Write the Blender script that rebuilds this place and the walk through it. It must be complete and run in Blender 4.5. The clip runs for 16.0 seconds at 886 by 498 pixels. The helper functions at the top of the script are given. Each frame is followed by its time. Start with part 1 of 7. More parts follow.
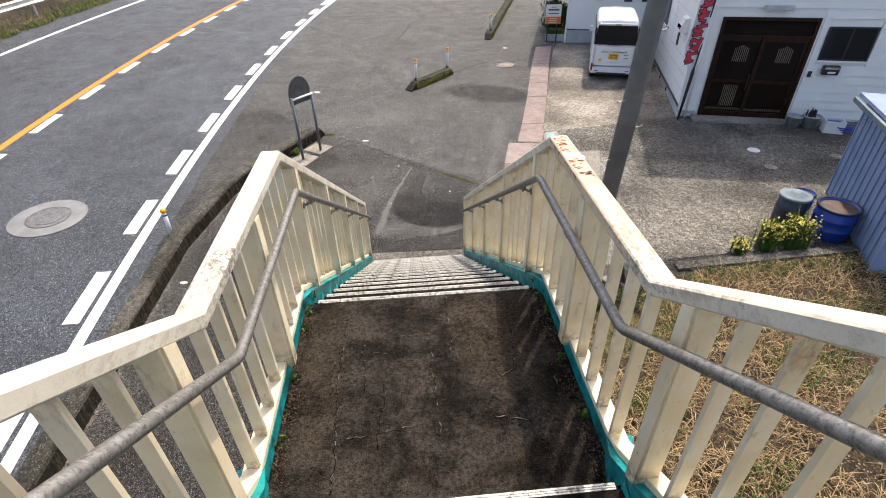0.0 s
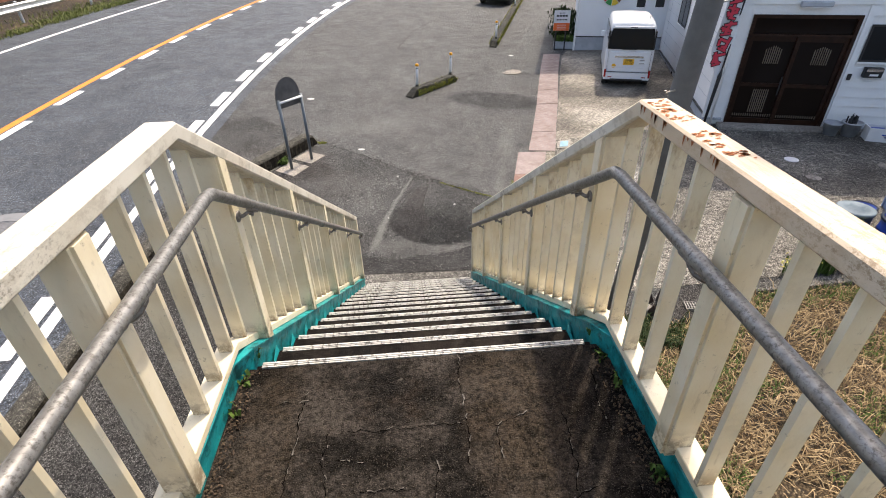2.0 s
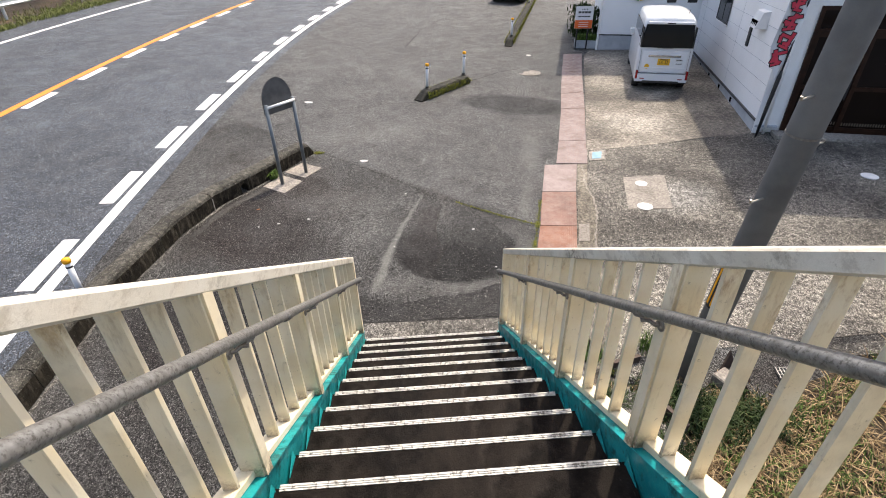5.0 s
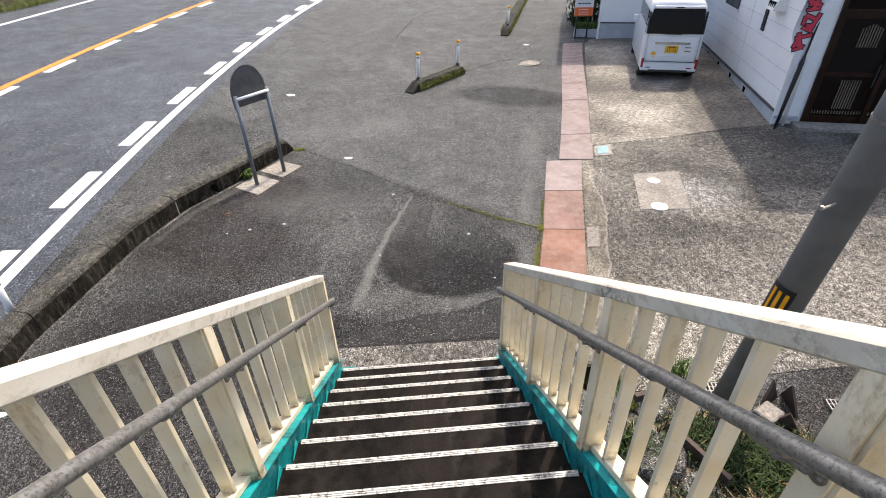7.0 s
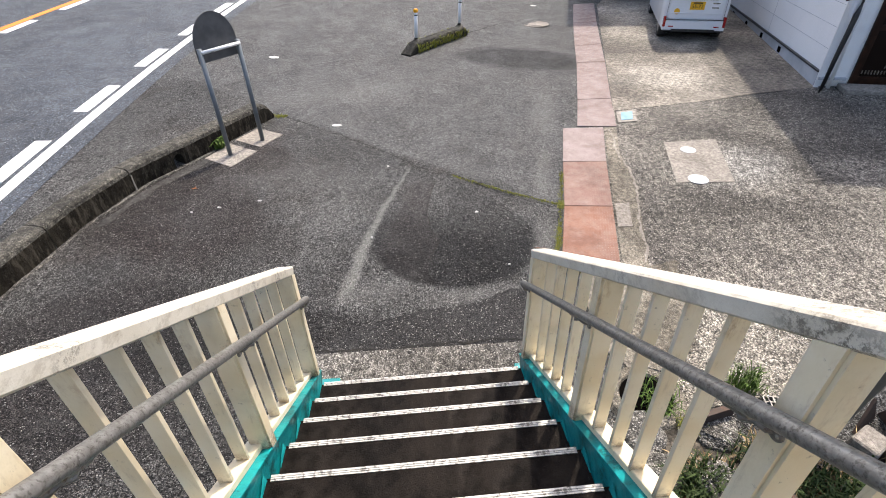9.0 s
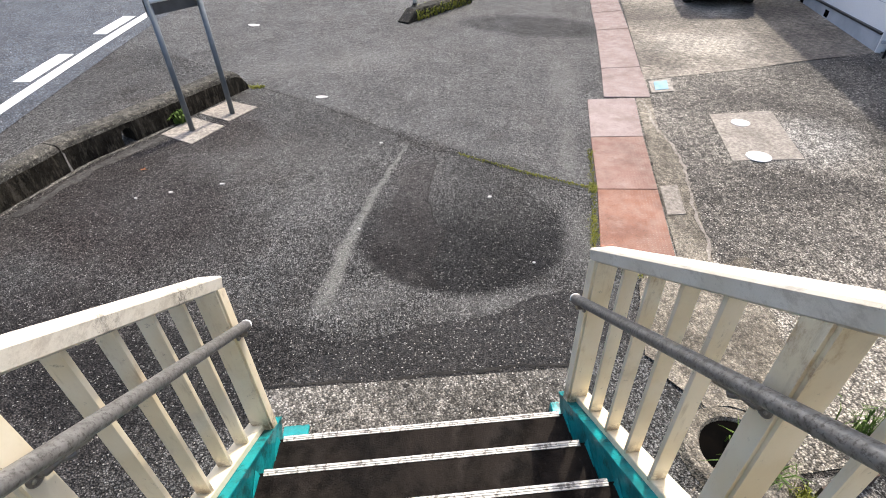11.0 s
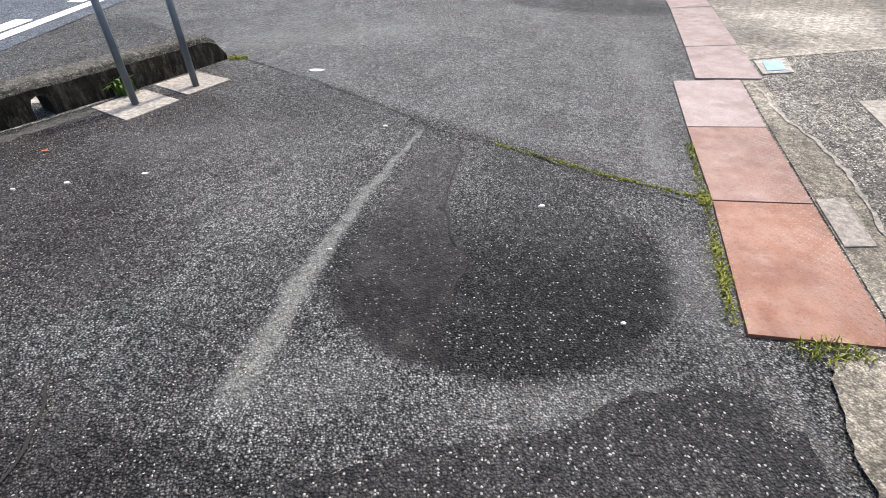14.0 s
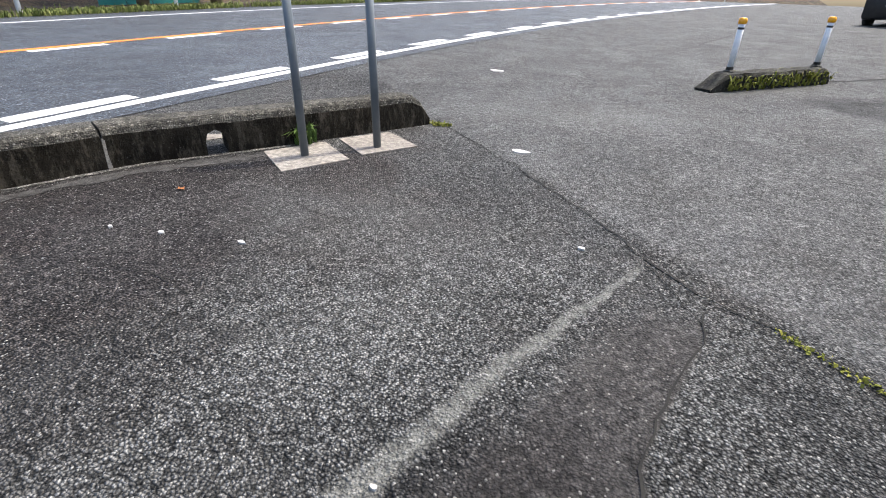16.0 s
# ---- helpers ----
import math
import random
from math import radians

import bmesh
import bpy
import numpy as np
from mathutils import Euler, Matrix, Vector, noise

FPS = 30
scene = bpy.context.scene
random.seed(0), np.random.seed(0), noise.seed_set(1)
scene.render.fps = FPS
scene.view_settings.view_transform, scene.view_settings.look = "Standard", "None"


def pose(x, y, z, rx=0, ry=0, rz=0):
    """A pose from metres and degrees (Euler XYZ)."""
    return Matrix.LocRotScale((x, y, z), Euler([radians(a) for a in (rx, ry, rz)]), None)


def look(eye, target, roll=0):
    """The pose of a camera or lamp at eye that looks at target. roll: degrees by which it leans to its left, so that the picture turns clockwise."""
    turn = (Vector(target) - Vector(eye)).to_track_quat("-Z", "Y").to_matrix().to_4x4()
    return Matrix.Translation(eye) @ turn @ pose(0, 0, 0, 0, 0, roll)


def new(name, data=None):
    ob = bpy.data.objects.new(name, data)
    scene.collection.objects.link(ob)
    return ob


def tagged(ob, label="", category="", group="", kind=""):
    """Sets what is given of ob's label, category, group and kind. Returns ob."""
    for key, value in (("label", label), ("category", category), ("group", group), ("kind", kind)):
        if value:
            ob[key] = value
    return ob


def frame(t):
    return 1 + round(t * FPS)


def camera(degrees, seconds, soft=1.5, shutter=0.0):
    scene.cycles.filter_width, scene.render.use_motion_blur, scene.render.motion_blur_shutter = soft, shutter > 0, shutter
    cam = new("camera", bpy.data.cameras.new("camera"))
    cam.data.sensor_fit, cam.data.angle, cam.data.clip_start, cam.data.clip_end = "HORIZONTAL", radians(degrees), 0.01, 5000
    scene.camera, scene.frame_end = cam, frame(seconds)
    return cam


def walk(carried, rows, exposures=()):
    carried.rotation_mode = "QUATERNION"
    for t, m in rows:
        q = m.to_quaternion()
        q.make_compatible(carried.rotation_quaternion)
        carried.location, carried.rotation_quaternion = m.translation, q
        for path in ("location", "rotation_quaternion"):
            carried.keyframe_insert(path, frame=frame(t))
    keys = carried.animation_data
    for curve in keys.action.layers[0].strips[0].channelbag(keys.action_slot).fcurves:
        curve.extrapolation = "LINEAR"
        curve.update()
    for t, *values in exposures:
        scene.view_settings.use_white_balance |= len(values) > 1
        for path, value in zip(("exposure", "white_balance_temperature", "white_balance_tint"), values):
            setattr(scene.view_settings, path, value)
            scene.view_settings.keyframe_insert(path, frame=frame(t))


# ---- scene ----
cam = camera(83.8, 16.0, soft=1.0)
# seconds, eye x y z, turn to the left, look up, lean to the left
ROWS = [
    (0.0, -0.048, -6.532, 4.908, -3.97, -34.86, -1.53),
    (0.5, 0.009, -6.264, 4.769, -3.94, -34.61, -1.55),
    (1.0, 0.002, -6.042, 4.614, -3.56, -34.46, -1.44),
    (1.5, 0.002, -5.787, 4.443, -3.79, -33.82, -1.51),
    (2.0, -0.022, -5.544, 4.328, -3.85, -33.08, -1.49),
    (2.5, -0.078, -5.289, 4.200, -4.17, -32.53, -1.57),
    (3.0, -0.078, -5.004, 4.049, -4.27, -32.09, -1.59),
    (3.5, -0.111, -4.653, 3.938, -3.82, -31.92, -1.64),
    (4.0, -0.084, -4.374, 3.952, -3.70, -32.02, -1.45),
    (4.5, -0.072, -4.220, 3.950, -3.65, -32.39, -1.46),
    (5.0, -0.083, -4.051, 3.944, -3.16, -32.85, -1.51),
    (7.5, 0.047, -3.072, 3.501, -3.65, -33.67, -1.77),
    (8.0, 0.010, -2.858, 3.366, -3.64, -34.34, -1.69),
    (10.5, 0.048, -1.755, 2.651, -3.94, -36.95, -2.12),
    (11.0, 0.037, -1.519, 2.488, -3.68, -36.94, -2.03),
    (11.5, 0.080, -1.290, 2.352, -2.60, -37.06, -2.15),
    (12.0, 0.077, -1.054, 2.175, -1.81, -37.07, -2.27),
    (12.5, 0.103, -0.828, 2.045, -1.56, -37.22, -2.21),
    (13.0, 0.126, -0.589, 1.867, -1.16, -36.89, -2.18),
    (13.5, 0.147, -0.348, 1.725, -0.70, -36.67, -2.25),
    (14.0, 0.163, -0.121, 1.605, 0.36, -35.38, -2.04),
    (14.5, 0.172, 0.140, 1.469, 2.43, -33.32, -1.81),
    (15.0, 0.187, 0.464, 1.362, 7.67, -31.13, -1.26),
    (15.5, 0.137, 0.865, 1.265, 15.05, -28.96, -0.77),
    (16.0, 0.117, 1.315, 1.234, 27.04, -25.91, 0.18),]
walk(cam, [(t, pose(x, y, z, 90 + p, 0, w) @ pose(0, 0, 0, 0, 0, r)) for t, x, y, z, w, p, r in ROWS],
     [(0.0, 0.78, 7050, 11), (3.0, 0.82, 7050, 11), (7.5, 0.86, 6750, 11), (12.5, 0.88, 6480, 10.5), (14.5, 0.98, 6330, 9.5), (15.5, 1.0, 6450, 9), (16.0, 0.94, 6400, 9)])

# ---- daylight ----
SUN_TO = Vector((0.30, 0.46, 1.0)).normalized()
world = bpy.data.worlds.new("sky")
scene.world = world
world.use_nodes = True
wn = world.node_tree.nodes
sky = wn.new("ShaderNodeTexSky")
sky.sky_type, sky.sun_disc = "NISHITA", False
sky.sun_elevation = math.asin(SUN_TO.z)
sky.sun_rotation = math.atan2(SUN_TO.x, SUN_TO.y)
sky.dust_density, sky.air_density = 4.0, 1.0
wn["Background"].inputs["Strength"].default_value = 0.185
world.node_tree.links.new(sky.outputs[0], wn["Background"].inputs["Color"])
sun = new("sun", bpy.data.lights.new("sun", "SUN"))
sun.data.energy, sun.data.angle, sun.data.color = 2.8, radians(1.0), (1.0, 0.93, 0.82)
sun.matrix_world = look((0, 0, 30), Vector((0, 0, 30)) - SUN_TO)


# ---- materials ----
class Nodes:
    def __init__(self, name):
        self.m = bpy.data.materials.new(name)
        self.m.use_nodes = True
        self.t = self.m.node_tree
        self.b = self.t.nodes["Principled BSDF"]
        self.co = self.t.nodes.new("ShaderNodeTexCoord").outputs["Object"]

    def put(self, socket, value):
        if hasattr(value, "node"):
            self.t.links.new(value, socket)
        else:
            socket.default_value = value

    def noise(self, scale, detail=4.0, rough=0.55, co=None, stretch=None):
        co = co or self.co
        if stretch:
            mp = self.t.nodes.new("ShaderNodeMapping")
            self.t.links.new(co, mp.inputs["Vector"])
            mp.inputs["Scale"].default_value = stretch
            co = mp.outputs[0]
        n = self.t.nodes.new("ShaderNodeTexNoise")
        self.t.links.new(co, n.inputs["Vector"])
        n.inputs["Scale"].default_value, n.inputs["Detail"].default_value = scale, detail
        n.inputs["Roughness"].default_value = rough
        return n.outputs["Fac"]

    def shaken(self, scale, by):
        """The place, shaken by a noise, so that cells lose their even shapes."""
        w = self.t.nodes.new("ShaderNodeTexNoise")
        self.t.links.new(self.co, w.inputs["Vector"])
        w.inputs["Scale"].default_value, w.inputs["Detail"].default_value = scale, 3.0
        m = self.t.nodes.new("ShaderNodeVectorMath")
        m.operation = "MULTIPLY_ADD"
        self.t.links.new(w.outputs["Color"], m.inputs[0])
        m.inputs[1].default_value = (by, by, by)
        self.t.links.new(self.co, m.inputs[2])
        return m.outputs[0]

    def cells(self, scale, feature="F1", out="Color"):
        n = self.t.nodes.new("ShaderNodeTexVoronoi")
        n.feature = feature
        self.t.links.new(self.co, n.inputs["Vector"])
        n.inputs["Scale"].default_value = scale
        return n.outputs[out]

    def ramp(self, fac, a, b, lo=0.0, hi=1.0):
        n = self.t.nodes.new("ShaderNodeMapRange")
        n.interpolation_type = "SMOOTHSTEP"
        self.put(n.inputs["Value"], fac)
        n.inputs["From Min"].default_value, n.inputs["From Max"].default_value = a, b
        n.inputs["To Min"].default_value, n.inputs["To Max"].default_value = lo, hi
        return n.outputs["Result"]

    def mix(self, fac, a, b, mode="MIX"):
        n = self.t.nodes.new("ShaderNodeMix")
        n.data_type, n.blend_type = "RGBA", mode
        self.put(n.inputs["Factor"], fac)
        for s, v in ((n.inputs["A"], a), (n.inputs["B"], b)):
            self.put(s, v if hasattr(v, "node") else (*v, 1))
        return n.outputs["Result"]

    def grey(self, v):
        n = self.t.nodes.new("ShaderNodeCombineColor")
        for i in range(3):
            self.t.links.new(v, n.inputs[i])
        return n.outputs[0]

    def math(self, op, a, b=0.0):
        n = self.t.nodes.new("ShaderNodeMath")
        n.operation = op
        self.put(n.inputs[0], a)
        self.put(n.inputs[1], b)
        return n.outputs[0]

    def blob(self, x, y, rx, ry, turn=0, wob=0.25, soft=0.35):
        """A mask for stains and painted shadows: 1 inside an ellipse on the ground, with a ragged edge."""
        mp = self.t.nodes.new("ShaderNodeMapping")
        mp.vector_type = "TEXTURE"
        self.t.links.new(self.co, mp.inputs["Vector"])
        mp.inputs["Location"].default_value = (x, y, 0)
        mp.inputs["Rotation"].default_value = (0, 0, radians(turn))
        mp.inputs["Scale"].default_value = (rx, ry, 1000)
        g = self.t.nodes.new("ShaderNodeTexGradient")
        g.gradient_type = "SPHERICAL"
        self.t.links.new(mp.outputs[0], g.inputs["Vector"])
        w = self.math("MULTIPLY", self.math("SUBTRACT", self.noise(3.5, 6), 0.5), wob * 2)
        return self.ramp(self.math("ADD", g.outputs["Fac"], w), 0.0, soft)

    def finish(self, color, rough=0.8, bump=None, strength=0.2, dist=0.01, metal=0.0, gloss=0.5):
        self.b.inputs["Specular IOR Level"].default_value = gloss
        self.put(self.b.inputs["Base Color"], color if hasattr(color, "node") else (*color, 1))
        self.put(self.b.inputs["Roughness"], rough)
        self.b.inputs["Metallic"].default_value = metal
        if bump is not None:
            n = self.t.nodes.new("ShaderNodeBump")
            n.inputs["Strength"].default_value, n.inputs["Distance"].default_value = strength, dist
            self.put(n.inputs["Height"], bump)
            self.t.links.new(n.outputs[0], self.b.inputs["Normal"])
        return self.m


def plain(name, a, b, scale=6, fine=90, rough=0.7, strength=0.15, metal=0.0, dist=0.004):
    """A painted or cast surface: two tones at two scales and a fine relief."""
    n = Nodes(name)
    c = n.mix(n.ramp(n.noise(scale, 6), 0.35, 0.65), a, b)
    c = n.mix(n.math("MULTIPLY", n.noise(fine, 2), 0.35), c, tuple(v * 0.6 for v in a))
    return n.finish(c, rough, n.noise(fine, 3), strength, dist, metal)


def asphalt(name, lo, hi, grit=(0.30, 0.29, 0.27), stains=(), lights=(), size=95, amount=0.5, gloss=0.28, rough=(0.75, 0.95), mottle=0.0):
    n = Nodes(name)
    c = n.mix(n.ramp(n.noise(1.1, 7), 0.3, 0.7), lo, hi)
    c = n.mix(n.ramp(n.noise(0.35, 5), 0.45, 0.7, 0, 0.55), c, tuple(v * 0.62 for v in lo))
    for s in stains:
        x, y, rx, ry, turn, depth, col = s
        c = n.mix(n.math("MULTIPLY", n.blob(x, y, rx, ry, turn, 0.14, 0.30), depth), c, col)
    for s in lights:
        x, y, rx, ry, turn, depth, col = s
        c = n.mix(n.math("MULTIPLY", n.blob(x, y, rx, ry, turn, 0.3, 0.8), depth), c, col)
    v = n.t.nodes.new("ShaderNodeTexVoronoi")
    n.t.links.new(n.shaken(size * 0.6, 1.0 / size), v.inputs["Vector"])
    v.inputs["Scale"].default_value = size
    sep = n.t.nodes.new("ShaderNodeSeparateColor")
    n.t.links.new(v.outputs["Color"], sep.inputs[0])
    tone = n.ramp(sep.outputs[1], 0.0, 1.0, 0.18, 1.75)
    c = n.mix(amount, c, n.grey(tone), "MULTIPLY")
    tone = n.ramp(n.noise(size * 0.22, 3), 0.3, 0.7, 0.72, 1.28)
    c = n.mix(1.0, c, n.grey(tone), "MULTIPLY")
    c = n.mix(amount, c, n.grey(n.ramp(v.outputs["Distance"], 0.30, 0.80, 1.25, 0.22)), "MULTIPLY")
    if mottle:
        c = n.mix(mottle, c, n.grey(n.ramp(n.noise(13, 9, 0.75), 0.36, 0.64, 0.45, 1.45)), "MULTIPLY")
    stone = n.math("MULTIPLY", n.ramp(sep.outputs[0], 0.88, 0.97), n.ramp(v.outputs["Distance"], 0.62, 0.35))
    c = n.mix(n.math("MULTIPLY", stone, amount), c, grit)
    h = n.math("ADD", n.math("MULTIPLY", v.outputs["Distance"], -1.0), n.math("MULTIPLY", n.noise(25, 4), 0.8))
    return n.finish(c, n.ramp(n.noise(2.2, 4), 0.3, 0.7, *rough), h, 0.25 + 0.75 * amount, 0.016, 0.0, gloss)




def lot_surface():
    """The lot's old asphalt: open-grained on the stair's side of the long crack, finer beyond it, with a smooth strip,
    damp, dust and painted shadows.
    """
    n = Nodes("lot_asphalt")
    sep = n.t.nodes.new("ShaderNodeSeparateXYZ")
    n.t.links.new(n.co, sep.inputs[0])
    x, y = sep.outputs[0], sep.outputs[1]

    def by_y(y0, y1, stops, lo, hi):
        """A value that follows y through stops of (y, value)."""
        r = n.t.nodes.new("ShaderNodeValToRGB")
        m = n.t.nodes.new("ShaderNodeMapRange")
        n.put(m.inputs["Value"], y)
        m.inputs["From Min"].default_value, m.inputs["From Max"].default_value = y0, y1
        n.t.links.new(m.outputs[0], r.inputs[0])
        el = r.color_ramp.elements
        while len(el) < len(stops):
            el.new(0.5)
        for e, (yy, v) in zip(el, sorted(stops)):
            e.position = (yy - y0) / (y1 - y0)
            k = (v - lo) / (hi - lo)
            e.color = (k, k, k, 1)
        return n.math("ADD", n.math("MULTIPLY", r.outputs[0], hi - lo), lo)

    wob = n.math("MULTIPLY", n.math("SUBTRACT", n.noise(7, 6, 0.65), 0.5), 0.12)
    beyond = n.ramp(n.math("ADD", n.math("MULTIPLY", n.math("ADD", x, 2.2), 0.632), n.math("MULTIPLY", n.math("SUBTRACT", y, 5.62), 0.775)), -0.015, 0.10)
    scar_x = by_y(0.9, 3.7, [(0.95, -0.70), (1.28, -0.64), (1.5, -0.60), (1.81, -0.54), (2.15, -0.455), (2.56, -0.335), (3.0, -0.19), (3.6, 0.02)], -1.0, 1.0)
    edge_x = by_y(1.1, 3.2, [(1.17, 0.30), (1.27, 0.18), (1.40, 0.13), (1.57, 0.14), (1.77, 0.22), (1.94, 0.29), (2.14, 0.20), (2.49, 0.18), (3.09, 0.30)], -1.0, 1.0)
    from_scar = n.math("SUBTRACT", x, scar_x)
    smooth = n.math("MULTIPLY", n.ramp(n.math("SUBTRACT", edge_x, x), -0.008, 0.012), n.ramp(n.math("ADD", from_scar, n.math("MULTIPLY", wob, 2.0)), 0.06, 0.26))
    smooth = n.math("MULTIPLY", smooth, n.math("MULTIPLY", n.ramp(y, 1.12, 1.3), n.ramp(y, 3.35, 3.1)))
    damp_ring = n.blob(0.45, 1.98, 0.95, 0.86, 8, 0.05, 0.11)
    smooth = n.math("MULTIPLY", smooth, n.math("MAXIMUM", damp_ring, n.ramp(y, 1.9, 2.3)))
    # tones
    c = n.mix(n.ramp(n.noise(1.1, 7), 0.3, 0.7), (0.088, 0.0875, 0.085), (0.157, 0.1565, 0.152))
    c = n.mix(n.ramp(n.noise(0.35, 5), 0.45, 0.7, 0, 0.55), c, (0.046, 0.045, 0.044))
    c = n.mix(n.ramp(n.noise(0.8, 7, 0.65), 0.50, 0.66, 0, 0.6), c, (0.066, 0.056, 0.051))
    c = n.mix(n.ramp(n.noise(4.2, 8, 0.7), 0.50, 0.72, 0, 0.5), c, (0.042, 0.040, 0.039))
    c = n.mix(n.math("MULTIPLY", beyond, 0.75), c, n.mix(n.ramp(n.noise(1.6, 8, 0.7), 0.35, 0.65), (0.092, 0.0925, 0.092), (0.143, 0.1435, 0.142)))
    # two of these ellipses put shadow into the asphalt's colour
    for px, py, rx, ry, turn, depth, col in (
            (-2.5, 2.6, 0.9, 1.3, 25, 0.6, (0.044, 0.035, 0.033)), (-3.0, 3.2, 0.55, 1.6, -18, 0.55, (0.036, 0.031, 0.029)), (-2.1, 3.9, 0.65, 0.55, 0, 0.6, (0.045, 0.035, 0.032)),
            # (-2.0, -2.5): stair shadow mixed with dirt; (2.5, 8.2): shadow band by the island
            (-2.6, 0.5, 1.2, 1.2, 0, 0.75, (0.034, 0.029, 0.028)), (-1.7, 1.9, 0.7, 0.5, 30, 0.45, (0.045, 0.039, 0.037)), (-2.0, -2.5, 2.2, 3.2, 0, 0.55, (0.045, 0.040, 0.038)), (2.5, 8.2, 1.6, 0.85, -14, 0.85, (0.034, 0.034, 0.035)),
            (0.9, 2.9, 0.6, 0.4, -20, 0.4, (0.05, 0.049, 0.048))):
        c = n.mix(n.math("MULTIPLY", n.blob(px, py, rx, ry, turn, 0.2, 0.35), depth), c, col)
    c = n.mix(n.math("MULTIPLY", n.blob(-1.35, 0.58, 1.25, 0.48, 0, 0.14, 0.28), 0.75), c, (0.024, 0.022, 0.0215))
    c = n.mix(n.math("MULTIPLY", smooth, 0.8), c, (0.040, 0.036, 0.0355))
    damp = n.math("MULTIPLY", damp_ring, n.ramp(n.math("ADD", y, wob), 2.85, 1.65, 0.1, 0.90))
    c = n.mix(damp, c, n.mix(smooth, (0.017, 0.0165, 0.017), (0.0125, 0.011, 0.011)))
    # grains of stone in the binder
    v = n.t.nodes.new("ShaderNodeTexVoronoi")
    n.t.links.new(n.shaken(70, 0.009), v.inputs["Vector"])
    v.inputs["Scale"].default_value = 98
    rgb = n.t.nodes.new("ShaderNodeSeparateColor")
    n.t.links.new(v.outputs["Color"], rgb.inputs[0])
    keep = n.math("SUBTRACT", 1.0, n.math("MAXIMUM", n.math("MULTIPLY", beyond, 0.35), n.math("MULTIPLY", smooth, 0.55)))
    c = n.mix(keep, c, n.grey(n.ramp(rgb.outputs[1], 0.0, 1.0, 0.35, 1.65)), "MULTIPLY")
    c = n.mix(keep, c, n.grey(n.ramp(v.outputs["Distance"], 0.28, 0.80, 1.30, 0.22)), "MULTIPLY")
    c = n.mix(1.0, c, n.grey(n.ramp(n.noise(24, 6, 0.7), 0.32, 0.68, 0.52, 1.44)), "MULTIPLY")
    c = n.mix(1.0, c, n.grey(n.ramp(n.noise(50, 5, 0.7), 0.36, 0.58, 0.56, 1.16)), "MULTIPLY")
    # dust: the scar, and pale rims round the damp
    width = n.ramp(y, 3.6, 1.1, 0.030, 0.105)
    near = n.math("SUBTRACT", 1.0, n.math("MINIMUM", n.math("DIVIDE", n.math("ABSOLUTE", n.math("ADD", from_scar, n.math("MULTIPLY", wob, 1.1))), width), 1.0))
    dust = n.math("MULTIPLY", n.ramp(near, 0.0, 0.75), n.math("MULTIPLY", n.ramp(y, 0.95, 1.25), n.ramp(y, 3.66, 3.5)))
    dust = n.math("MULTIPLY", dust, n.ramp(n.noise(34, 8, 0.75), 0.36, 0.60, 0.22, 0.82))
    c = n.mix(dust, c, (0.215, 0.216, 0.20))
    for px, py, rx, ry, turn, depth in ((1.42, 1.75, 0.24, 0.75, -14, 0.42), (0.55, 1.06, 0.75, 0.15, 6, 0.34), (-0.35, 1.18, 0.42, 0.24, 10, 0.30), (1.75, 3.3, 0.16, 0.9, -16, 0.40), (2.3, 5.4, 0.3, 1.6, -16, 0.3), (-0.9, 2.9, 0.55, 1.1, -12, 0.12), (-1.0, 6.5, 2.0, 0.9, 20, 0.22), (-1.6, 3.4, 1.0, 0.7, 0, 0.2), (1.45, 0.95, 0.12, 0.4, 0, 0.3)):
        m = n.math("MULTIPLY", n.blob(px, py, rx, ry, turn, 0.3, 0.8), n.ramp(n.noise(60, 5, 0.7), 0.35, 0.6, 0.35, 1.0))
        c = n.mix(n.math("MULTIPLY", m, depth), c, (0.205, 0.203, 0.193))
    stone = n.math("MULTIPLY", n.ramp(rgb.outputs[0], 0.93, 0.97), n.ramp(v.outputs["Distance"], 0.60, 0.35))
    c = n.mix(n.math("MULTIPLY", stone, n.math("MULTIPLY", keep, 0.85)), c, (0.36, 0.355, 0.335))
    h = n.math("ADD", n.math("MULTIPLY", n.math("MULTIPLY", v.outputs["Distance"], n.math("SUBTRACT", keep, n.math("MULTIPLY", dust, 0.5))), -1.0), n.math("MULTIPLY", n.noise(25, 5, 0.6), 1.1))
    return n.finish(c, n.ramp(n.noise(2.2, 4), 0.3, 0.7, 0.6, 0.85), h, 1.0, 0.020, 0.0, 0.17)


M_LOT = lot_surface()
M_ROAD = asphalt("road_asphalt", (0.041, 0.050, 0.066), (0.064, 0.077, 0.097), grit=(0.34, 0.36, 0.38), size=66, amount=0.9, gloss=0.45, rough=(0.55, 0.75))
M_PATCH = asphalt("patch_asphalt", (0.019, 0.018, 0.0175), (0.042, 0.040, 0.039), grit=(0.34, 0.33, 0.31), size=92, amount=0.85, gloss=0.3, rough=(0.6, 0.8), mottle=0.4)
M_DRIVE = asphalt("driveway_concrete", (0.105, 0.093, 0.078), (0.31, 0.28, 0.236), grit=(0.46, 0.44, 0.40), size=120, amount=0.2, mottle=0.85, gloss=0.35, stains=((4.2, 10.5, 1.1, 2.4, -17, 0.5, (0.085, 0.075, 0.062)), (6.6, 7.0, 0.8, 2.2, -17, 0.5, (0.07, 0.062, 0.053)), (5.2, 8.6, 1.4, 0.5, 8, 0.5, (0.09, 0.08, 0.067))), lights=((4.9, 6.6, 1.2, 1.0, 0, 0.45, (0.42, 0.39, 0.34)),))
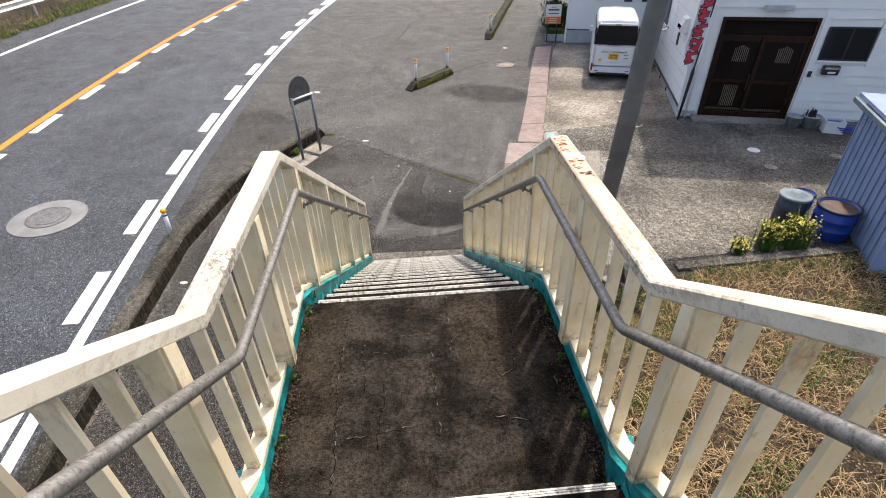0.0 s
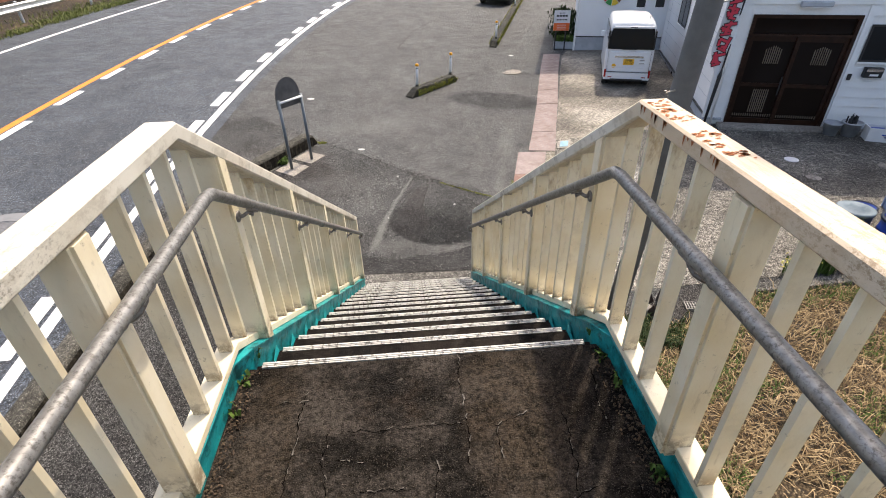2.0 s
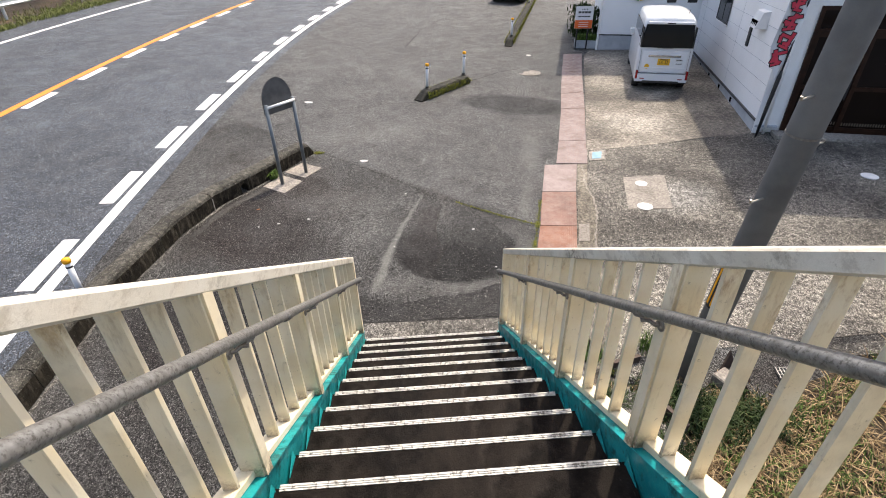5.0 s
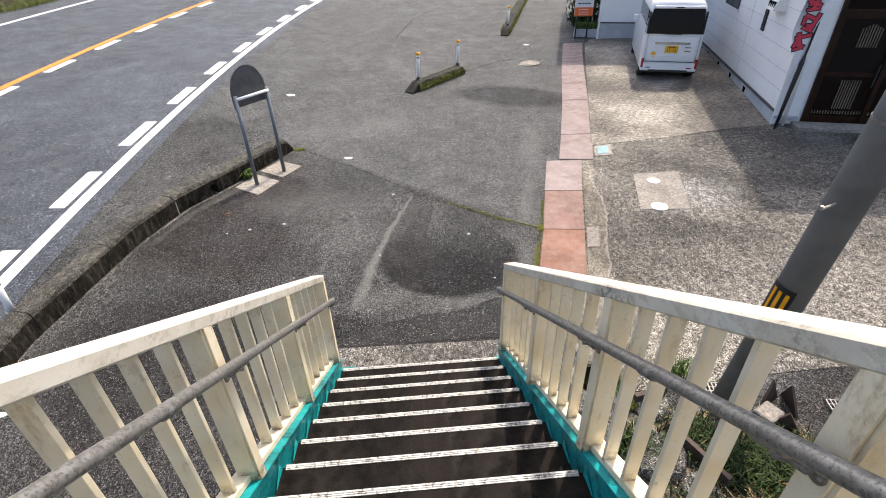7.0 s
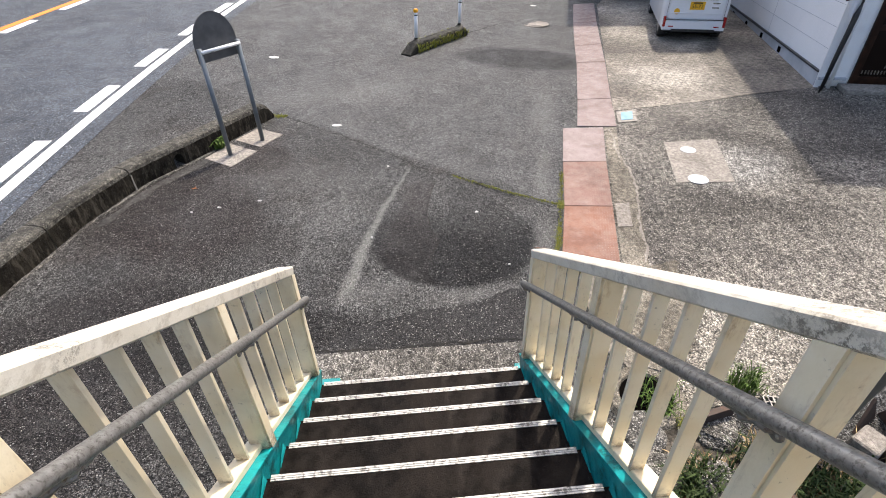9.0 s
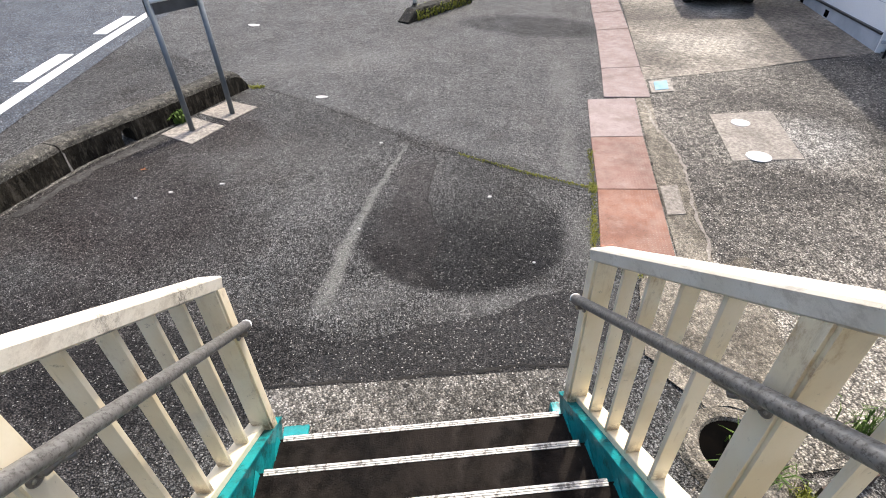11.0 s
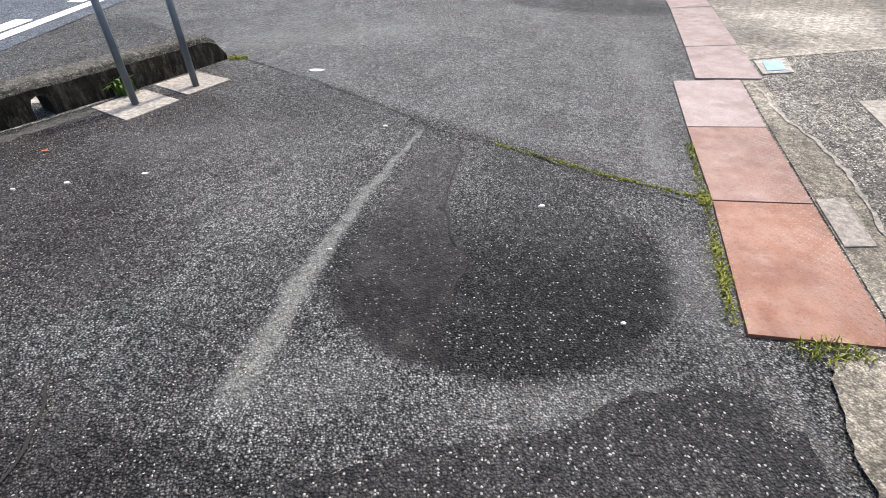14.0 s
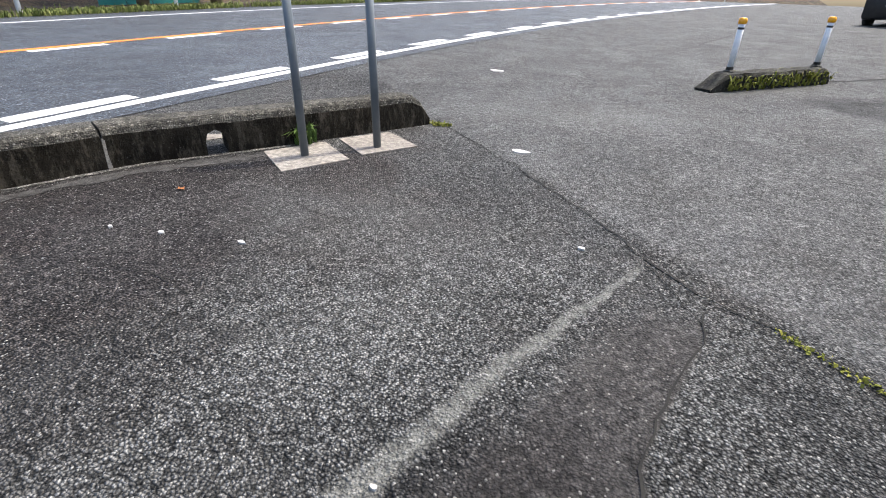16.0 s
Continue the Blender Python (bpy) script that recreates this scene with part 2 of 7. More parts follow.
M_YARD = asphalt("yard_concrete", (0.078, 0.072, 0.063), (0.215, 0.20, 0.174), grit=(0.58, 0.55, 0.50), size=80, amount=0.8, mottle=0.85, gloss=0.3,
    lights=((4.2, 3.1, 1.0, 0.8, 0, 0.55, (0.38, 0.37, 0.345)), (4.4, 0.6, 2.8, 1.3, 10, 0.5, (0.34, 0.315, 0.275)), (2.3, 0.2, 1.5, 1.1, 0, 0.6, (0.36, 0.33, 0.275))))


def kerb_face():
    """Kerb face: concrete blackened by algae, with shade painted in too, and paler runs down the face."""
    n = Nodes("stained_shaded_kerb")
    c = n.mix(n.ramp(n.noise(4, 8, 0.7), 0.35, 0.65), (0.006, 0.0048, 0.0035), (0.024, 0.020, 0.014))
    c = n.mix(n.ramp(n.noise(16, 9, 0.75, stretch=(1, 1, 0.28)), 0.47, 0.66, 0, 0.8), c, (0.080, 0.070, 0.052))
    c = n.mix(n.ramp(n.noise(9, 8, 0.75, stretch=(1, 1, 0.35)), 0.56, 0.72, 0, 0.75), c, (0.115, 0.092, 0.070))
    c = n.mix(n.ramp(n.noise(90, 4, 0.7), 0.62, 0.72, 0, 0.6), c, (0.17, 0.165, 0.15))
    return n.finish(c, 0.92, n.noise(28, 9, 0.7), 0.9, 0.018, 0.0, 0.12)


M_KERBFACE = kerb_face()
M_STRIP = asphalt("rough_concrete", (0.092, 0.087, 0.078), (0.205, 0.195, 0.177), grit=(0.52, 0.50, 0.47), size=85, amount=0.75, mottle=0.8)
M_KERB = asphalt("old_kerb_concrete", (0.026, 0.024, 0.018), (0.105, 0.098, 0.082), grit=(0.36, 0.35, 0.32), size=95, amount=0.55, mottle=0.85)
M_FILL = asphalt("smooth_fill", (0.040, 0.038, 0.036), (0.074, 0.071, 0.068), grit=(0.16, 0.155, 0.15), size=120, amount=0.35, mottle=0.5, gloss=0.2)
M_ISLAND = asphalt("mossy_island_concrete", (0.010, 0.0095, 0.0065), (0.062, 0.058, 0.044), grit=(0.2, 0.195, 0.16), size=70, amount=0.6, mottle=0.7)
M_APRON = asphalt("lichen_stained_concrete", (0.10, 0.088, 0.068), (0.27, 0.243, 0.198), grit=(0.42, 0.40, 0.36), size=90, amount=0.45, mottle=0.65)


def step_surface():
    """Black worn tread surface: smears, a fine grain, thin pale runs down the risers."""
    n = Nodes("worn_step_surface")
    c = n.mix(n.ramp(n.noise(4.5, 9, 0.7), 0.38, 0.62), (0.0035, 0.0028, 0.0025), (0.017, 0.014, 0.012))
    c = n.mix(n.ramp(n.noise(9, 9, 0.75, stretch=(1, 0.4, 0.4)), 0.54, 0.72, 0, 0.5), c, (0.036, 0.030, 0.026))
    c = n.mix(n.ramp(n.noise(30, 6, 0.7, stretch=(1, 0.12, 0.12)), 0.69, 0.74, 0, 0.5), c, (0.14, 0.13, 0.115))
    c = n.mix(n.ramp(n.noise(190, 3), 0.62, 0.74, 0, 0.35), c, (0.09, 0.082, 0.074))
    return n.finish(c, n.ramp(n.noise(5, 5), 0.3, 0.7, 0.45, 0.85), n.noise(110, 6, 0.7), 0.8, 0.007, 0.0, 0.05)


M_STEP = step_surface()


def landing_surface():
    """The landing's thin screed: near black, with tan gritty fields, pale scabs and a darker strip along its right
    side.
    """
    n = Nodes("landing_surface")
    c = n.mix(n.ramp(n.noise(3.4, 9, 0.72), 0.40, 0.62), (0.006, 0.005, 0.0043), (0.043, 0.0365, 0.031))
    c = n.mix(n.ramp(n.noise(7, 7, 0.7), 0.52, 0.68, 0, 0.6), c, (0.033, 0.024, 0.018))
    tan = n.math("MAXIMUM", n.blob(0.36, -4.30, 0.30, 0.50, 0, 0.3, 0.5), n.math("MULTIPLY", n.blob(-0.62, -4.5, 0.14, 0.9, 0, 0.4, 0.5), 0.7))
    tan = n.math("MULTIPLY", tan, n.ramp(n.noise(12, 8, 0.75), 0.35, 0.62, 0.15, 0.6))
    c = n.mix(tan, c, (0.055, 0.041, 0.028))
    c = n.mix(n.ramp(n.noise(20, 9, 0.8), 0.60, 0.69, 0, 0.55), c, (0.095, 0.086, 0.074))
    c = n.mix(n.math("MULTIPLY", n.blob(0.64, -4.6, 0.22, 1.1, 0, 0.35, 0.2), 0.4), c, (0.008, 0.0062, 0.0054))
    c = n.mix(1.0, c, n.grey(n.ramp(n.noise(48, 7, 0.78), 0.36, 0.62, 0.45, 1.8)), "MULTIPLY")
    c = n.mix(n.ramp(n.noise(150, 4, 0.7), 0.36, 0.50, 0.5, 0), c, (0.003, 0.0024, 0.002))
    c = n.mix(n.ramp(n.noise(230, 3), 0.56, 0.70, 0, 0.6), c, (0.14, 0.12, 0.10))
    return n.finish(c, n.ramp(n.noise(5, 4), 0.3, 0.7, 0.5, 0.9), n.math("ADD", n.noise(170, 5), n.math("MULTIPLY", n.noise(18, 7, 0.7), 1.2)), 1.0, 0.014, 0.0, 0.04)


def cream_paint(name, bars=False):
    """Old cream paint with grey grime, chalk and rust; on bars rust has burst out under the capping and at their feet."""
    n = Nodes(name)
    sep = n.t.nodes.new("ShaderNodeSeparateXYZ")
    n.t.links.new(n.co, sep.inputs[0])
    if bars:
        info = n.t.nodes.new("ShaderNodeObjectInfo")
        far = n.math("MULTIPLY", info.outputs["Random"], 61.0)
        m = n.t.nodes.new("ShaderNodeVectorMath")
        n.t.links.new(n.co, m.inputs[0])
        n.t.links.new(far, m.inputs[1])
        n.co = m.outputs[0]
    c = n.mix(n.ramp(n.noise(5, 6), 0.3, 0.7), (0.71, 0.605, 0.405), (0.79, 0.715, 0.545))
    c = n.mix(n.ramp(n.noise(3.2, 8, 0.7), 0.54, 0.76, 0, 0.6), c, (0.50, 0.43, 0.30))
    c = n.mix(n.ramp(n.noise(26, 8, 0.75), 0.60, 0.70, 0, 0.65), c, (0.19, 0.15, 0.10))
    c = n.mix(n.ramp(n.noise(110, 5, 0.8), 0.65, 0.72, 0, 0.6), c, (0.20, 0.165, 0.115))
    c = n.mix(n.ramp(n.noise(7, 7, 0.7), 0.65, 0.76, 0, 0.8), c, (0.33, 0.155, 0.06))
    c = n.mix(n.ramp(n.noise(9, 6, 0.7, stretch=(3, 3, 0.5)), 0.56, 0.72, 0, 0.4), c, (0.36, 0.27, 0.155))
    if bars:
        z = sep.outputs[2]
        top = n.math("MULTIPLY", n.ramp(z, 0.62, 1.02), n.ramp(n.noise(8, 8, 0.75, stretch=(1.5, 1.5, 0.6)), 0.50, 0.66, 0, 0.8))
        top = n.math("MULTIPLY", top, n.ramp(info.outputs["Random"], 0.3, 0.8, 0.15, 1.0))
        c = n.mix(top, c, n.mix(n.ramp(n.noise(24, 6, 0.7), 0.4, 0.65), (0.50, 0.35, 0.17), (0.25, 0.12, 0.05)))
        foot = n.math("MULTIPLY", n.ramp(z, 0.24, 0.12), n.ramp(n.noise(22, 8, 0.75), 0.40, 0.58, 0, 0.85))
        c = n.mix(foot, c, (0.21, 0.145, 0.08))
    return n.finish(c, n.ramp(n.noise(20, 4), 0.3, 0.7, 0.45, 0.75), n.noise(60, 6), 0.3, 0.003)


def rail_paint():
    """The capping's chalky off-white paint: brush lines along it, flakes, grime gathered in places."""
    n = Nodes("rail_cap_paint")
    c = n.mix(n.ramp(n.noise(4, 6), 0.3, 0.7), (0.545, 0.505, 0.415), (0.635, 0.60, 0.52))
    c = n.mix(n.ramp(n.noise(60, 6, 0.75, stretch=(1.6, 0.16, 0.3)), 0.48, 0.62, 0, 0.7), c, (0.40, 0.36, 0.29))
    c = n.mix(n.ramp(n.noise(70, 8, 0.8, stretch=(1.0, 0.45, 1)), 0.62, 0.68, 0, 0.8), c, (0.17, 0.14, 0.10))
    c = n.mix(n.ramp(n.noise(5.5, 7, 0.7), 0.58, 0.74, 0, 0.5), c, (0.44, 0.385, 0.28))
    dirty = n.math("MULTIPLY", n.ramp(n.noise(2.3, 5), 0.55, 0.70), n.ramp(n.noise(40, 8, 0.85), 0.47, 0.56, 0, 0.88))
    c = n.mix(dirty, c, (0.075, 0.062, 0.048))
    near = n.math("MULTIPLY", n.blob(0.0, -5.0, 1.2, 0.75, 0, 0.3, 0.4), n.ramp(n.noise(45, 8, 0.85, stretch=(1, 0.6, 1)), 0.50, 0.57, 0, 0.8))
    c = n.mix(near, c, (0.11, 0.092, 0.07))
    c = n.mix(n.math("MULTIPLY", n.blob(0.79, -4.45, 0.2, 0.75, 0, 0.4, 0.5), 0.45), c, (0.56, 0.34, 0.16))
    return n.finish(c, 0.6, n.noise(70, 7, 0.7), 0.35, 0.004)


def rusty(name, a, b, rust, lo=0.55, hi=0.7, rough=0.55, metal=0.0, scale=5):
    n = Nodes(name)
    c = n.mix(n.ramp(n.noise(scale, 6), 0.3, 0.7), a, b)
    c = n.mix(n.ramp(n.noise(scale * 2.3, 8, 0.7), lo, hi, 0, 0.85), c, rust)
    return n.finish(c, rough, n.noise(120, 5), 0.25, 0.003, metal)


M_LANDING, M_CREAM, M_BAR, M_CAP = landing_surface(), cream_paint("cream_paint"), cream_paint("cream_bar_paint", True), rail_paint()
M_RUST = rusty("rust_flake", (0.36, 0.125, 0.042), (0.28, 0.088, 0.03), (0.40, 0.20, 0.09), rough=0.9)


def teal_paint():
    """Glossy teal paint, chalked and blackened by algae, with a few flakes gone."""
    n = Nodes("teal_paint")
    c = n.mix(n.ramp(n.noise(4, 6), 0.3, 0.7), (0.0, 0.21, 0.225), (0.002, 0.315, 0.325))
    c = n.mix(n.ramp(n.noise(2.6, 8, 0.7), 0.46, 0.64, 0, 0.75), c, (0.003, 0.095, 0.10))
    c = n.mix(n.ramp(n.noise(11, 9, 0.78), 0.50, 0.62, 0, 0.8), c, (0.006, 0.026, 0.024))
    c = n.mix(n.ramp(n.noise(30, 7, 0.75), 0.62, 0.70, 0, 0.7), c, (0.09, 0.22, 0.22))
    c = n.mix(n.ramp(n.noise(19, 7, 0.75), 0.68, 0.73, 0, 0.85), c, (0.10, 0.035, 0.02))
    return n.finish(c, n.ramp(n.noise(14, 5), 0.3, 0.7, 0.28, 0.6), n.noise(70, 6), 0.3, 0.004, 0.0, 0.35)


M_TEAL = teal_paint()
M_GALV = rusty("galvanised_tube", (0.165, 0.160, 0.152), (0.265, 0.26, 0.25), (0.075, 0.068, 0.06), 0.48, 0.64, 0.42, 0.45, 42)
M_ALU = rusty("nosing_strip", (0.42, 0.41, 0.38), (0.58, 0.57, 0.54), (0.07, 0.062, 0.055), 0.50, 0.60, 0.5, 0.1, 17)
M_STRAP = rusty("dull_steel_strap", (0.15, 0.14, 0.13), (0.24, 0.225, 0.21), (0.10, 0.06, 0.04), 0.52, 0.68, 0.45, 0.5, 40)
M_SCREW = plain("steel_fixing", (0.30, 0.28, 0.25), (0.42, 0.40, 0.36), rough=0.5, metal=0.7)


def plate_rust(name, a, b, pale, worn):
    """Old red primer on steel: blotches, pale chalky wear, a dark grime at two scales."""
    n = Nodes(name)
    c = n.mix(n.ramp(n.noise(2.6, 7, 0.65), 0.35, 0.65), a, b)
    c = n.mix(n.ramp(n.noise(5.5, 8, 0.7), 0.48, 0.70, 0, worn), c, pale)
    c = n.mix(n.ramp(n.noise(60, 6, 0.75), 0.50, 0.66, 0, 0.55), c, tuple(q * 0.5 for q in a))
    c = n.mix(n.ramp(n.noise(1.4, 5), 0.52, 0.72, 0, 0.45), c, (0.10, 0.062, 0.05))
    return n.finish(c, n.ramp(n.noise(9, 4), 0.3, 0.7, 0.5, 0.8), n.noise(90, 6), 0.4, 0.004, 0.0, 0.4)


M_PLATE = plate_rust("rusty_checker_plate", (0.150, 0.066, 0.043), (0.205, 0.094, 0.060), (0.215, 0.135, 0.105), 0.5)
M_PLATE_MID = plate_rust("worn_checker_plate", (0.155, 0.083, 0.064), (0.195, 0.110, 0.088), (0.225, 0.155, 0.135), 0.65)
M_PLATE_PALE = plate_rust("faded_pink_plate", (0.195, 0.145, 0.135), (0.245, 0.195, 0.186), (0.285, 0.238, 0.228), 0.6)
M_TREAD = plate_rust("worn_plate_tread", (0.235, 0.135, 0.105), (0.30, 0.195, 0.165), (0.34, 0.26, 0.235), 0.6)
M_CONC = asphalt("pale_concrete", (0.20, 0.178, 0.155), (0.31, 0.285, 0.25), grit=(0.40, 0.38, 0.35), size=140, amount=0.12, mottle=0.3)
M_POLE = plain("pole_concrete", (0.125, 0.128, 0.132), (0.19, 0.193, 0.197), 2.5, 130, 0.85, 0.25)
M_COLLAR = plain("manhole_collar_concrete", (0.15, 0.155, 0.165), (0.21, 0.215, 0.225), 2.5, 130, 0.85, 0.25)
M_WHITE_LINE = rusty("white_road_paint", (0.64, 0.65, 0.66), (0.74, 0.74, 0.74), (0.42, 0.43, 0.44), 0.60, 0.78, 0.7, 0.0, 9)
M_ORANGE_LINE = rusty("orange_road_paint", (0.64, 0.185, 0.014), (0.70, 0.225, 0.022), (0.50, 0.24, 0.06), 0.60, 0.78, 0.7, 0.0, 9)
M_CRACK = plain("crack_dirt", (0.006, 0.0055, 0.005), (0.017, 0.0155, 0.013), 8, 90, 0.95)
# near-black for openings that aren't cut: their darkness is put into the colour
M_DARK = plain("dark_void", (0.002, 0.002, 0.002), (0.004, 0.0035, 0.003), 5, 60, 0.9)
M_DARK.node_tree.nodes["Principled BSDF"].inputs["Specular IOR Level"].default_value = 0.0
M_SIDING = plain("white_siding", (0.82, 0.815, 0.80), (0.88, 0.875, 0.86), 1.6, 60, 0.6, 0.08)
M_WALL = plain("white_render", (0.87, 0.87, 0.875), (0.915, 0.915, 0.92), 1.2, 40, 0.65, 0.08)
M_SKIRT = plain("grey_plinth", (0.40, 0.42, 0.45), (0.50, 0.52, 0.55), 3, 90, 0.85)
M_WOOD = plain("dark_stained_wood", (0.022, 0.010, 0.006), (0.040, 0.018, 0.010), 9, 70, 0.35)
M_WOOD.node_tree.nodes["Principled BSDF"].inputs["Specular IOR Level"].default_value = 0.15
M_SLAT = plain("pale_lattice", (0.16, 0.12, 0.085), (0.24, 0.19, 0.14), 6, 60, 0.55)
M_BLACK = plain("black_plastic", (0.012, 0.012, 0.013), (0.022, 0.022, 0.022), 8, 90, 0.45)
M_VAN = plain("white_car_paint", (0.76, 0.78, 0.81), (0.80, 0.82, 0.85), 1.5, 300, 0.22, 0.0)
M_TYRE = plain("tyre_rubber", (0.014, 0.014, 0.014), (0.024, 0.024, 0.024), 9, 120, 0.85)
M_CHROME = plain("chrome_trim", (0.55, 0.56, 0.58), (0.65, 0.66, 0.68), 5, 90, 0.2, 0.02, 0.9)
M_RED = plain("red_lens", (0.30, 0.012, 0.012), (0.40, 0.02, 0.02), 9, 90, 0.2)
M_YELLOW = plain("yellow_plate", (0.80, 0.42, 0.01), (0.86, 0.47, 0.015), 5, 60, 0.45)
M_INK = plain("black_ink", (0.01, 0.01, 0.01), (0.016, 0.016, 0.016), 6, 60, 0.6)
M_REDINK = plain("red_ink", (0.55, 0.03, 0.06), (0.62, 0.045, 0.08), 4, 60, 0.7)
M_CLOTH = plain("white_banner_cloth", (0.74, 0.74, 0.76), (0.82, 0.82, 0.83), 4, 160, 0.9)
M_SIGN = plain("dark_grey_sign_back", (0.055, 0.057, 0.06), (0.085, 0.088, 0.092), 7, 80, 0.55)
M_POST = rusty("grey_painted_post", (0.115, 0.135, 0.15), (0.16, 0.18, 0.195), (0.07, 0.075, 0.08), 0.58, 0.75, 0.5, 0.3, 8)
M_AMBER = plain("amber_reflector", (0.85, 0.36, 0.01), (0.95, 0.44, 0.02), 9, 90, 0.25)
M_DELIN = rusty("white_delineator", (0.68, 0.69, 0.70), (0.77, 0.78, 0.78), (0.36, 0.35, 0.33), 0.60, 0.78, 0.5, 0.0, 12)
M_BLUE = plain("blue_drum_plastic", (0.006, 0.035, 0.26), (0.010, 0.055, 0.36), 4, 90, 0.35)
M_NAVY = plain("dark_navy_plastic", (0.010, 0.017, 0.035), (0.016, 0.026, 0.05), 4, 90, 0.4)
M_LID = plain("pale_blue_lid", (0.11, 0.155, 0.19), (0.17, 0.22, 0.26), 5, 90, 0.7)
M_SHED = plain("blue_sheet_metal", (0.20, 0.275, 0.44), (0.26, 0.34, 0.51), 2.5, 60, 0.5)
M_GREYBIN = plain("grey_bucket", (0.30, 0.32, 0.35), (0.40, 0.42, 0.44), 6, 90, 0.6)
M_BROWNLID = plain("rusty_brown_water", (0.05, 0.028, 0.02), (0.12, 0.068, 0.045), 7, 90, 0.6)
M_ORANGE = plain("orange_sign", (0.80, 0.13, 0.02), (0.86, 0.17, 0.03), 5, 90, 0.5)
M_SIGNWHITE = plain("white_sign_face", (0.74, 0.74, 0.74), (0.80, 0.80, 0.80), 5, 90, 0.5)
M_STEEL = rusty("dark_rusty_steel", (0.05, 0.035, 0.028), (0.075, 0.05, 0.038), (0.14, 0.06, 0.03), 0.55, 0.7, 0.75, 0.3, 6)
M_GUARD = rusty("guardrail_steel", (0.52, 0.53, 0.54), (0.62, 0.63, 0.63), (0.25, 0.13, 0.075), 0.58, 0.72, 0.5, 0.5, 2)
M_RUSTRAIL = rusty("brown_rusty_rail", (0.17, 0.075, 0.045), (0.23, 0.10, 0.06), (0.10, 0.05, 0.035), 0.55, 0.7, 0.8, 0.2, 4)
M_RUBBLE = asphalt("stony_earth", (0.045, 0.037, 0.028), (0.19, 0.17, 0.14), grit=(0.45, 0.43, 0.38), size=34, amount=0.6, mottle=0.8)
M_EARTH = asphalt("leafy_earth", (0.022, 0.015, 0.008), (0.085, 0.058, 0.031), grit=(0.32, 0.25, 0.15), size=45, amount=0.7)
M_TILE = plain("roof_tile", (0.06, 0.063, 0.07), (0.10, 0.105, 0.115), 3, 60, 0.6)
M_GREENSHEET = plain("teal_sheet_fence", (0.01, 0.16, 0.15), (0.015, 0.22, 0.20), 3, 60, 0.5)
M_BARK = plain("bark", (0.11, 0.08, 0.055), (0.19, 0.145, 0.10), 7, 40, 0.9, 0.6, 0, 0.02)


def leafy(name, a, b, rough=0.65):
    n = Nodes(name)
    g = n.t.nodes.new("ShaderNodeNewGeometry")
    c = n.mix(g.outputs["Random Per Island"], a, b)
    return n.finish(n.mix(n.math("MULTIPLY", n.noise(30, 2), 0.4), c, tuple(v * 0.55 for v in a)), rough, gloss=0.15)


M_STRAW = leafy("dry_straw", (0.070, 0.038, 0.015), (0.53, 0.395, 0.225), 0.8)
M_GRASS = leafy("green_grass", (0.045, 0.085, 0.018), (0.13, 0.20, 0.045))
M_VERGE = leafy("rough_verge_grass", (0.075, 0.105, 0.022), (0.25, 0.27, 0.085))
M_WEED = leafy("dark_weed", (0.012, 0.024, 0.006), (0.042, 0.066, 0.017))
M_MOSS = leafy("yellow_moss", (0.12, 0.14, 0.02), (0.27, 0.26, 0.05))
M_FLOWER = leafy("yellow_flower", (0.56, 0.47, 0.09), (0.74, 0.66, 0.22))


def glass(name, tint):
    n = Nodes(name)
    n.b.inputs["IOR"].default_value = 1.5
    return n.finish(n.mix(n.noise(2.5, 3), tint, tuple(v * 1.4 for v in tint)), 0.06)


M_GLASS = glass("dark_window_glass", (0.012, 0.014, 0.016))
M_GLASS.node_tree.nodes["Principled BSDF"].inputs["Specular IOR Level"].default_value = 0.2
M_DOORGLASS = glass("door_glass", (0.012, 0.008, 0.006))
M_DOORGLASS.node_tree.nodes["Principled BSDF"].inputs["Specular IOR Level"].default_value = 0.06


# ---- shape helpers ----
def ground_z(x, y):
    """Height of the ground: a lot falling to a gutter, a road banked up beyond it, a yard rising to the houses."""
    cx, cy = min(max(x, -24), 16), min(max(y, -14), 45)
    gutter = 1.85 + 0.3 * (cy - 2.5)
    z = -0.0367 * min(cx, gutter) + 0.0386 * cy + 0.03 * max(0.0, cx - gutter)
    if cx < -2.3:
        z += 0.05 * min(1.0, (-2.3 - cx) / 2) + 0.01 * max(0.0, -4.3 - cx)
    return z


def mesh_of(bm, name):
    me = bpy.data.meshes.new(name)
    bmesh.ops.recalc_face_normals(bm, faces=bm.faces[:])
    bm.to_mesh(me)
    bm.free()
    return me


def thing(name, at, label, category, group="", kind="", turn=0):
    ob = new(name)
    ob.empty_display_size = 0.1
    ob.matrix_world = at if isinstance(at, Matrix) else pose(*at, 0, 0, turn)
    return tagged(ob, label, category, group, kind)


def part(name, bm, material, parent=None, label="", smooth=False):
    me = bm if isinstance(bm, bpy.types.Mesh) else mesh_of(bm, name)
    if not me.materials:
        me.materials.append(material)
    if smooth:
        for p in me.polygons:
            p.use_smooth = True
    ob = new(name, me)
    ob.parent = parent
    if label:
        tagged(ob, label)
    return ob


def structure(name, bm, material, label, category, smooth=False):
    return tagged(part(name, bm, material, None, "", smooth), label, category, "", "structure")


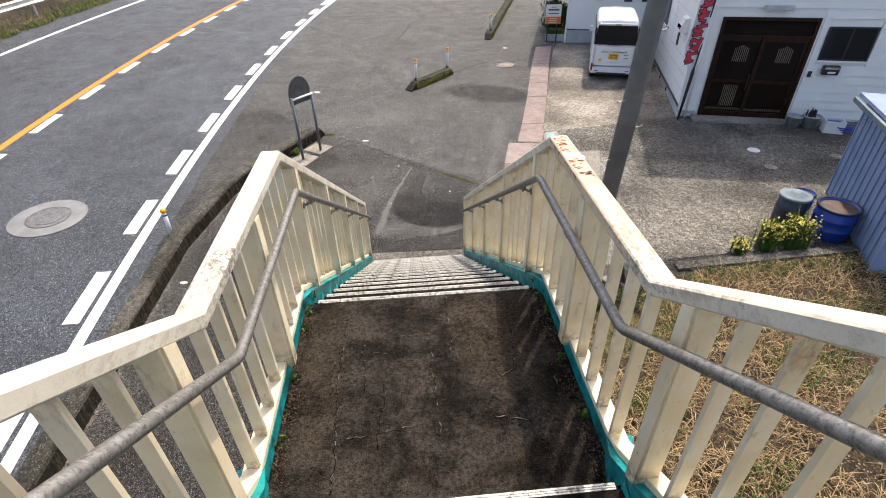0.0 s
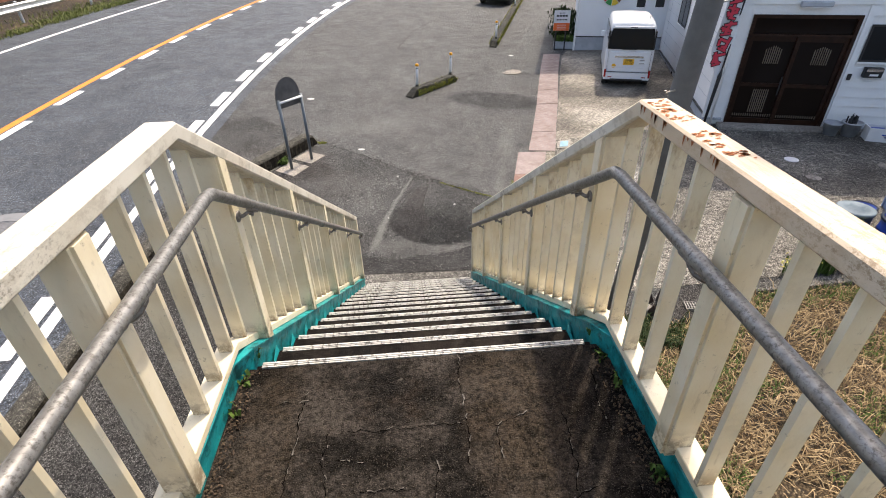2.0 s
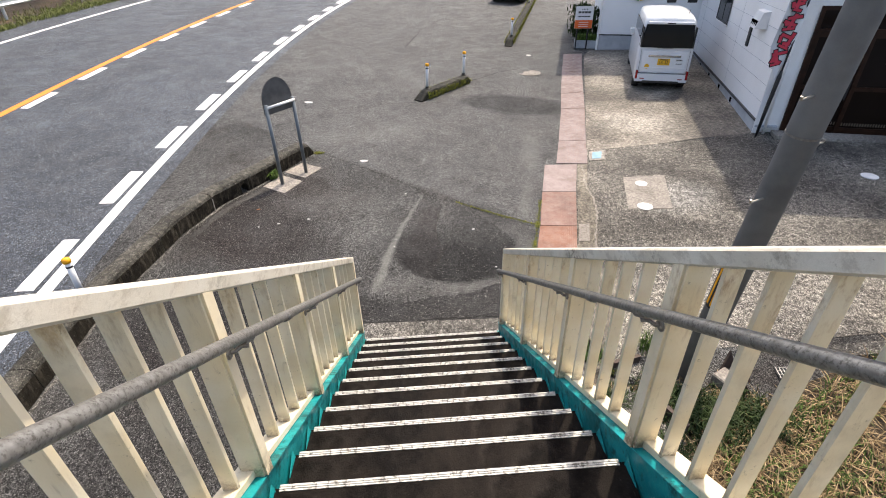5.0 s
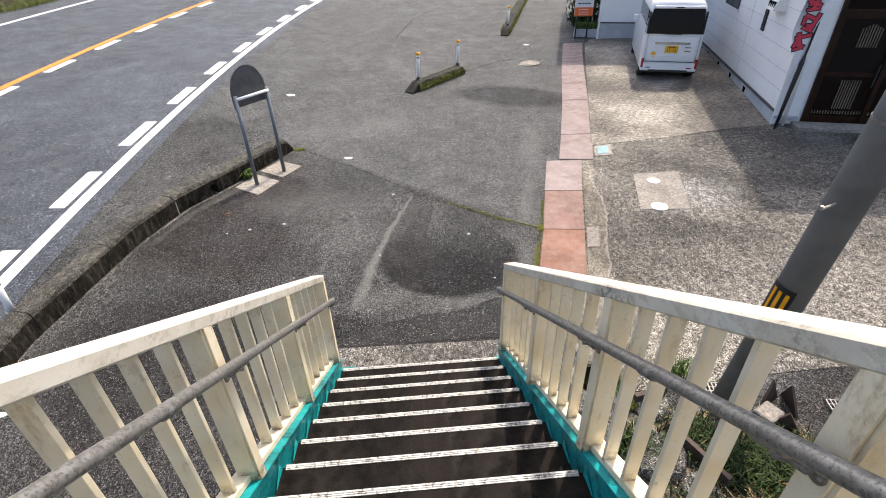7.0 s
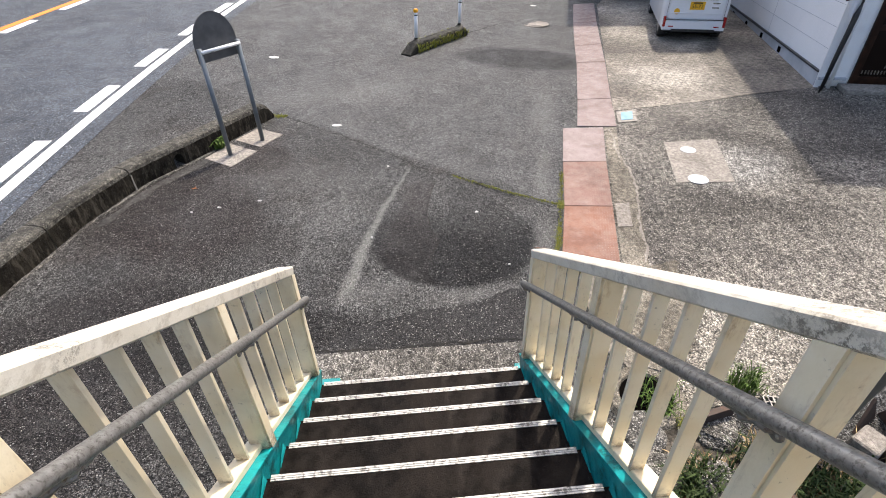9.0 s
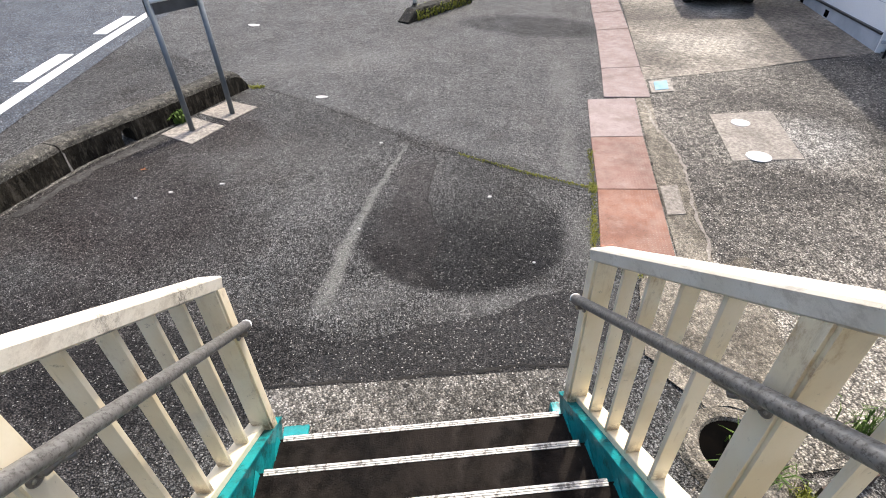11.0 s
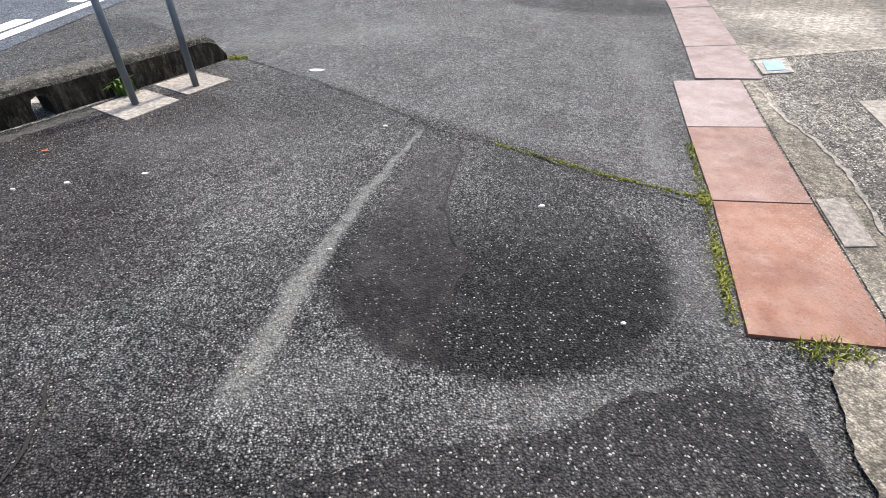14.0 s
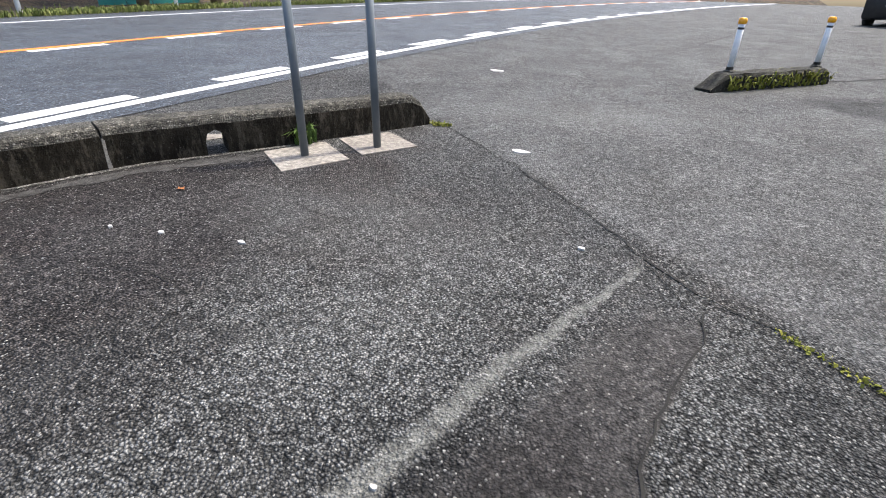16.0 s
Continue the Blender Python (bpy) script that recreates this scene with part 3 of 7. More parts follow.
def box(bm, x0, y0, z0, x1, y1, z1, bevel=0.0):
    v = [bm.verts.new(c) for c in ((x0, y0, z0), (x1, y0, z0), (x1, y1, z0), (x0, y1, z0), (x0, y0, z1), (x1, y0, z1), (x1, y1, z1), (x0, y1, z1))]
    fs = [bm.faces.new([v[i] for i in f]) for f in ((0, 3, 2, 1), (4, 5, 6, 7), (0, 1, 5, 4), (1, 2, 6, 5), (2, 3, 7, 6), (3, 0, 4, 7))]
    if bevel:
        es = list({e for f in fs for e in f.edges})
        bmesh.ops.bevel(bm, geom=es, offset=bevel, segments=1, affect="EDGES")
    return bm


def boxed(*a, bevel=0.0):
    return box(bmesh.new(), *a, bevel=bevel)


def sweep(bm, line, section, caps=True):
    """A straight-sided bar along a line in a y-z plane or any gentle path; section is (side, up) offsets."""
    line = [Vector(p) for p in line]
    rings = []
    for i, p in enumerate(line):
        a = (line[i] - line[i - 1]).normalized() if i else (line[1] - line[0]).normalized()
        b = (line[i + 1] - line[i]).normalized() if i < len(line) - 1 else a
        t = (a + b).normalized()
        side = t.cross(Vector((0, 0, 1))).normalized()
        up = side.cross(t).normalized()
        k = 1 / max(0.5, t.dot(a))
        rings.append([bm.verts.new(p + side * s + up * (h * k)) for s, h in section])
    n = len(section)
    for r, q in zip(rings, rings[1:]):
        for j in range(n):
            bm.faces.new((r[j], r[(j + 1) % n], q[(j + 1) % n], q[j]))
    if caps:
        bm.faces.new(rings[0][::-1])
        bm.faces.new(rings[-1])
    return bm


def rect(w0, h0, w1, h1, b=0.0):
    if not b:
        return [(w0, h0), (w1, h0), (w1, h1), (w0, h1)]
    return [(w0 + b, h0), (w1 - b, h0), (w1, h0 + b), (w1, h1 - b), (w1 - b, h1), (w0 + b, h1), (w0, h1 - b), (w0, h0 + b)]


def ring(r, n=12):
    return [(r * math.cos(2 * math.pi * i / n), r * math.sin(2 * math.pi * i / n)) for i in range(n)]


def tube(bm, line, r, n=12):
    """A round bar along any path."""
    line = [Vector(p) for p in line]
    rings = []
    ref = Vector((0, 0, 1)) if abs((line[1] - line[0]).normalized().z) < 0.9 else Vector((1, 0, 0))
    for i, p in enumerate(line):
        a = (line[i] - line[max(i - 1, 0)]) if i else (line[1] - line[0])
        b = (line[min(i + 1, len(line) - 1)] - line[i]) if i < len(line) - 1 else a
        t = (a.normalized() + b.normalized()).normalized()
        side = t.cross(ref).normalized()
        up = side.cross(t)
        rr = r[i] if isinstance(r, (list, tuple)) else r
        rings.append([bm.verts.new(p + side * (rr * c) + up * (rr * s)) for c, s in ring(1, n)])
    for q, s in zip(rings, rings[1:]):
        for j in range(n):
            bm.faces.new((q[j], q[(j + 1) % n], s[(j + 1) % n], s[j]))
    bm.faces.new(rings[0][::-1])
    bm.faces.new(rings[-1])
    return bm


def lathe(bm, profile, n=24, cx=0.0, cy=0.0):
    """Turned about the z axis: profile of (radius, height)."""
    rings = [[bm.verts.new((cx + r * math.cos(2 * math.pi * i / n), cy + r * math.sin(2 * math.pi * i / n), z)) for i in range(n)] for r, z in profile]
    for a, b in zip(rings, rings[1:]):
        for i in range(n):
            bm.faces.new((a[i], a[(i + 1) % n], b[(i + 1) % n], b[i]))
    bm.faces.new(rings[0][::-1])
    bm.faces.new(rings[-1])
    return bm


def drape(outline, lift=0.006, cell=0.5, depth=0.0):
    """A sheet over the ground inside an outline; with a depth, a slab that thick above the ground."""
    bm = bmesh.new()
    f = bm.faces.new([bm.verts.new((x, y, 0)) for x, y in outline])
    xs, ys = [p[0] for p in outline], [p[1] for p in outline]
    for axis, lo, hi in ((0, min(xs), max(xs)), (1, min(ys), max(ys))):
        k = math.floor(lo / cell) + 1
        while k * cell < hi:
            co, no = [0, 0, 0], [0, 0, 0]
            co[axis], no[axis] = k * cell, 1
            bmesh.ops.bisect_plane(bm, geom=bm.verts[:] + bm.edges[:] + bm.faces[:], plane_co=co, plane_no=no)
            k += 1
    for v in bm.verts:
        v.co.z = ground_z(v.co.x, v.co.y) + lift
    return bm


def slab(bm, corners, z0, z1):
    """A flat piece with four or more corners, resting on the ground, its top z1 over it."""
    lo = [bm.verts.new((x, y, ground_z(x, y) + z0)) for x, y in corners]
    hi = [bm.verts.new((x, y, ground_z(x, y) + z1)) for x, y in corners]
    n = len(corners)
    bm.faces.new(lo[::-1])
    bm.faces.new(hi)
    for i in range(n):
        bm.faces.new((lo[i], lo[(i + 1) % n], hi[(i + 1) % n], hi[i]))
    return bm


def ribbon(points, widths, lift, jag=0.0, seed=1, step=0.06, crown=0.0):
    """A ragged strip along the ground: a crack, a painted line or a ridge."""
    rng = random.Random(seed)
    pts = []
    for (x0, y0), (x1, y1) in zip(points, points[1:]):
        n = max(1, int(math.hypot(x1 - x0, y1 - y0) / step))
        pts += [(x0 + (x1 - x0) * i / n, y0 + (y1 - y0) * i / n) for i in range(n)]
    pts.append(points[-1])
    bm, rows = bmesh.new(), []
    off = 0.0
    for i, (x, y) in enumerate(pts):
        a, b = pts[max(i - 1, 0)], pts[min(i + 1, len(pts) - 1)]
        d = math.hypot(b[0] - a[0], b[1] - a[1]) or 1
        nx, ny = (b[1] - a[1]) / d, -(b[0] - a[0]) / d
        off = 0.8 * off + rng.uniform(-jag, jag)
        s = i / max(1, len(pts) - 1)
        w = (widths[0] + (widths[1] - widths[0]) * s) * (1 + (rng.uniform(-0.5, 0.5) if jag else 0)) / 2
        row = []
        for k in (-1, 0, 1):
            px, py = x + nx * (off + k * w), y + ny * (off + k * w)
            row.append(bm.verts.new((px, py, ground_z(px, py) + lift + (crown if k == 0 else 0) * (1 + (rng.uniform(-0.4, 0.4) if jag else 0)))))
        rows.append(row)
    for a, b in zip(rows, rows[1:]):
        for k in (0, 1):
            bm.faces.new((a[k], a[k + 1], b[k + 1], b[k]))
    return bm


def blades(count, place, length, width, droop, seed, lean=1.0):
    """Many thin bent blades as one mesh: place(rng) gives x, y, z."""
    rng = random.Random(seed)
    verts, faces = [], []
    for _ in range(count):
        x, y, z = place(rng)
        a, L, w = rng.uniform(0, 6.283), length * rng.uniform(0.5, 1.3), width * rng.uniform(0.6, 1.3)
        rise, out = L * (1 - droop * rng.uniform(0.5, 1.0)), L * rng.uniform(0.2, 1.0) * lean
        dx, dy = math.cos(a), math.sin(a)
        px, py = -dy * w / 2, dx * w / 2
        k = len(verts)
        mx, my, mz = x + dx * out * 0.45, y + dy * out * 0.45, z + rise * 0.75
        ex, ey, ez = x + dx * out, y + dy * out, z + rise * rng.uniform(0.4, 1.0)
        verts += [(x - px, y - py, z), (x + px, y + py, z), (mx + px, my + py, mz), (mx - px, my - py, mz), (ex, ey, ez)]
        faces += [(k, k + 1, k + 2, k + 3), (k + 3, k + 2, k + 4)]
    me = bpy.data.meshes.new("blades")
    me.from_pydata(verts, [], faces)
    return me


def stuff(name, me, material, label, category):
    return tagged(part(name, me, material), label, category, "", "stuff")


def letters(text, size, material, parent, m, name="lettering"):
    cu = bpy.data.curves.new(name, "FONT")
    cu.body, cu.size, cu.align_x, cu.align_y, cu.extrude = text, size, "CENTER", "CENTER", 0.001
    tmp = new("tmp_text", cu)
    me = bpy.data.meshes.new_from_object(tmp)
    bpy.data.objects.remove(tmp)
    ob = part(name, me, material, parent)
    ob.matrix_basis = m
    return ob


# ---- the ground, the road and the lot ----
def sheet(xs, ys, lift):
    bm = bmesh.new()
    g = [[bm.verts.new((x, y, ground_z(x, y) + lift)) for x in xs] for y in ys]
    for r, q in zip(g, g[1:]):
        for i in range(len(xs) - 1):
            bm.faces.new((r[i], r[i + 1], q[i + 1], q[i]))
    return bm


XS = [-2500, -400, -80, -40] + [-24 + 0.5 * i for i in range(81)] + [40, 90, 400, 2500]
YS = [-2500, -400, -80, -30] + [-14 + 0.5 * i for i in range(119)] + [70, 110, 400, 2500]
structure("ground", sheet(XS, YS, 0.0), M_LOT, "worn dark grey asphalt lot with damp stains and painted shadows", "ground")

CX, CY = 100.1, 4.5


def on_arc(r, s):
    """A point of the road's curve: radius, and metres along it from abreast of the lot."""
    a = s / 105.0
    return CX - r * math.cos(a), CY + r * math.sin(a)


def arc_strip(r0, r1, s0, s1, lift, step=0.5, across=1):
    bm = bmesh.new()
    n = max(1, int((s1 - s0) / step))
    rows = []
    for i in range(n + 1):
        s = s0 + (s1 - s0) * i / n
        row = []
        for j in range(across + 1):
            x, y = on_arc(r0 + (r1 - r0) * j / across, s)
            row.append(bm.verts.new((x, y, ground_z(x, y) + lift)))
        rows.append(row)
    for a, b in zip(rows, rows[1:]):
        for j in range(across):
            bm.faces.new((a[j], a[j + 1], b[j + 1], b[j]))
    return bm


structure("road", arc_strip(104.55, 115.2, -40, 70, 0.006, 0.5, 12), M_ROAD, "blue-grey asphalt road curving past the lot", "road")
structure("trim_edge_line", arc_strip(104.83, 104.99, -40, 70, 0.011), M_WHITE_LINE, "solid white painted road edge line", "road marking")
structure("trim_centre_line", arc_strip(109.22, 109.40, -40, 70, 0.011), M_ORANGE_LINE, "solid orange painted centre line", "road marking")
structure("trim_far_line", arc_strip(113.72, 113.88, -40, 70, 0.011), M_WHITE_LINE, "solid white painted line on the far side", "road marking")


def painted_dashes(r0, r1, period, length, first, n, label):
    for i in range(n):
        s = first + i * period
        bm = arc_strip(r0, r1, s, s + length, 0.011)
        tagged(part("road_dash", bm, M_WHITE_LINE), label, "road marking", "white dashes along the road", "structure")


painted_dashes(105.06, 105.28, 2.19, 1.15, 1.05 - 2.19 * 6, 26, "white painted dash beside the road edge line")
painted_dashes(108.98, 109.17, 2.19, 1.12, 3.18 - 2.19 * 6, 26, "white painted dash beside the orange centre line")

# road manhole
M_IRON = rusty("worn_cast_iron", (0.11, 0.11, 0.115), (0.19, 0.19, 0.195), (0.07, 0.066, 0.062), 0.5, 0.65, 0.5, 0.3, 9)
sx_ = math.degrees(math.atan((ground_z(-6.35, 1.75) - ground_z(-6.95, 1.75)) / 0.6))
sy_ = math.degrees(math.atan((ground_z(-6.65, 2.05) - ground_z(-6.65, 1.45)) / 0.6))
mh = thing("road_manhole", pose(-6.65, 1.75, ground_z(-6.65, 1.75) + 0.012, sy_, -sx_, 0), "round iron manhole cover in a pale concrete collar", "manhole cover")
part("collar", lathe(bmesh.new(), [(0.62, 0.0), (0.62, 0.006), (0.36, 0.009), (0.36, 0.0)], 40), M_COLLAR, mh, "pale worn concrete collar")
part("cover", lathe(bmesh.new(), [(0.34, 0.0), (0.34, 0.010), (0.30, 0.010), (0.30, 0.006), (0.24, 0.006), (0.24, 0.011), (0.12, 0.011), (0.12, 0.006), (0.02, 0.006)], 40), M_IRON, mh, "worn grey iron cover with rings")

# driveway, yard, concrete strips
structure("driveway", drape([(3.24, 4.70), (3.40, 5.20), (4.80, 5.26), (5.95, 5.40), (7.05, 5.45), (9.35, 12.95), (6.1, 13.5), (5.70, 12.85)], 0.012), M_DRIVE, "pale stained concrete driveway", "driveway")
structure("yard", drape([(2.75, 4.62), (2.1, 2.4), (1.55, 0.45), (1.7, -0.35), (3.2, -0.3), (14, -0.25), (15, 4.0), (7.0, 5.50), (5.9, 5.33), (3.6, 5.24), (3.2, 5.4)], 0.008), M_YARD, "rough grey yard concrete with pale lime stains", "yard")
structure("pavement_strip", drape([(-0.95, 0.02), (0.92, 0.02), (0.92, 0.45), (-0.95, 0.43)], 0.012, 0.25), M_STRIP, "rough pale concrete strip at the stair foot", "pavement")
structure("gutter_edge", drape([(2.06, 1.30), (2.37, 2.39), (3.02, 4.58), (3.20, 4.56), (2.93, 3.70), (2.86, 3.04), (2.54, 1.96), (2.33, 1.32), (2.0, 0.3), (1.75, 0.3)], 0.014), M_APRON, "broken concrete edging beside the gutter plates", "concrete edging")


structure("edging_mortar", ribbon([(3.06, 4.50), (2.96, 3.95), (2.90, 3.40), (2.80, 2.85), (2.62, 2.20), (2.45, 1.72), (2.34, 1.32)], (0.022, 0.03), 0.020, 0.02, 94), M_CONC, "pale broken mortar line along the yard", "mortar line")

# checker plates over the gutter
plates = thing("gutter_cover", (0, 0, 0), "row of rusty red checker-plate steel covers over a gutter", "gutter cover", kind="structure")


def checker_plate(corners, material):
    bm = slab(bmesh.new(), corners, 0.0, 0.020)
    p = part("steel_plate", bm, material, plates)
    # raised diamonds
    (ax, ay), (bx, by), (cx, cy), (dx, dy) = corners
    rb = bmesh.new()
    nu, nv = 20, max(6, int(math.hypot(dx - ax, dy - ay) / 0.029))
    for i in range(nu):
        for j in range(nv):
            s, t = (i + 0.5) / nu, (j + 0.5) / nv
            x = (ax * (1 - s) + bx * s) * (1 - t) + (dx * (1 - s) + cx * s) * t
            y = (ay * (1 - s) + by * s) * (1 - t) + (dy * (1 - s) + cy * s) * t
            a = 0.8 if (i + j) % 2 else -0.8
            ux, uy = math.cos(a) * 0.011, math.sin(a) * 0.011
            wx, wy = -math.sin(a) * 0.0035, math.cos(a) * 0.0035
            z = ground_z(x, y) + 0.0204
            vs = [rb.verts.new((x + ux, y + uy, z)), rb.verts.new((x + wx, y + wy, z + 0.002)), rb.verts.new((x - ux, y - uy, z)), rb.verts.new((x - wx, y - wy, z + 0.002))]
            rb.faces.new(vs)
    part("raised_tread", rb, M_TREAD, p)


for (a, b, c, d_), m in (
        (((1.47, 1.40), (2.03, 1.28), (2.35, 2.385), (1.805, 2.485)), M_PLATE), (((1.81, 2.50), (2.355, 2.40), (2.665, 3.49), (2.095, 3.575)), M_PLATE_MID),
        (((2.10, 3.59), (2.67, 3.505), (3.00, 4.575), (2.40, 4.65)), M_PLATE_PALE), (((2.64, 4.71), (3.21, 4.575), (3.53, 5.70), (2.97, 5.77)), M_PLATE_PALE), (((2.975, 5.79), (3.535, 5.72), (4.13, 7.70), (3.56, 7.76)), M_PLATE_PALE),
        (((3.565, 7.78), (4.135, 7.72), (4.49, 8.98), (3.88, 8.95)), M_PLATE_PALE), (((3.885, 8.97), (4.495, 9.0), (5.05, 10.95), (4.46, 11.0)), M_PLATE_PALE), (((4.465, 11.02), (5.055, 10.97), (5.70, 13.08), (5.11, 13.17)), M_PLATE_PALE)):
    checker_plate((a, b, c, d_), m)

# small concrete lid, meter box, pale patch with white inspection caps
lid = part("concrete_lid", slab(bmesh.new(), [(2.395, 2.44), (2.565, 2.435), (2.42, 1.96), (2.26, 1.97)][::-1], 0.0, 0.022), M_CONC)
lid.name = "small_drain_cover"
tagged(lid, "small pale concrete lid beside the steel plates", "drain lid")
mb = thing("meter_box", (0, 0, 0), "square concrete meter box with a blue cover", "meter box")
part("rim", slab(bmesh.new(), [(3.28, 4.70), (3.58, 4.70), (3.74, 5.15), (3.41, 5.12)], 0.0, 0.020), M_CONC, mb)
part("cover", slab(bmesh.new(), [(3.36, 4.77), (3.54, 4.77), (3.65, 5.07), (3.46, 5.06)], 0.020, 0.026), plain("blue_cover", (0.16, 0.30, 0.38), (0.24, 0.40, 0.48)), mb, "faded blue cover")
pp = thing("inspection_patch", (0, 0, 0), "pale concrete patch with two white round caps in the yard", "concrete patch")
part("patch", slab(bmesh.new(), [(3.31, 2.79), (4.00, 2.69), (4.38, 3.86), (3.65, 3.91)], 0.0, 0.016), M_CONC, pp)
for x, y, r in ((3.86, 3.61, 0.10), (3.60, 2.82, 0.12)):
    c = part("cap", lathe(bmesh.new(), [(r, 0.0), (r, 0.008), (r * 0.9, 0.012), (0.02, 0.013)], 24), M_SIGNWHITE, pp, "white round cap")
    c.matrix_basis = pose(x, y, ground_z(x, y) + 0.014)
for x, y, m in ((7.7, 3.24, M_SIGNWHITE), (7.57, 2.42, M_CONC), (9.17, 2.63, M_CONC)):
    c = part("yard_drain", lathe(bmesh.new(), [(0.13, 0.0), (0.13, 0.012), (0.11, 0.016), (0.02, 0.017)], 24), m)
    c.matrix_world = pose(x, y, ground_z(x, y) + 0.006)
    tagged(c, "round pale drain cap set in the yard", "drain cap", "yard drain caps")
c = part("lot_manhole", lathe(bmesh.new(), [(0.33, 0.0), (0.33, 0.008), (0.29, 0.009), (0.28, 0.005), (0.2, 0.005), (0.2, 0.010), (0.02, 0.010)], 32), M_CONC)
c.matrix_world = pose(3.48, 10.99, ground_z(3.48, 10.99) + 0.002)
tagged(c, "round pale manhole cover in the lot", "manhole cover")

# scars, cracks and patches in the lot


def ragged(outline, lift, seed, amp):
    """An outline drawn finer, with a ragged edge, as a sheet on the ground."""
    q, pts = random.Random(seed), []
    for (x0, y0), (x1, y1) in zip(outline, outline[1:] + outline[:1]):
        n = max(1, int(math.hypot(x1 - x0, y1 - y0) / 0.05))
        pts += [(x0 + (x1 - x0) * i / n + q.gauss(0, amp), y0 + (y1 - y0) * i / n + q.gauss(0, amp)) for i in range(n)]
    return drape(pts, lift, 0.4)


structure("asphalt_patch", ragged([(-0.93, 0.43), (0.95, 0.46), (1.38, 0.55), (1.43, 0.80), (1.41, 1.06), (1.24, 1.155), (0.99, 1.13), (0.78, 1.08), (0.58, 0.955), (0.31, 0.91), (-0.08, 0.85), (-0.34, 0.79), (-0.58, 0.69)], 0.004, 41, 0.010), M_PATCH, "dark coarse asphalt strip before the stair", "asphalt patch")
structure("concrete_apron", ragged([(1.45, 0.50), (1.52, 0.76), (1.60, 0.98), (1.72, 1.24), (2.1, 1.20), (2.62, 1.34), (2.45, 0.8), (2.25, 0.2), (1.95, -0.02), (1.6, 0.12)], 0.019, 48, 0.014), M_APRON, "pale lichen-stained concrete apron below the railing", "concrete apron")
for pts, w, seed in (([(-2.10, 5.50), (-1.65, 5.12), (-1.21, 4.76), (-0.90, 4.50), (-0.58, 4.24), (-0.19, 3.92), (0.01, 3.67), (0.24, 3.44), (0.40, 3.37), (0.57, 3.345), (0.72, 3.22), (0.95, 3.01), (1.19, 2.82), (1.50, 2.61), (1.72, 2.50)], (0.011, 0.009), 4),
                     ([(-3.9, 6.1), (-2.67, 7.2), (-1.6, 8.0), (-0.6, 8.3), (0.0, 8.42)], (0.011, 0.011), 5),
                     ([(0.30, 3.3), (0.31, 3.09), (0.22, 2.7), (0.185, 2.49), (0.20, 2.14), (0.285, 1.94), (0.22, 1.77), (0.14, 1.57)], (0.006, 0.010), 6), ([(0.02, 3.62), (0.16, 3.45), (0.29, 3.22)], (0.008, 0.004), 12), ([(-2.30, 2.35), (-1.95, 2.46), (-1.62, 2.40)], (0.006, 0.006), 13), ([(-1.62, 2.30), (-1.50, 2.05), (-1.46, 1.85)], (0.005, 0.004), 14), ([(-0.55, 3.0), (-0.30, 3.12), (-0.12, 3.05)], (0.004, 0.004), 15), ([(-2.05, 3.45), (-1.75, 3.3), (-1.45, 3.32)], (0.005, 0.005), 16),
                     ([(-0.97, 0.44), (-0.3, 0.45), (0.3, 0.46), (0.95, 0.47)], (0.02, 0.02), 7), ([(-1.35, 0.45), (-1.3, 0.9), (-1.42, 1.2)], (0.012, 0.01), 8), ([(2.5, 2.2), (4.3, 2.0), (5.5, 2.9)], (0.005, 0.006), 9),
                     ([(1.6, 10.2), (2.6, 11.1), (3.3, 11.5)], (0.04, 0.03), 10), ([(-0.2, 14.0), (0.4, 17.0), (1.5, 19.5)], (0.03, 0.03), 11)):
    ob = part("asphalt_crack", ribbon(pts, w, 0.0145 if pts[0][0] == 2.5 else 0.0065, 0.016, seed), M_CRACK)
    tagged(ob, "dark ragged crack in the asphalt", "crack", "cracks in the asphalt", "structure")
M_BIT = plain("white_scrap", (0.50, 0.49, 0.47), (0.62, 0.61, 0.59), 9, 60, 0.7)
for i, (x, y, r) in enumerate(((-1.07, 4.97, 0.07), (-2.63, 8.4, 0.12), (-1.8, 2.85, 0.022), (-0.28, 3.62, 0.022), (-3.66, -0.19, 0.06), (0.75, 2.45, 0.02), (-2.24, 2.73, 0.02), (-2.52, 2.64, 0.018), (-0.45, 2.03, 0.012), (0.95, 1.48, 0.012), (3.9, 13.1, 0.09))):
    rng = random.Random(i)
    bm = bmesh.new()
    lo = [(x + r * rng.uniform(0.7, 1.3) * math.cos(a * 0.9), y + r * rng.uniform(0.4, 0.8) * math.sin(a * 0.9)) for a in range(7)]
    slab(bm, lo, 0.0, 0.010)
    tagged(part("paint_scrap", bm, M_BIT), "small pale scrap lying on the asphalt", "scrap", "pale scraps on the asphalt")

M_LEAF = plain("dry_leaf", (0.26, 0.09, 0.02), (0.34, 0.13, 0.035), 30, 90, 0.8)
bm = bmesh.new()
ring_ = [(0.05, 0.0), (0.02, 0.015), (0.01, 0.05), (-0.01, 0.015), (-0.055, 0.02), (-0.02, -0.008), (-0.015, -0.035), (0.008, -0.012)]
bm.faces.new([bm.verts.new((-2.64 + a * 0.8, 3.16 + b * 0.6, ground_z(-2.64, 3.16) + 0.008 + 0.15 * abs(b))) for a, b in ring_])
tagged(part("fallen_leaf", bm, M_LEAF), "small orange-brown dry leaf on the asphalt", "leaf")

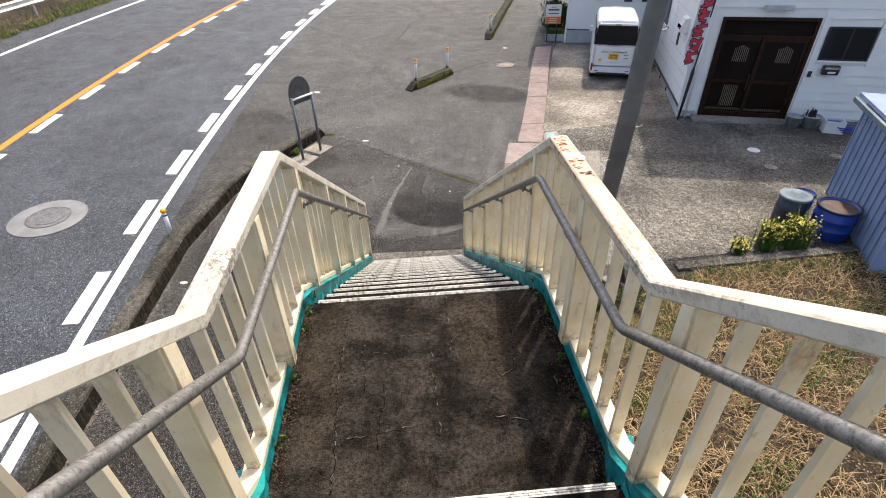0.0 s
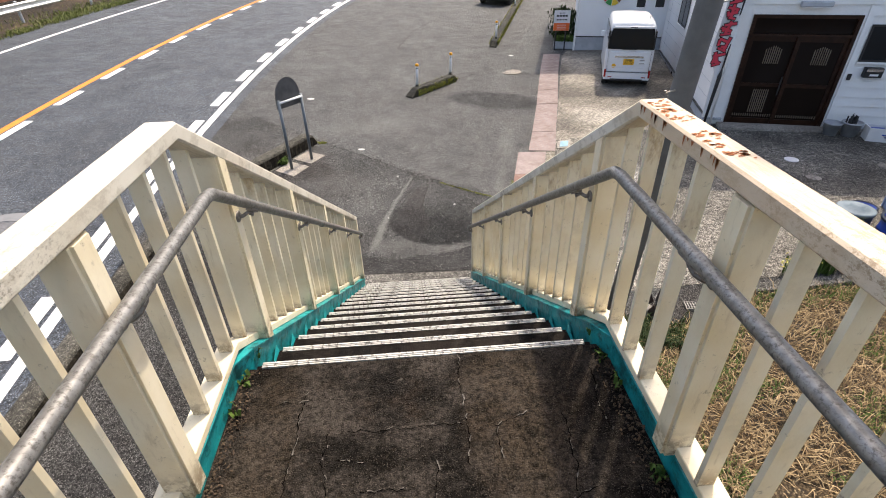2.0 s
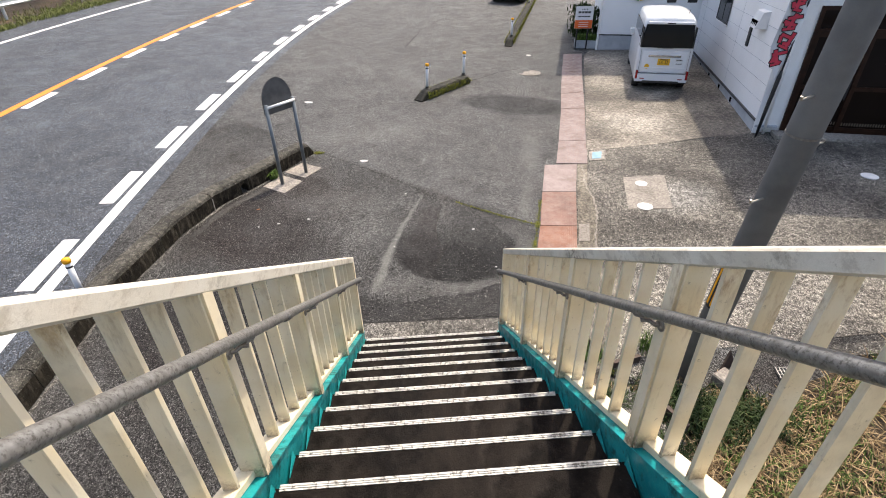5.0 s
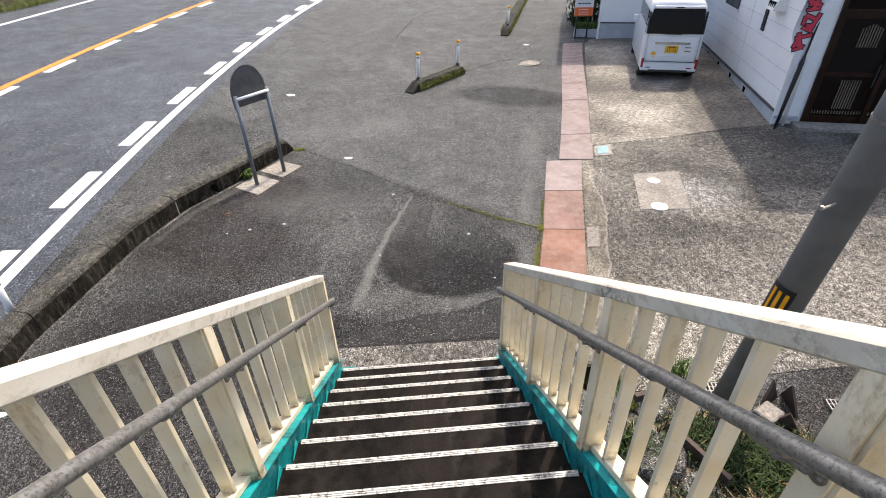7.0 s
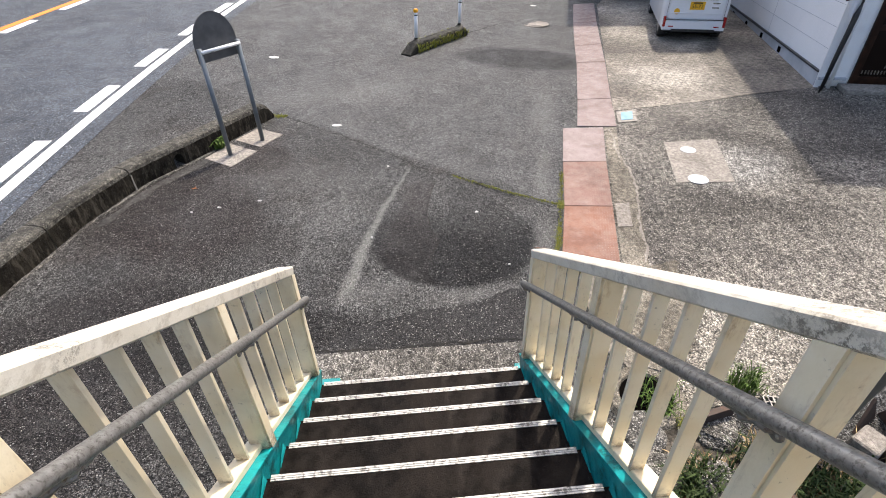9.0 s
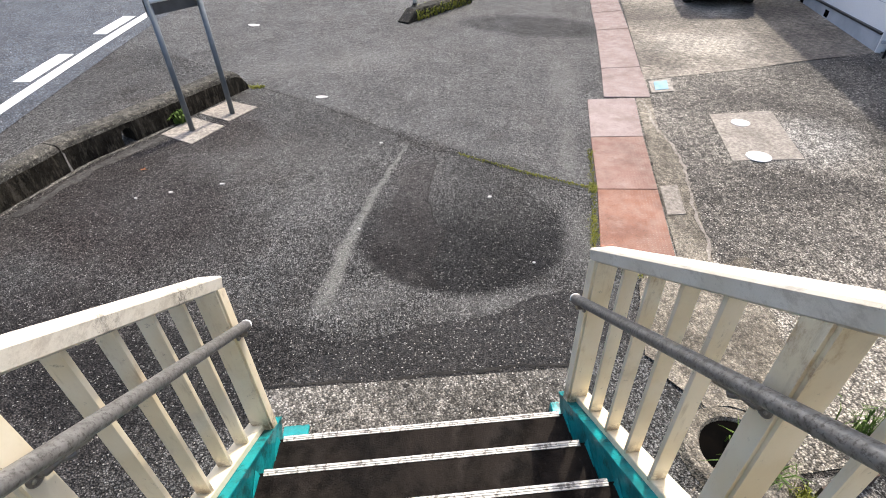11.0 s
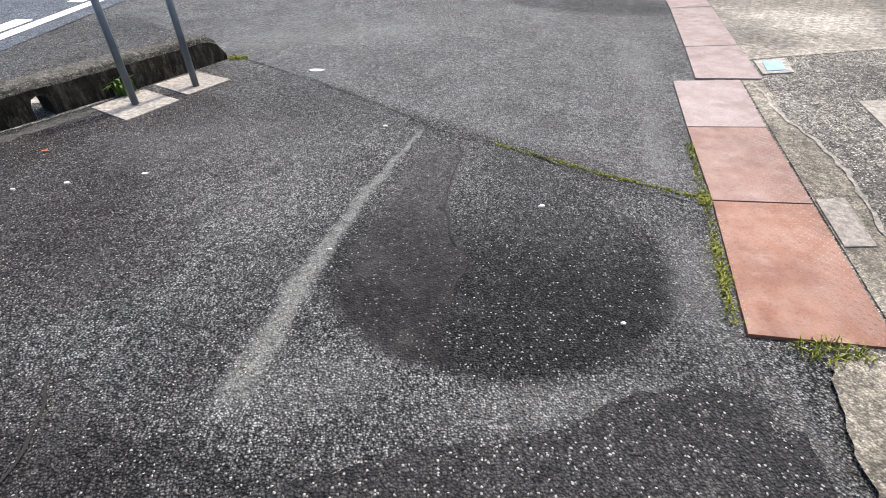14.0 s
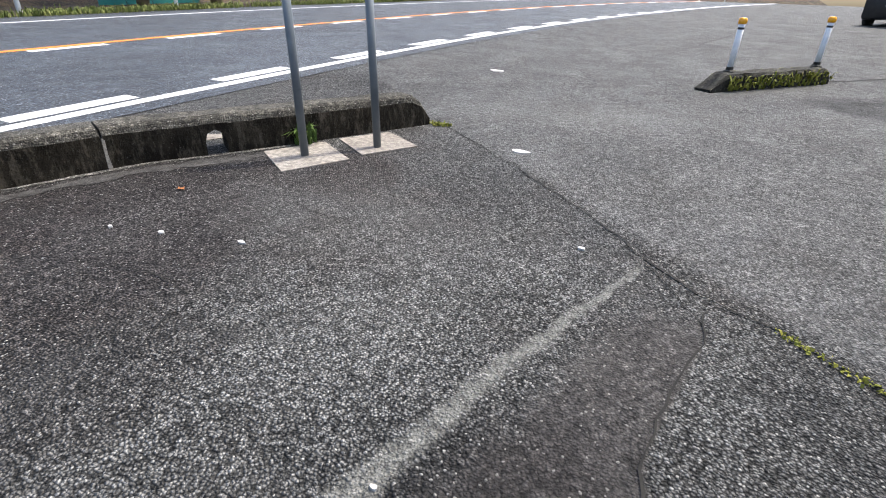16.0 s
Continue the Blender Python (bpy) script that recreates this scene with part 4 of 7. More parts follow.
# ---- the stair ----
GO, RISE, Y1, Z1 = 0.2812, 0.1806, 0.005, 0.210
LAND_Y, LAND_Z, UP_Y = Y1 - 14 * GO, Z1 + 14 * RISE, -5.46
SLOPE = RISE / GO
stair = thing("stair", (0, 0, 0), "steel footbridge stair with dark worn treads and a landing", "stair", kind="structure")
HALF = 0.745
tread_me = mesh_of(boxed(-HALF, -GO - 0.004, -0.05, HALF, -0.0305, -0.004), "tread")
riser_me = mesh_of(boxed(-HALF, -0.0295, -RISE - 0.002, HALF, -0.009, -0.0125), "riser")


def nosing_mesh():
    """A ribbed metal strip along a step's edge."""
    prof = [(0.0, -0.016), (0.0, 0.0)]
    for i in range(2):
        y = -0.007 - i * 0.010
        prof += [(y, 0.002), (y - 0.003, 0.002), (y - 0.0045, -0.002), (y - 0.0085, -0.002)]
    prof += [(-0.030, 0.0), (-0.030, -0.012), (-0.008, -0.012), (-0.008, -0.016)]
    bm = bmesh.new()
    ends = [[bm.verts.new((x, y, z)) for y, z in prof] for x in (-0.72, 0.715)]
    for i in range(len(prof)):
        j = (i + 1) % len(prof)
        bm.faces.new((ends[0][i], ends[0][j], ends[1][j], ends[1][i]))
    bm.faces.new(ends[0])
    bm.faces.new(ends[1][::-1])
    return mesh_of(bm, "nosing")


nosing_me = nosing_mesh()
gusset = bmesh.new()
for sx in (-1, 1):
    v = [gusset.verts.new(c) for c in ((sx * 0.7455, -0.25, -0.05), (sx * 0.7455, -0.02, -0.05), (sx * 0.7455, -0.02, 0.04), (sx * 0.7455, -0.25, 0.15), (sx * 0.737, -0.25, -0.05), (sx * 0.737, -0.02, -0.05), (sx * 0.737, -0.02, 0.0))]
    gusset.faces.new((v[4], v[5], v[6]))
    gusset.faces.new((v[0], v[1], v[5], v[4]))
    gusset.faces.new((v[1], v[2], v[6], v[5]))
    gusset.faces.new((v[2], v[0], v[4], v[6]))
gusset_me = mesh_of(gusset, "tread_bracket")
for me, m in ((tread_me, M_STEP), (riser_me, M_STEP), (nosing_me, M_ALU), (gusset_me, M_TEAL)):
    me.materials.append(m)
STEPS = [(Y1 - k * GO, Z1 + k * RISE) for k in range(14)] + [(UP_Y - k * GO, LAND_Z + (k + 1) * RISE) for k in range(10)]
for y, z in STEPS + [(LAND_Y, LAND_Z)]:
    for name, me in (("tread", tread_me), ("riser", riser_me), ("nosing", nosing_me), ("tread_bracket", gusset_me)):
        if z == LAND_Z and name in ("tread", "tread_bracket"):
            continue
        ob = new(name, me)
        ob.parent, ob.matrix_basis = stair, pose(0, y, z)
r_ = new("riser", riser_me)
r_.parent, r_.matrix_basis = stair, pose(0, UP_Y, LAND_Z + RISE)
WIDE = 0.796
part("landing_deck", boxed(-WIDE, UP_Y - 0.02, LAND_Z - 0.12, WIDE, LAND_Y - 0.032, LAND_Z - 0.030), M_STEP, stair, "dark concrete landing deck")
bm = bmesh.new()
NX, NY = 40, 40
g = []
for j in range(NY + 1):
    y = UP_Y - 0.01 + (LAND_Y - 0.032 - UP_Y + 0.01) * j / NY
    g.append([bm.verts.new((-WIDE + 2 * WIDE * i / NX, y, LAND_Z - 0.006 + 0.004 * noise.noise((i * 0.21, j * 0.21, 2)) + 0.0015 * noise.noise((i * 0.9, j * 0.9, 5)))) for i in range(NX + 1)])
for q, s in zip(g, g[1:]):
    for i in range(NX):
        bm.faces.new((q[i], q[i + 1], s[i + 1], s[i]))
part("landing_surface", bm, M_LANDING, stair, "dark blotchy worn landing surface", True)
LANDING_CRACKS = [(0.13, -3.97, 0.13, -4.51), (0.01, -4.48, 0.0, -5.05), (-0.5, -4.12, -0.51, -5.3), (-0.32, -4.32, 0.12, -4.33), (-0.35, -4.44, -0.24, -4.45), (-0.26, -4.58, -0.11, -4.58), (0.24, -4.36, 0.38, -4.31), (0.51, -4.32, 0.49, -4.64), (0.38, -4.7, 0.56, -4.64),
                  (-0.61, -4.18, -0.49, -4.16), (-0.26, -4.61, -0.27, -5.1), (-0.39, -4.33, -0.36, -4.74), (0.25, -4.36, 0.24, -4.49), (0.69, -4.1, 0.67, -4.44), (0.69, -4.63, 0.67, -4.84), (0.25, -4.95, 0.5, -5.0), (-0.45, -5.02, -0.1, -5.0)]
M_SOOT = plain("black_crack_dirt", (0.0015, 0.0012, 0.001), (0.004, 0.0032, 0.0026), 20, 90, 0.95)
M_SOOT.node_tree.nodes["Principled BSDF"].inputs["Specular IOR Level"].default_value = 0.05
M_PALECRACK = plain("pale_crack_mortar", (0.055, 0.049, 0.042), (0.17, 0.155, 0.135), 60, 160, 0.9)
rng = random.Random(5)
pale_bm, dark_bm = bmesh.new(), bmesh.new()
for x0, y0, x1, y1 in LANDING_CRACKS:
    L = math.hypot(x1 - x0, y1 - y0)
    n, off, prev, prev_d = max(3, int(L / 0.012)), 0.0, None, None
    dx, dy = (x1 - x0) / L, (y1 - y0) / L
    for i in range(n + 1):
        s = i / n
        off = 0.92 * off + rng.uniform(-0.007, 0.007)
        cx, cy = x0 + (x1 - x0) * s - dy * off, y0 + (y1 - y0) * s + dx * off
        w = 0.0019 * rng.uniform(0.1, 1.8)
        d2 = [dark_bm.verts.new((cx - dy * q, cy + dx * q, LAND_Z - 0.0020)) for q in (-0.0028 * rng.uniform(0.1, 1.2), 0.0024 * rng.uniform(0.1, 1.2))]
        if prev_d:
            dark_bm.faces.new((prev_d[0], d2[0], d2[1], prev_d[1]))
        prev_d = d2
        on = noise.noise((x0 * 9 + s * L * 22, y0 * 9, 1)) > 0.04
        pair = [pale_bm.verts.new((cx - dy * (w + 0.003), cy + dx * (w + 0.003), LAND_Z - 0.0012)), pale_bm.verts.new((cx + dy * (w - 0.003), cy - dx * (w - 0.003), LAND_Z - 0.0012))] if on else None
        if on and prev:
            pale_bm.faces.new((prev[0], prev[1], pair[1], pair[0]))
        prev = pair
part("dark_cracks", dark_bm, M_SOOT, stair, "dark dirt in the landing's cracks")
part("pale_cracks", pale_bm, M_PALECRACK, stair, "pale mortar in ragged cracks")


def along(y, base=0.0):
    """Height of the line through the steps' edges at y, flat over the landing."""
    y0, y1 = LAND_Y - 0.04, UP_Y + 0.19
    if y > y0:
        return LAND_Z - (y - LAND_Y) * SLOPE
    if y > y1:
        return LAND_Z - (y0 - LAND_Y) * SLOPE
    return LAND_Z - (y0 - LAND_Y) * SLOPE + (y1 - y) * SLOPE


K0, K1, TOP = LAND_Y - 0.04, UP_Y + 0.19, -8.2


def flight_line(x, up, y_end=0.10):
    return [(x, TOP, along(TOP) + up), (x, K1, along(K1) + up), (x, K0, along(K0) + up), (x, y_end, along(y_end) + up)]


for sx in (-1, 1):
    zk = along(K0)

    def side_run(x_land, x_flight, up, lower):
        """A side member's line: level beside the landing, bending in to the flight."""
        if lower:
            return [(sx * x_land, K0 - 0.07, zk + up), (sx * (x_flight + 0.006), K0 + 0.07, along(K0 + 0.07) + up), (sx * x_flight, 0.10, along(0.10) + up)]
        return [(sx * x_flight, TOP, along(TOP) + up), (sx * (x_flight + 0.006), K1 - 0.07, along(K1 - 0.07) + up), (sx * x_land, K1 + 0.07, zk + up)]

    for lower in (True, False):
        part("stringer", sweep(bmesh.new(), side_run(0.803, 0.753, 0.080, lower), rect(-0.006, -0.32, 0.006, 0.0)), M_TEAL, stair, "glossy teal painted steel stringer")
        part("stringer_flange", sweep(bmesh.new(), side_run(0.846, 0.803, 0.086, lower), rect(-0.062, -0.005, 0.062, 0.007, 0.002)), M_TEAL, stair)
    part("landing_beam", boxed(sx * 0.803 - 0.006, K1 + 0.07, zk - 0.24, sx * 0.803 + 0.006, K0 - 0.07, zk + 0.0795), M_TEAL, stair, "teal side beam of the landing")
    part("beam_flange", boxed(sx * 0.830 - 0.046, K1 + 0.07, zk + 0.080, sx * 0.830 + 0.046, K0 - 0.07, zk + 0.092, bevel=0.003), M_TEAL, stair)
    part("foot_plate", boxed(sx * 0.80 - 0.07 - (0.0 if sx > 0 else -0.09), 0.06, ground_z(0, 0) - 0.02, sx * 0.80 + 0.07 + (-0.09 if sx > 0 else 0.09), 0.17, 0.06, bevel=0.004), M_TEAL, stair)

# ---- the railings ----
POSTS = [0.0, -0.945, -1.875, -2.80, -3.70, -4.575, -5.50, -6.42, -7.34]


def railing(sx):
    root = thing("railing", (0, 0, 0), "cream painted steel railing with rust stains and flat bars", "railing", "railings of the stair")
    xc = sx * 0.793
    cap = part("top_rail", sweep(bmesh.new(), flight_line(xc, 1.075, 0.05), rect(-0.05, -0.055, 0.05, 0.0, 0.007)), M_CAP, root, "chalky off-white flaking capping")
    part("bottom_rail", sweep(bmesh.new(), flight_line(sx * 0.825, 0.094, 0.05), rect(-0.040, 0.0, 0.040, 0.036, 0.003)), M_CREAM, root)
    ys = POSTS

    def seated(name, bm, y):
        """A bar whose origin lies on the steps' line below it."""
        o = Vector((xc, y, along(y)))
        bmesh.ops.translate(bm, verts=bm.verts[:], vec=-o)
        part(name, bm, M_BAR, root).matrix_basis = Matrix.Translation(o)

    for i, y in enumerate(ys):
        wide = 0.040
        lo, hi = along(y) + 0.13, along(y) + 1.030
        bm = bmesh.new()
        x0, x1 = (0.742, 0.842) if sx > 0 else (-0.842, -0.742)
        a, b = y - wide, y + wide
        if i == 0:
            a, b = y - 0.03, y + 0.045
        v = [bm.verts.new(c) for c in ((x0, a, along(a) + 0.092), (x1, a, along(a) + 0.092), (x1, b, along(b) + 0.092), (x0, b, along(b) + 0.092), (x0, a, along(a) + 1.014), (x1, a, along(a) + 1.014), (x1, b, along(b) + 1.014), (x0, b, along(b) + 1.014))]
        fs = [bm.faces.new([v[k] for k in f]) for f in ((0, 3, 2, 1), (4, 5, 6, 7), (0, 1, 5, 4), (1, 2, 6, 5), (2, 3, 7, 6), (3, 0, 4, 7))]
        bmesh.ops.bevel(bm, geom=[e for e in bm.edges if abs(e.verts[0].co.z - e.verts[1].co.z) > 0.4], offset=0.010, segments=2, affect="EDGES")
        seated("post", bm, y)
    for a, b in zip(ys, ys[1:]):
        for k in range(4):
            y = a + (b - a) * ((0.195 if a == 0 else 0.176) + 0.176 * k)
            bm = bmesh.new()
            x0, x1, h = xc - 0.004 - 0.027, xc - 0.004 + 0.027, 0.009
            x0, x1 = x0 + sx * 0.02, x1 + sx * 0.02
            v = [bm.verts.new((x, yy, along(yy) + z)) for z in (0.126, 1.022) for x, yy in ((x0, y - h), (x1, y - h), (x1, y + h), (x0, y + h))]
            for f in ((0, 3, 2, 1), (4, 5, 6, 7), (0, 1, 5, 4), (1, 2, 6, 5), (2, 3, 7, 6), (3, 0, 4, 7)):
                bm.faces.new([v[q] for q in f])
            seated("baluster", bm, y)
    # round hand rail on brackets
    xh = sx * 0.700
    up = 0.845
    line = [(xh, TOP, along(TOP) + up + 0.01), (xh, K1 - 0.05, along(K0) + up + 0.035), (xh, K1 - 0.01, along(K0) + up + 0.008), (xh, K1 + 0.04, along(K0) + up - 0.012), (xh, K0 - 0.06, along(K0) + up - 0.012), (xh, K0 - 0.01, along(K0) + up - 0.02), (xh, K0 + 0.03, along(K0) + up - 0.045), (xh, 0.0, along(0.0) + up - 0.035), (xh + sx * 0.015, 0.03, along(0.0) + up - 0.065)]
    hr = part("hand_rail", tube(bmesh.new(), line, 0.0215, 14), M_GALV, root, "dull galvanised round hand rail", True)
    def rail_at(y):
        return along(y) + up - (0.035 if y > K0 else 0.012 if y > K1 else -0.01)

    for y in (-0.005, -0.945, -1.875, -2.80, -3.70, -4.575, -6.42):
        d = -0.012 if y > -0.5 else 0.06
        z = rail_at(y) - 0.052
        part("bracket", tube(bmesh.new(), [(sx * 0.742, y, z), (sx * 0.724, y + d * 0.1, z - 0.003), (sx * 0.708, y + d * 0.45, z + 0.002), (xh, y + d * 0.8, rail_at(y + d) - 0.034), (xh, y + d, rail_at(y + d) - 0.020)], [0.0085, 0.0085, 0.008, 0.008, 0.009], 8), M_STRAP, hr, "dull steel bracket arm", True)
        disc = part("bracket_plate", lathe(bmesh.new(), [(0.025, 0.0), (0.025, 0.004), (0.020, 0.0075), (0.010, 0.009), (0.001, 0.009)], 18), M_STRAP, hr, "round bolted plate", True)
        disc.matrix_basis = pose(sx * 0.742, y, z, 0, -sx * 90, 0)
        for k in (-1, 1):
            part("screw", lathe(bmesh.new(), [(0.005, 0.0), (0.005, 0.004), (0.001, 0.006)], 8), M_SCREW, hr).matrix_basis = pose(sx * 0.736, y + k * 0.015, z, 0, -sx * 90, 0)
        y0, y1 = y + d - 0.035, y + d + 0.035
        part("saddle", sweep(bmesh.new(), [(xh, y0, rail_at(y0) - 0.024), (xh, y1, rail_at(y1) - 0.024)], [(-0.014, 0.006), (-0.009, -0.003), (0.009, -0.003), (0.014, 0.006), (0.012, 0.009), (-0.012, 0.009)]), M_STRAP, hr, "steel saddle under the rail")
    part("end_cap", lathe(bmesh.new(), [(0.0225, -0.004), (0.024, 0.006), (0.0215, 0.022), (0.012, 0.031), (0.001, 0.033)], 16), M_DELIN, hr, "pale round end cap", True).matrix_basis = pose(xh + sx * 0.015, 0.03, along(0.0) + up - 0.065, -125, 0, 0)
    for yj in (-2.3,):
        z = along(yj) + up - 0.03
        part("joint_sleeve", tube(bmesh.new(), [(xh, yj - 0.03, along(yj - 0.03) + up - (0.035 if yj > -5 else 0.0)), (xh, yj + 0.03, along(yj + 0.03) + up - (0.035 if yj > -5 else 0.0))], 0.0235, 14), M_GALV, hr, "", True)
    # rust blotches where the paint has burst
    if sx > 0:
        rng = random.Random(8)
        for y0, n in ((-4.03, 9), (-4.10, 11), (-4.17, 12), (-4.31, 15), (-4.38, 7), (-4.45, 10), (0.02, 6)):
            bm = bmesh.new()
            for _ in range(n * 2):
                y, ox = y0 + rng.gauss(0, 0.016), rng.uniform(-0.045, 0.03)
                if y > 0.045:
                    continue
                z = along(y) + 1.0755
                R, q = rng.uniform(0.002, 0.009), rng.uniform(0, 6)
                vs = [bm.verts.new((max(xc - 0.042, min(xc + 0.042, xc + ox + 1.5 * R * rng.uniform(0.3, 1.2) * math.cos(q + a * 0.9))), y + R * rng.uniform(0.3, 1.2) * math.sin(q + a * 0.9), z + 0.0012)) for a in range(7)]
                if y0 > -1:
                    for v in vs:
                        v.co.z = along(v.co.y) + 1.0755 + 0.012
                bm.faces.new(vs)
            part("rust_patch", bm, M_RUST, root, "red-brown rust flakes in the paint")
            if y0 < -1:
                x_, z = xc - 0.0515, along(y0) + 1.0755
                for _ in range(3):
                    y, L, w = y0 + rng.gauss(0, 0.015), rng.uniform(0.01, 0.035), rng.uniform(0.003, 0.008)
                    bm = bmesh.new()
                    bm.faces.new([bm.verts.new(c) for c in ((x_, y - w, z - 0.009), (x_, y + w, z - 0.009), (x_, y + w * 0.6, z - 0.009 - L * 0.6), (x_, y, z - 0.009 - L))])
                    part("rust_run", bm, M_RUST, root)
    return root


railing(-1)
railing(1)

# ---- the kerb and what stands by it ----
KERB = [(-3.97, -7.0), (-3.95, -3.0), (-3.93, -1.0), (-3.88, 0.73), (-3.75, 1.42), (-3.56, 2.45), (-3.28, 3.25), (-2.74, 4.15), (-2.08, 5.33)]


def kerb_point(s):
    """A point of the kerb's foot and its heading, s metres from its far-off start."""
    for (x0, y0), (x1, y1) in zip(KERB, KERB[1:]):
        L = math.hypot(x1 - x0, y1 - y0)
        if s <= L:
            return x0 + (x1 - x0) * s / L, y0 + (y1 - y0) * s / L, (x1 - x0) / L, (y1 - y0) / L
        s -= L
    return x1, y1, (x1 - x0) / L, (y1 - y0) / L


kerb = thing("kerb", (0, 0, 0), "old mossy concrete kerb with stained joints and a drain hole", "kerb", kind="structure")
KLEN = sum(math.hypot(b[0] - a[0], b[1] - a[1]) for a, b in zip(KERB, KERB[1:]))
rng = random.Random(3)


def kerb_block(s0, s1, prof=None, end=False):
    bm = bmesh.new()
    prof = prof or [(0.0, -0.02), (0.0, 0.08), (0.003, 0.215), (0.015, 0.255), (0.045, 0.275), (0.19, 0.275), (0.225, 0.26), (0.24, 0.02)]
    n = max(2, int((s1 - s0) / 0.08))
    rows = []
    for i in range(n + 1):
        s = s0 + (s1 - s0) * i / n
        x, y, tx, ty = kerb_point(s)
        k = 1.0
        if end:
            k = max(0.25, math.sqrt(max(0.0, 1 - max(0.0, (s - s1 + 0.22) / 0.22) ** 2)))
        row = []
        for off, h in prof:
            h = h * k if h > 0 else h
            px, py = x - ty * off, y + tx * off
            w = (noise.noise((px * 6, py * 6, h * 9)) * 0.008)
            row.append(bm.verts.new((px + w, py + w, ground_z(px, py) + h + w)))
        rows.append(row)
    for i, (a, b) in enumerate(zip(rows, rows[1:])):
        s = s0 + (s1 - s0) * (i + 0.5) / n
        for j in range(len(prof) - 1):
            f = bm.faces.new((a[j], a[j + 1], b[j + 1], b[j]))
            # lot-side faces take the darker material, with shade in its colour
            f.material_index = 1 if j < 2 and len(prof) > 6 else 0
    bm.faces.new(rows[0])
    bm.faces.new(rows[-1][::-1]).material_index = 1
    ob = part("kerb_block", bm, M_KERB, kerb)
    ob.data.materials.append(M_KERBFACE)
    return ob


HOLE = KLEN - 1.91
s = (HOLE - 0.6) % 1.2 + 0.003
while s + 1.0 < HOLE - 0.6:
    kerb_block(s, s + 1.19)
    s += 1.2
kerb_block(HOLE - 0.59, HOLE - 0.005)
kerb_block(HOLE + 0.19, KLEN, end=True)
kerb_block(HOLE - 0.003, HOLE + 0.188, [(0.003, 0.222), (0.015, 0.255), (0.045, 0.275), (0.19, 0.275), (0.225, 0.26), (0.225, 0.222)])
# the block with the arched drain hole
bm = bmesh.new()
x, y, tx, ty = kerb_point(HOLE + 0.0925)
arch = [(-0.0955, 0.224), (-0.0955, 0.0), (-0.072, 0.0), (-0.072, 0.10), (-0.052, 0.155), (0.0, 0.178), (0.052, 0.155), (0.072, 0.10), (0.072, 0.0), (0.0955, 0.0), (0.0955, 0.224)]
ends = [[bm.verts.new((x - ty * o + tx * a, y + tx * o + ty * a, ground_z(x, y) + h * 0.98)) for a, h in arch] for o in (0.004, 0.21)]
for i in range(len(arch)):
    j = (i + 1) % len(arch)
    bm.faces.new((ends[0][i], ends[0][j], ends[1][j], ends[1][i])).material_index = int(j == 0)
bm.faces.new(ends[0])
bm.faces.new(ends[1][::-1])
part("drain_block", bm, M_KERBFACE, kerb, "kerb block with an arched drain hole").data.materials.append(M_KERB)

def beside_kerb(s0, s1, off):
    n = int((s1 - s0) / 0.2)
    pts = [kerb_point(s0 + (s1 - s0) * i / n) for i in range(n + 1)]
    return [(x + ty * off, y - tx * off) for x, y, tx, ty in pts]


structure("kerb_footing", ribbon(beside_kerb(0.5, KLEN - 1.3, 0.03), (0.035, 0.03), 0.005, 0.012, 91), M_STRIP, "pale ragged mortar line along the kerb's foot", "mortar line")
structure("kerb_apron", ribbon(beside_kerb(KLEN - 3.3, KLEN - 1.40, 0.15), (0.09, 0.11), 0.004, 0.012, 92), M_FILL, "grey concrete apron along the kerb's foot", "concrete apron")
# added pale strip: brightens what shows through the drain hole
structure("pale_gutter_strip", ribbon(beside_kerb(KLEN - 3.2, KLEN - 0.9, -0.42), (0.16, 0.16), 0.006, 0.03, 93), M_CONC, "pale gutter strip added behind the kerb", "silt")
bm = bmesh.new()
x, y, tx, ty = kerb_point(HOLE - 0.595)
bm.faces.new([bm.verts.new((x + tx * a + ty * 0.010, y + ty * a - tx * 0.010, ground_z(x, y) + h)) for a, h in ((-0.012, 0.0), (0.015, 0.0), (0.008, 0.10), (0.012, 0.19), (-0.006, 0.21), (-0.010, 0.09))])
part("joint_mortar", bm, M_CONC, kerb, "pale mortar squeezed from a joint")

# pale footing pads and the two-post sign
for cs in ([(-2.74, 3.95), (-2.52, 4.39), (-2.10, 4.15), (-2.34, 3.71)], [(-2.48, 4.52), (-2.24, 4.91), (-1.83, 4.68), (-2.08, 4.28)]):
    ob = part("footing_pad", slab(bmesh.new(), cs[::-1], -0.02, 0.009), M_CONC)
    tagged(ob, "pale square concrete footing pad of the sign", "footing pad", "footing pads")
sb1, sb2 = Vector((-2.43, 4.05, ground_z(-2.43, 4.05) + 0.009)), Vector((-2.09, 4.50, ground_z(-2.09, 4.50) + 0.009))
sign = thing("road_sign", tuple(sb1), "round-topped sign seen from its dark grey back, on two posts", "road sign")
mid = (sb1 + sb2) / 2
ax = (sb2 - sb1)
ax.z = 0
half = ax.length / 2
ax.normalize()
nrm = Vector((ax.y, -ax.x, 0))
ZT = 1.62
for p in (sb1, sb2):
    part("post", tube(bmesh.new(), [p - sb1, Vector((p.x, p.y, ZT + 0.02)) - sb1], 0.030, 14), M_POST, sign, "", True)
bm = bmesh.new()
out = [(-half - 0.02, 1.46), (half + 0.02, 1.46), (half + 0.02, 1.66)] + [((half + 0.02) * math.cos(a), 1.66 + (half + 0.02) * 1.18 * math.sin(a)) for a in [math.pi * i / 20 for i in range(1, 20)]] + [(-half - 0.02, 1.66)]
rings_ = []
for o in (0.036, 0.052):
    rings_.append([bm.verts.new(mid - sb1 + ax * a - nrm * o + Vector((0, 0, h - mid.z))) for a, h in out])
